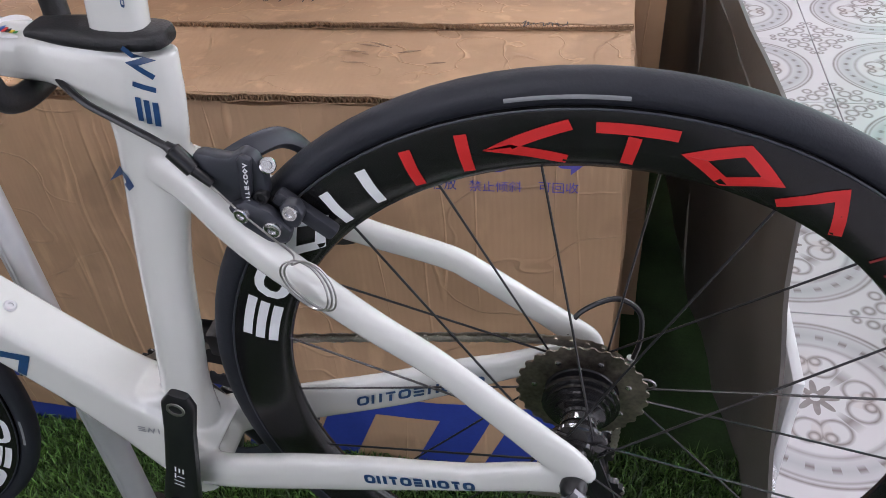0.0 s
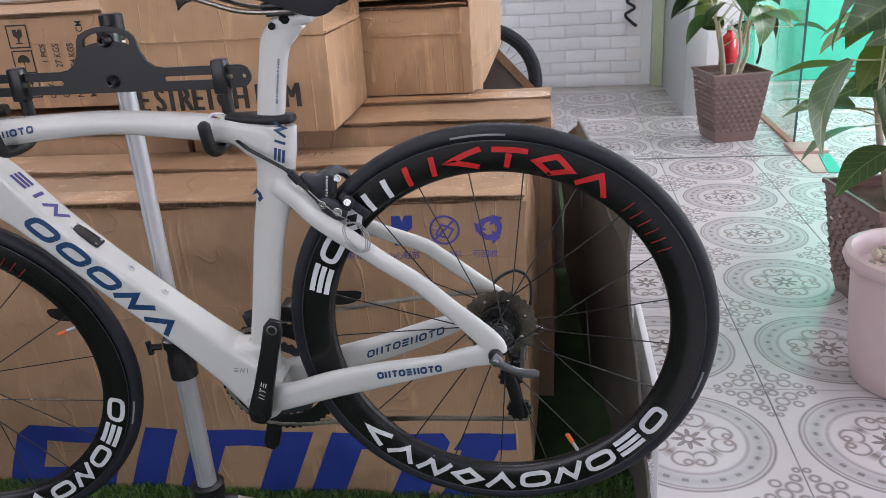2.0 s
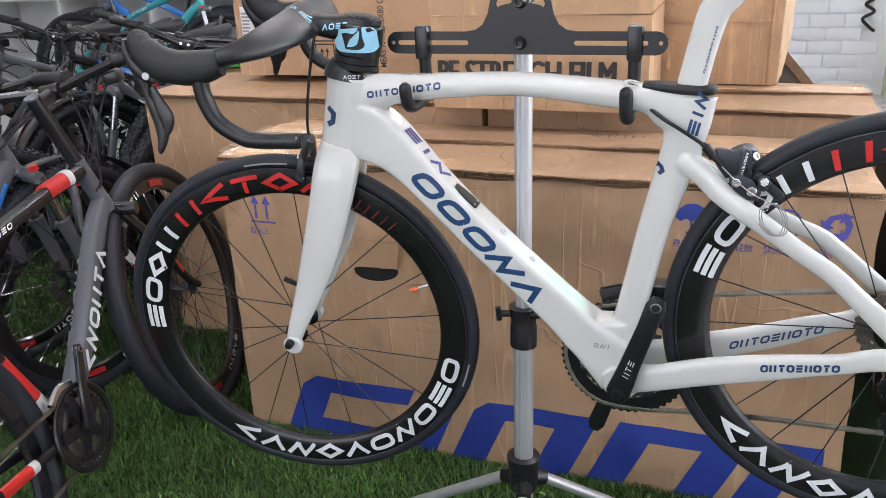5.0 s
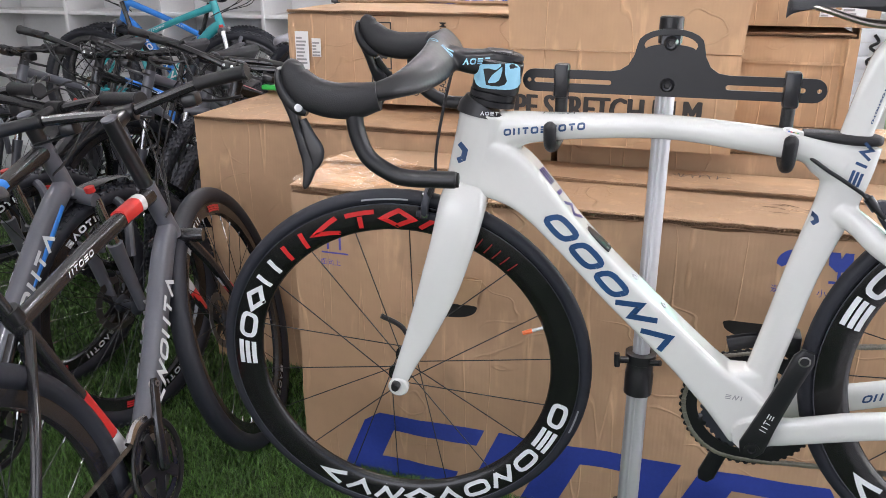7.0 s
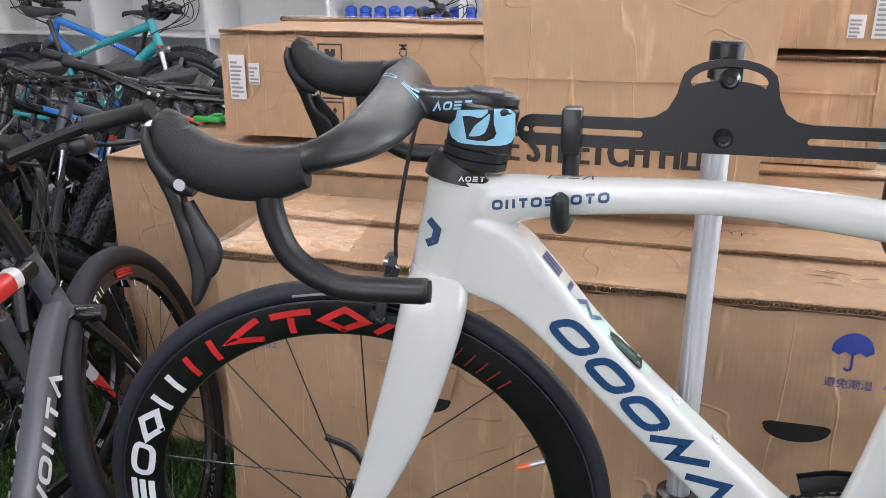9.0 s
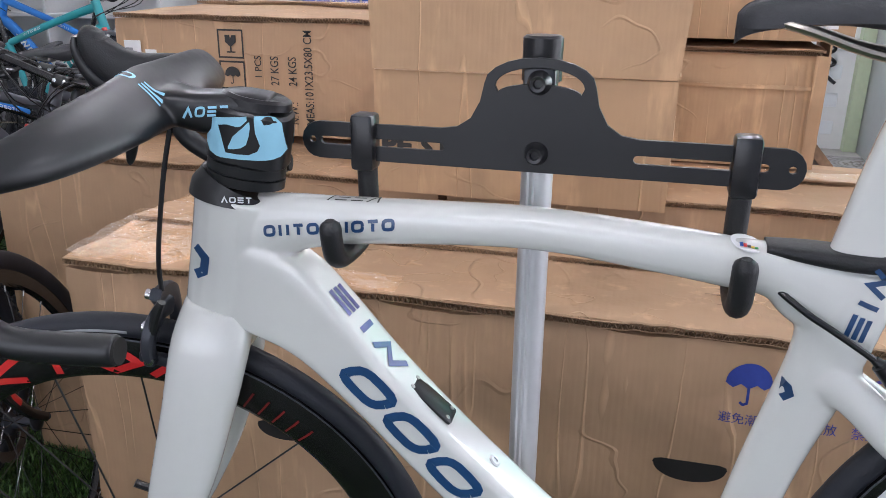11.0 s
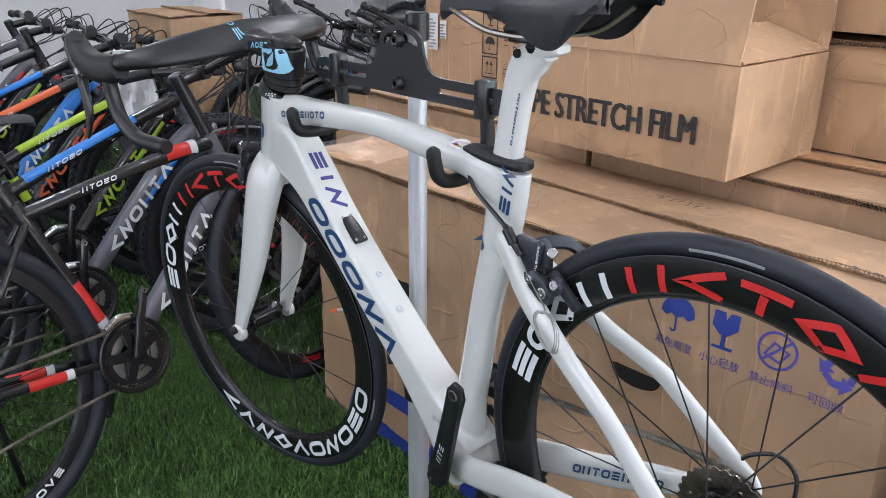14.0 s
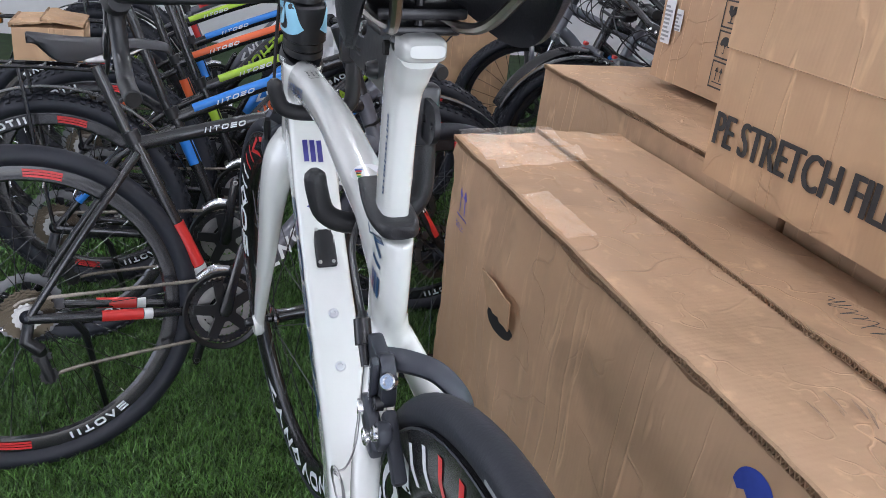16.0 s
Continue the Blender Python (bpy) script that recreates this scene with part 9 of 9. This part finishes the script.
def woven_pot(cx, cy, z0, half_b, half_t, h, turn, label):
    """A square tapered pot with a lozenge relief and a rolled rim."""
    p = root("plant_pot", (cx, cy, z0))
    tagged(p, label, "plant pot", "pots on the tiled floor")
    M = Matrix.Translation((cx, cy, z0)) @ Matrix.Rotation(radians(turn), 4, "Z")
    bm = bmesh.new()
    n, kz = 8, 14

    def at(R, u, v, out):
        half = half_b + (half_t - half_b) * v ** 0.8
        return R @ Vector((u * half, -half - out, h * v))

    for side in range(4):
        R = M @ Matrix.Rotation(side * math.pi / 2, 4, "Z")
        g = [[bm.verts.new(at(R, u, j / kz, 0)) for u in (-1, 1)] for j in range(kz + 1)]
        for a, b in zip(g, g[1:]):
            bm.faces.new((a[0], a[1], b[1], b[0]))
        # raised lozenges in offset rows
        for j in range(2, kz - 1):
            for i in range(n):
                u = (i + (0.75 if j % 2 else 0.25)) / n * 2 - 1
                if abs(u) > 0.94:
                    continue
                du, dv, v = 0.92 / n, 0.42 / kz, (j + 0.5) / kz
                rim = [bm.verts.new(at(R, u + x * du, v + y * dv, -0.001)) for x, y in ((-1, 0), (0, -1.1), (1, 0), (0, 1.1))]
                top = [bm.verts.new(at(R, u + x * du * 0.62, v + y * dv * 0.62, 0.006)) for x, y in ((-1, 0), (0, -1.1), (1, 0), (0, 1.1))]
                bm.faces.new(top)
                for k in range(4):
                    bm.faces.new((rim[k], rim[(k + 1) % 4], top[(k + 1) % 4], top[k]))
    bmesh.ops.remove_doubles(bm, verts=bm.verts[:], dist=0.0005)
    block(bm, (-half_b, -half_b, 0.0), (half_b, half_b, 0.012), 0, M)
    part("body", bm, POT_BROWN, p, sharp=8)
    bm = bmesh.new()
    pts = [M @ Vector((sx * half_t, sy * half_t, h)) for sx, sy in ((-1, -1), (1, -1), (1, 1), (-1, 1))]
    for a, b in zip(pts, pts[1:] + pts[:1]):
        d = (b - a).normalized() * 0.006
        sweep(bm, [a - d, b + d], [(0.008, 0.009)] * 2, 8, up=(0, 0, 1), power=3)
    part("rim", bm, POT_BROWN, p)
    bm = bmesh.new()
    nb = 12
    g = [[bm.verts.new(M @ Vector(((i / nb * 2 - 1) * (half_t - 0.008), (j / nb * 2 - 1) * (half_t - 0.008), h - 0.03 + 0.012 * noise.noise(Vector((i * 0.7, j * 0.7, turn)))))) for j in range(nb + 1)] for i in range(nb + 1)]
    for i in range(nb):
        for j in range(nb):
            bm.faces.new((g[i][j], g[i + 1][j], g[i + 1][j + 1], g[i][j + 1]))
    part("soil", bm, SOIL, p, "dry brown soil")
    return p


woven_pot(1.53, 3.78, 0.0, 0.115, 0.165, 0.40, 12, "brown woven square pot on the tiles behind the glass")
plant((1.53, 3.78, 0.37), "green leafy plant with pale stalks in a brown pot", 5, 0.2, 3, PALE_STALK, 0.42, 18, [(185, 0.33, 0.33, 0.2, 0.5), (300, 0.26, 0.22, 0.24, 1.1), (10, 0.42, 0.26, 0.22, 0.4), (340, 0.5, 0.24, 0.22, 0.2)])

# fire extinguisher between the pot and the boxed wall end
ext = root("fire_extinguisher", (1.6, 4.22, 0))
tagged(ext, "red fire extinguisher with a black hose, standing on the tiles", "fire extinguisher")
RED_ENAMEL = mat("red_enamel", (0.5, 0.012, 0.02), 0.22, coat=0.5, vary=0.08, scale=20)
bm = lathe(bmesh.new(), [(0, 0.001), (0.05, 0.001), (0.056, 0.012), (0.057, 0.47), (0.05, 0.52), (0.03, 0.55), (0.018, 0.558), (0.018, 0.58), (0, 0.58)], axis_frame((1.6, 4.22, 0), (0, 0, 1)), 32)
part("cylinder", bm, RED_ENAMEL, ext, sharp=50)
bm = bmesh.new()
block(bm, (1.585, 4.195, 0.575), (1.615, 4.245, 0.605), 0.005)
rod(bm, (1.6, 4.22, 0.6), (1.6, 4.15, 0.625), 0.006)
rod(bm, (1.6, 4.22, 0.605), (1.6, 4.145, 0.65), 0.006)
part("valve", bm, ALLOY, ext, "metal valve with a squeeze handle")
part("hose", tube([(1.615, 4.22, 0.59), (1.70, 4.21, 0.62), (1.775, 4.2, 0.56), (1.79, 4.2, 0.45), (1.775, 4.2, 0.36)], 0.009, 8), PLASTIC, ext, "curved black hose")
woven_pot(1.62, 1.50, 0.0, 0.125, 0.18, 0.385, 8, "brown woven square pot behind the pink one")
plant((1.62, 1.50, 0.36), "tall leafy house plant in a brown pot", 6, 0.21, 8, PALE_STALK, 0.5, 20, [(154, 0.41, 0.36, 0.24, 0.3), (125, 0.5, 0.23, 0.19, 0.15), (180, 0.34, 0.18, 0.23, 0.35), (206, 0.25, 0.40, 0.22, 0.75), (170, 0.3, 0.56, 0.22, 0.1)])
bm = lathe(bmesh.new(), [(0.045, 0.0), (0.05, 0.01), (0.045, 0.02), (0.05, 0.03), (0.045, 0.04)], axis_frame((1.62, 1.5, 0.42), (0, 0, 1)), 16)
thing("twine", bm, TWINE, "green twine wound round the stalks", "twine")

pink = root("plant_pot", (1.475, 0.985, 0))
tagged(pink, "pale pink ceramic pot with a thick rolled rim, on the tiles", "plant pot", "pots on the tiled floor")
bm = lathe(bmesh.new(), [(0, 0), (0.135, 0), (0.145, 0.008), (0.16, 0.1), (0.172, 0.22), (0.178, 0.32), (0.178, 0.345), (0.196, 0.352), (0.203, 0.37), (0.198, 0.388), (0.183, 0.392), (0.172, 0.38), (0.168, 0.33), (0, 0.33)], axis_frame((1.475, 0.985, 0), (0, 0, 1)), 48)
part("body", bm, POT_PINK, pink, sharp=50)
rngp = random.Random(5)
peb = bmesh.new()
bmesh.ops.create_icosphere(peb, subdivisions=1, radius=0.014)
for v in peb.verts:
    v.co = Vector((v.co.x * 1.2, v.co.y, v.co.z * 0.7)) * (1 + 0.2 * noise.noise(v.co * 60))
peb_me = finish(peb, "pebble", PEBBLE, 80)
for k in range(70):
    a, r = rngp.uniform(0, 6.28), 0.155 * math.sqrt(rngp.random())
    o = new("pebble", peb_me)
    o.parent = pink
    o.matrix_basis = Matrix.Translation((r * math.cos(a), r * math.sin(a), 0.337 + rngp.uniform(0, 0.012))) @ Euler((rngp.uniform(0, 1), rngp.uniform(0, 1), rngp.uniform(0, 6))).to_matrix().to_4x4()
plant((1.475, 0.985, 0.33), "leafy plant with a thick jointed green stalk", 2, 0.25, 21, STALK, 0.6, 11, [(164, 0.3, 0.34, 0.27, 1.3), (133, 0.235, 0.185, 0.2, 0.9), (185, 0.2, 0.62, 0.24, 0.2)], thick=0.019)

# hose hanging on the far wall
bm = tube([(1.10, 5.56, 0.75), (1.13, 5.55, 0.70), (1.08, 5.54, 0.66), (1.14, 5.54, 0.61), (1.07, 5.54, 0.56), (1.12, 5.54, 0.5), (1.16, 5.53, 0.47)], 0.012, 8)
thing("hose", bm, PLASTIC, "short black coiled hose hanging on the brick wall", "hose")

# white shelves behind the back row of bicycles
shelf = root("shelf_unit", (-2.6, 3.55, 0))
tagged(shelf, "white open shelf unit along the wall", "shelf")
for k in range(7):
    x = -5.0 + k * 0.75
    bm = bmesh.new()
    block(bm, (x - 0.012, 3.4, 0), (x + 0.012, 3.78, 1.9), 0.002)
    part("upright", bm, WHITE_PAINT, shelf)
for z in (0.08, 0.5, 0.92, 1.34, 1.76):
    bm = bmesh.new()
    block(bm, (-5.0, 3.405, z), (-0.5, 3.78, z + 0.022), 0.002)
    part("shelf", bm, WHITE_PAINT, shelf)
bm = bmesh.new()
block(bm, (-5.01, 3.785, 0), (-0.49, 3.8, 1.9))
part("back_panel", bm, WHITE_PAINT, shelf)
BOTTLE_BLUE = mat("blue_plastic", (0.02, 0.08, 0.45), 0.3)
for k in range(9):
    bm = lathe(bmesh.new(), [(0, 0), (0.034, 0), (0.036, 0.005), (0.036, 0.11), (0.03, 0.125), (0.034, 0.13), (0.034, 0.15), (0.02, 0.16), (0, 0.165)], axis_frame((-1.9 + 0.085 * k, 3.5, 0.943), (0, 0, 1)), 16)
    thing("drinking_bottle", bm, BOTTLE_BLUE, "blue plastic drinking bottle on the white shelf", "bottle", "bottles on the shelf")

# foam bricks on the far wall
brick_bm = bmesh.new()
block(brick_bm, (-0.1195, -0.007, -0.0475), (0.1195, 0.0, 0.0475), 0.0062, seg=2)
brick_me = finish(brick_bm, "brick", FOAM_BRICK, 40)
for row in range(16):
    for col in range(12):
        bx = -0.98 + 0.243 * col + (0.1215 if row % 2 else 0.0)
        if bx > 1.16:
            continue
        o = new("brick", brick_me)
        o.parent = wall_north
        o.matrix_basis = Matrix.Translation(Vector((bx, y1, 0.05 + row * 0.0985)) - wall_north.location)

# patterned tiles
tile_bm = bmesh.new()
block(tile_bm, (-0.1988, -0.1988, -0.006), (0.1988, 0.1988, 0.0), 0.0012, seg=1)
tile_me = finish(tile_bm, "tile", TILE, 40)
TX, TY, TS = 0.833, 0.19, 0.49
spots = [(i, j) for i in range(-1, 8) for j in range(-9, 13)] + [(i, j) for i in range(-13, -1) for j in range(5, 8)]
for i, j in sorted(spots, key=lambda q: abs(q[0] - 1) + abs(q[1] - 2)):
    x, y = TX + TS * i, TY + TS * j
    if (x < TURF_X - 0.2 and y < 2.4) or x > x1 - 0.2 or y > y1 - 0.2 or y < y0 + 0.2:
        continue
    o = new("tile", tile_me)
    o.parent = floor
    o.matrix_basis = Matrix.Translation(Vector((x, y, 0.0)) - floor.location) @ Matrix.Scale(TS / 0.4, 4)
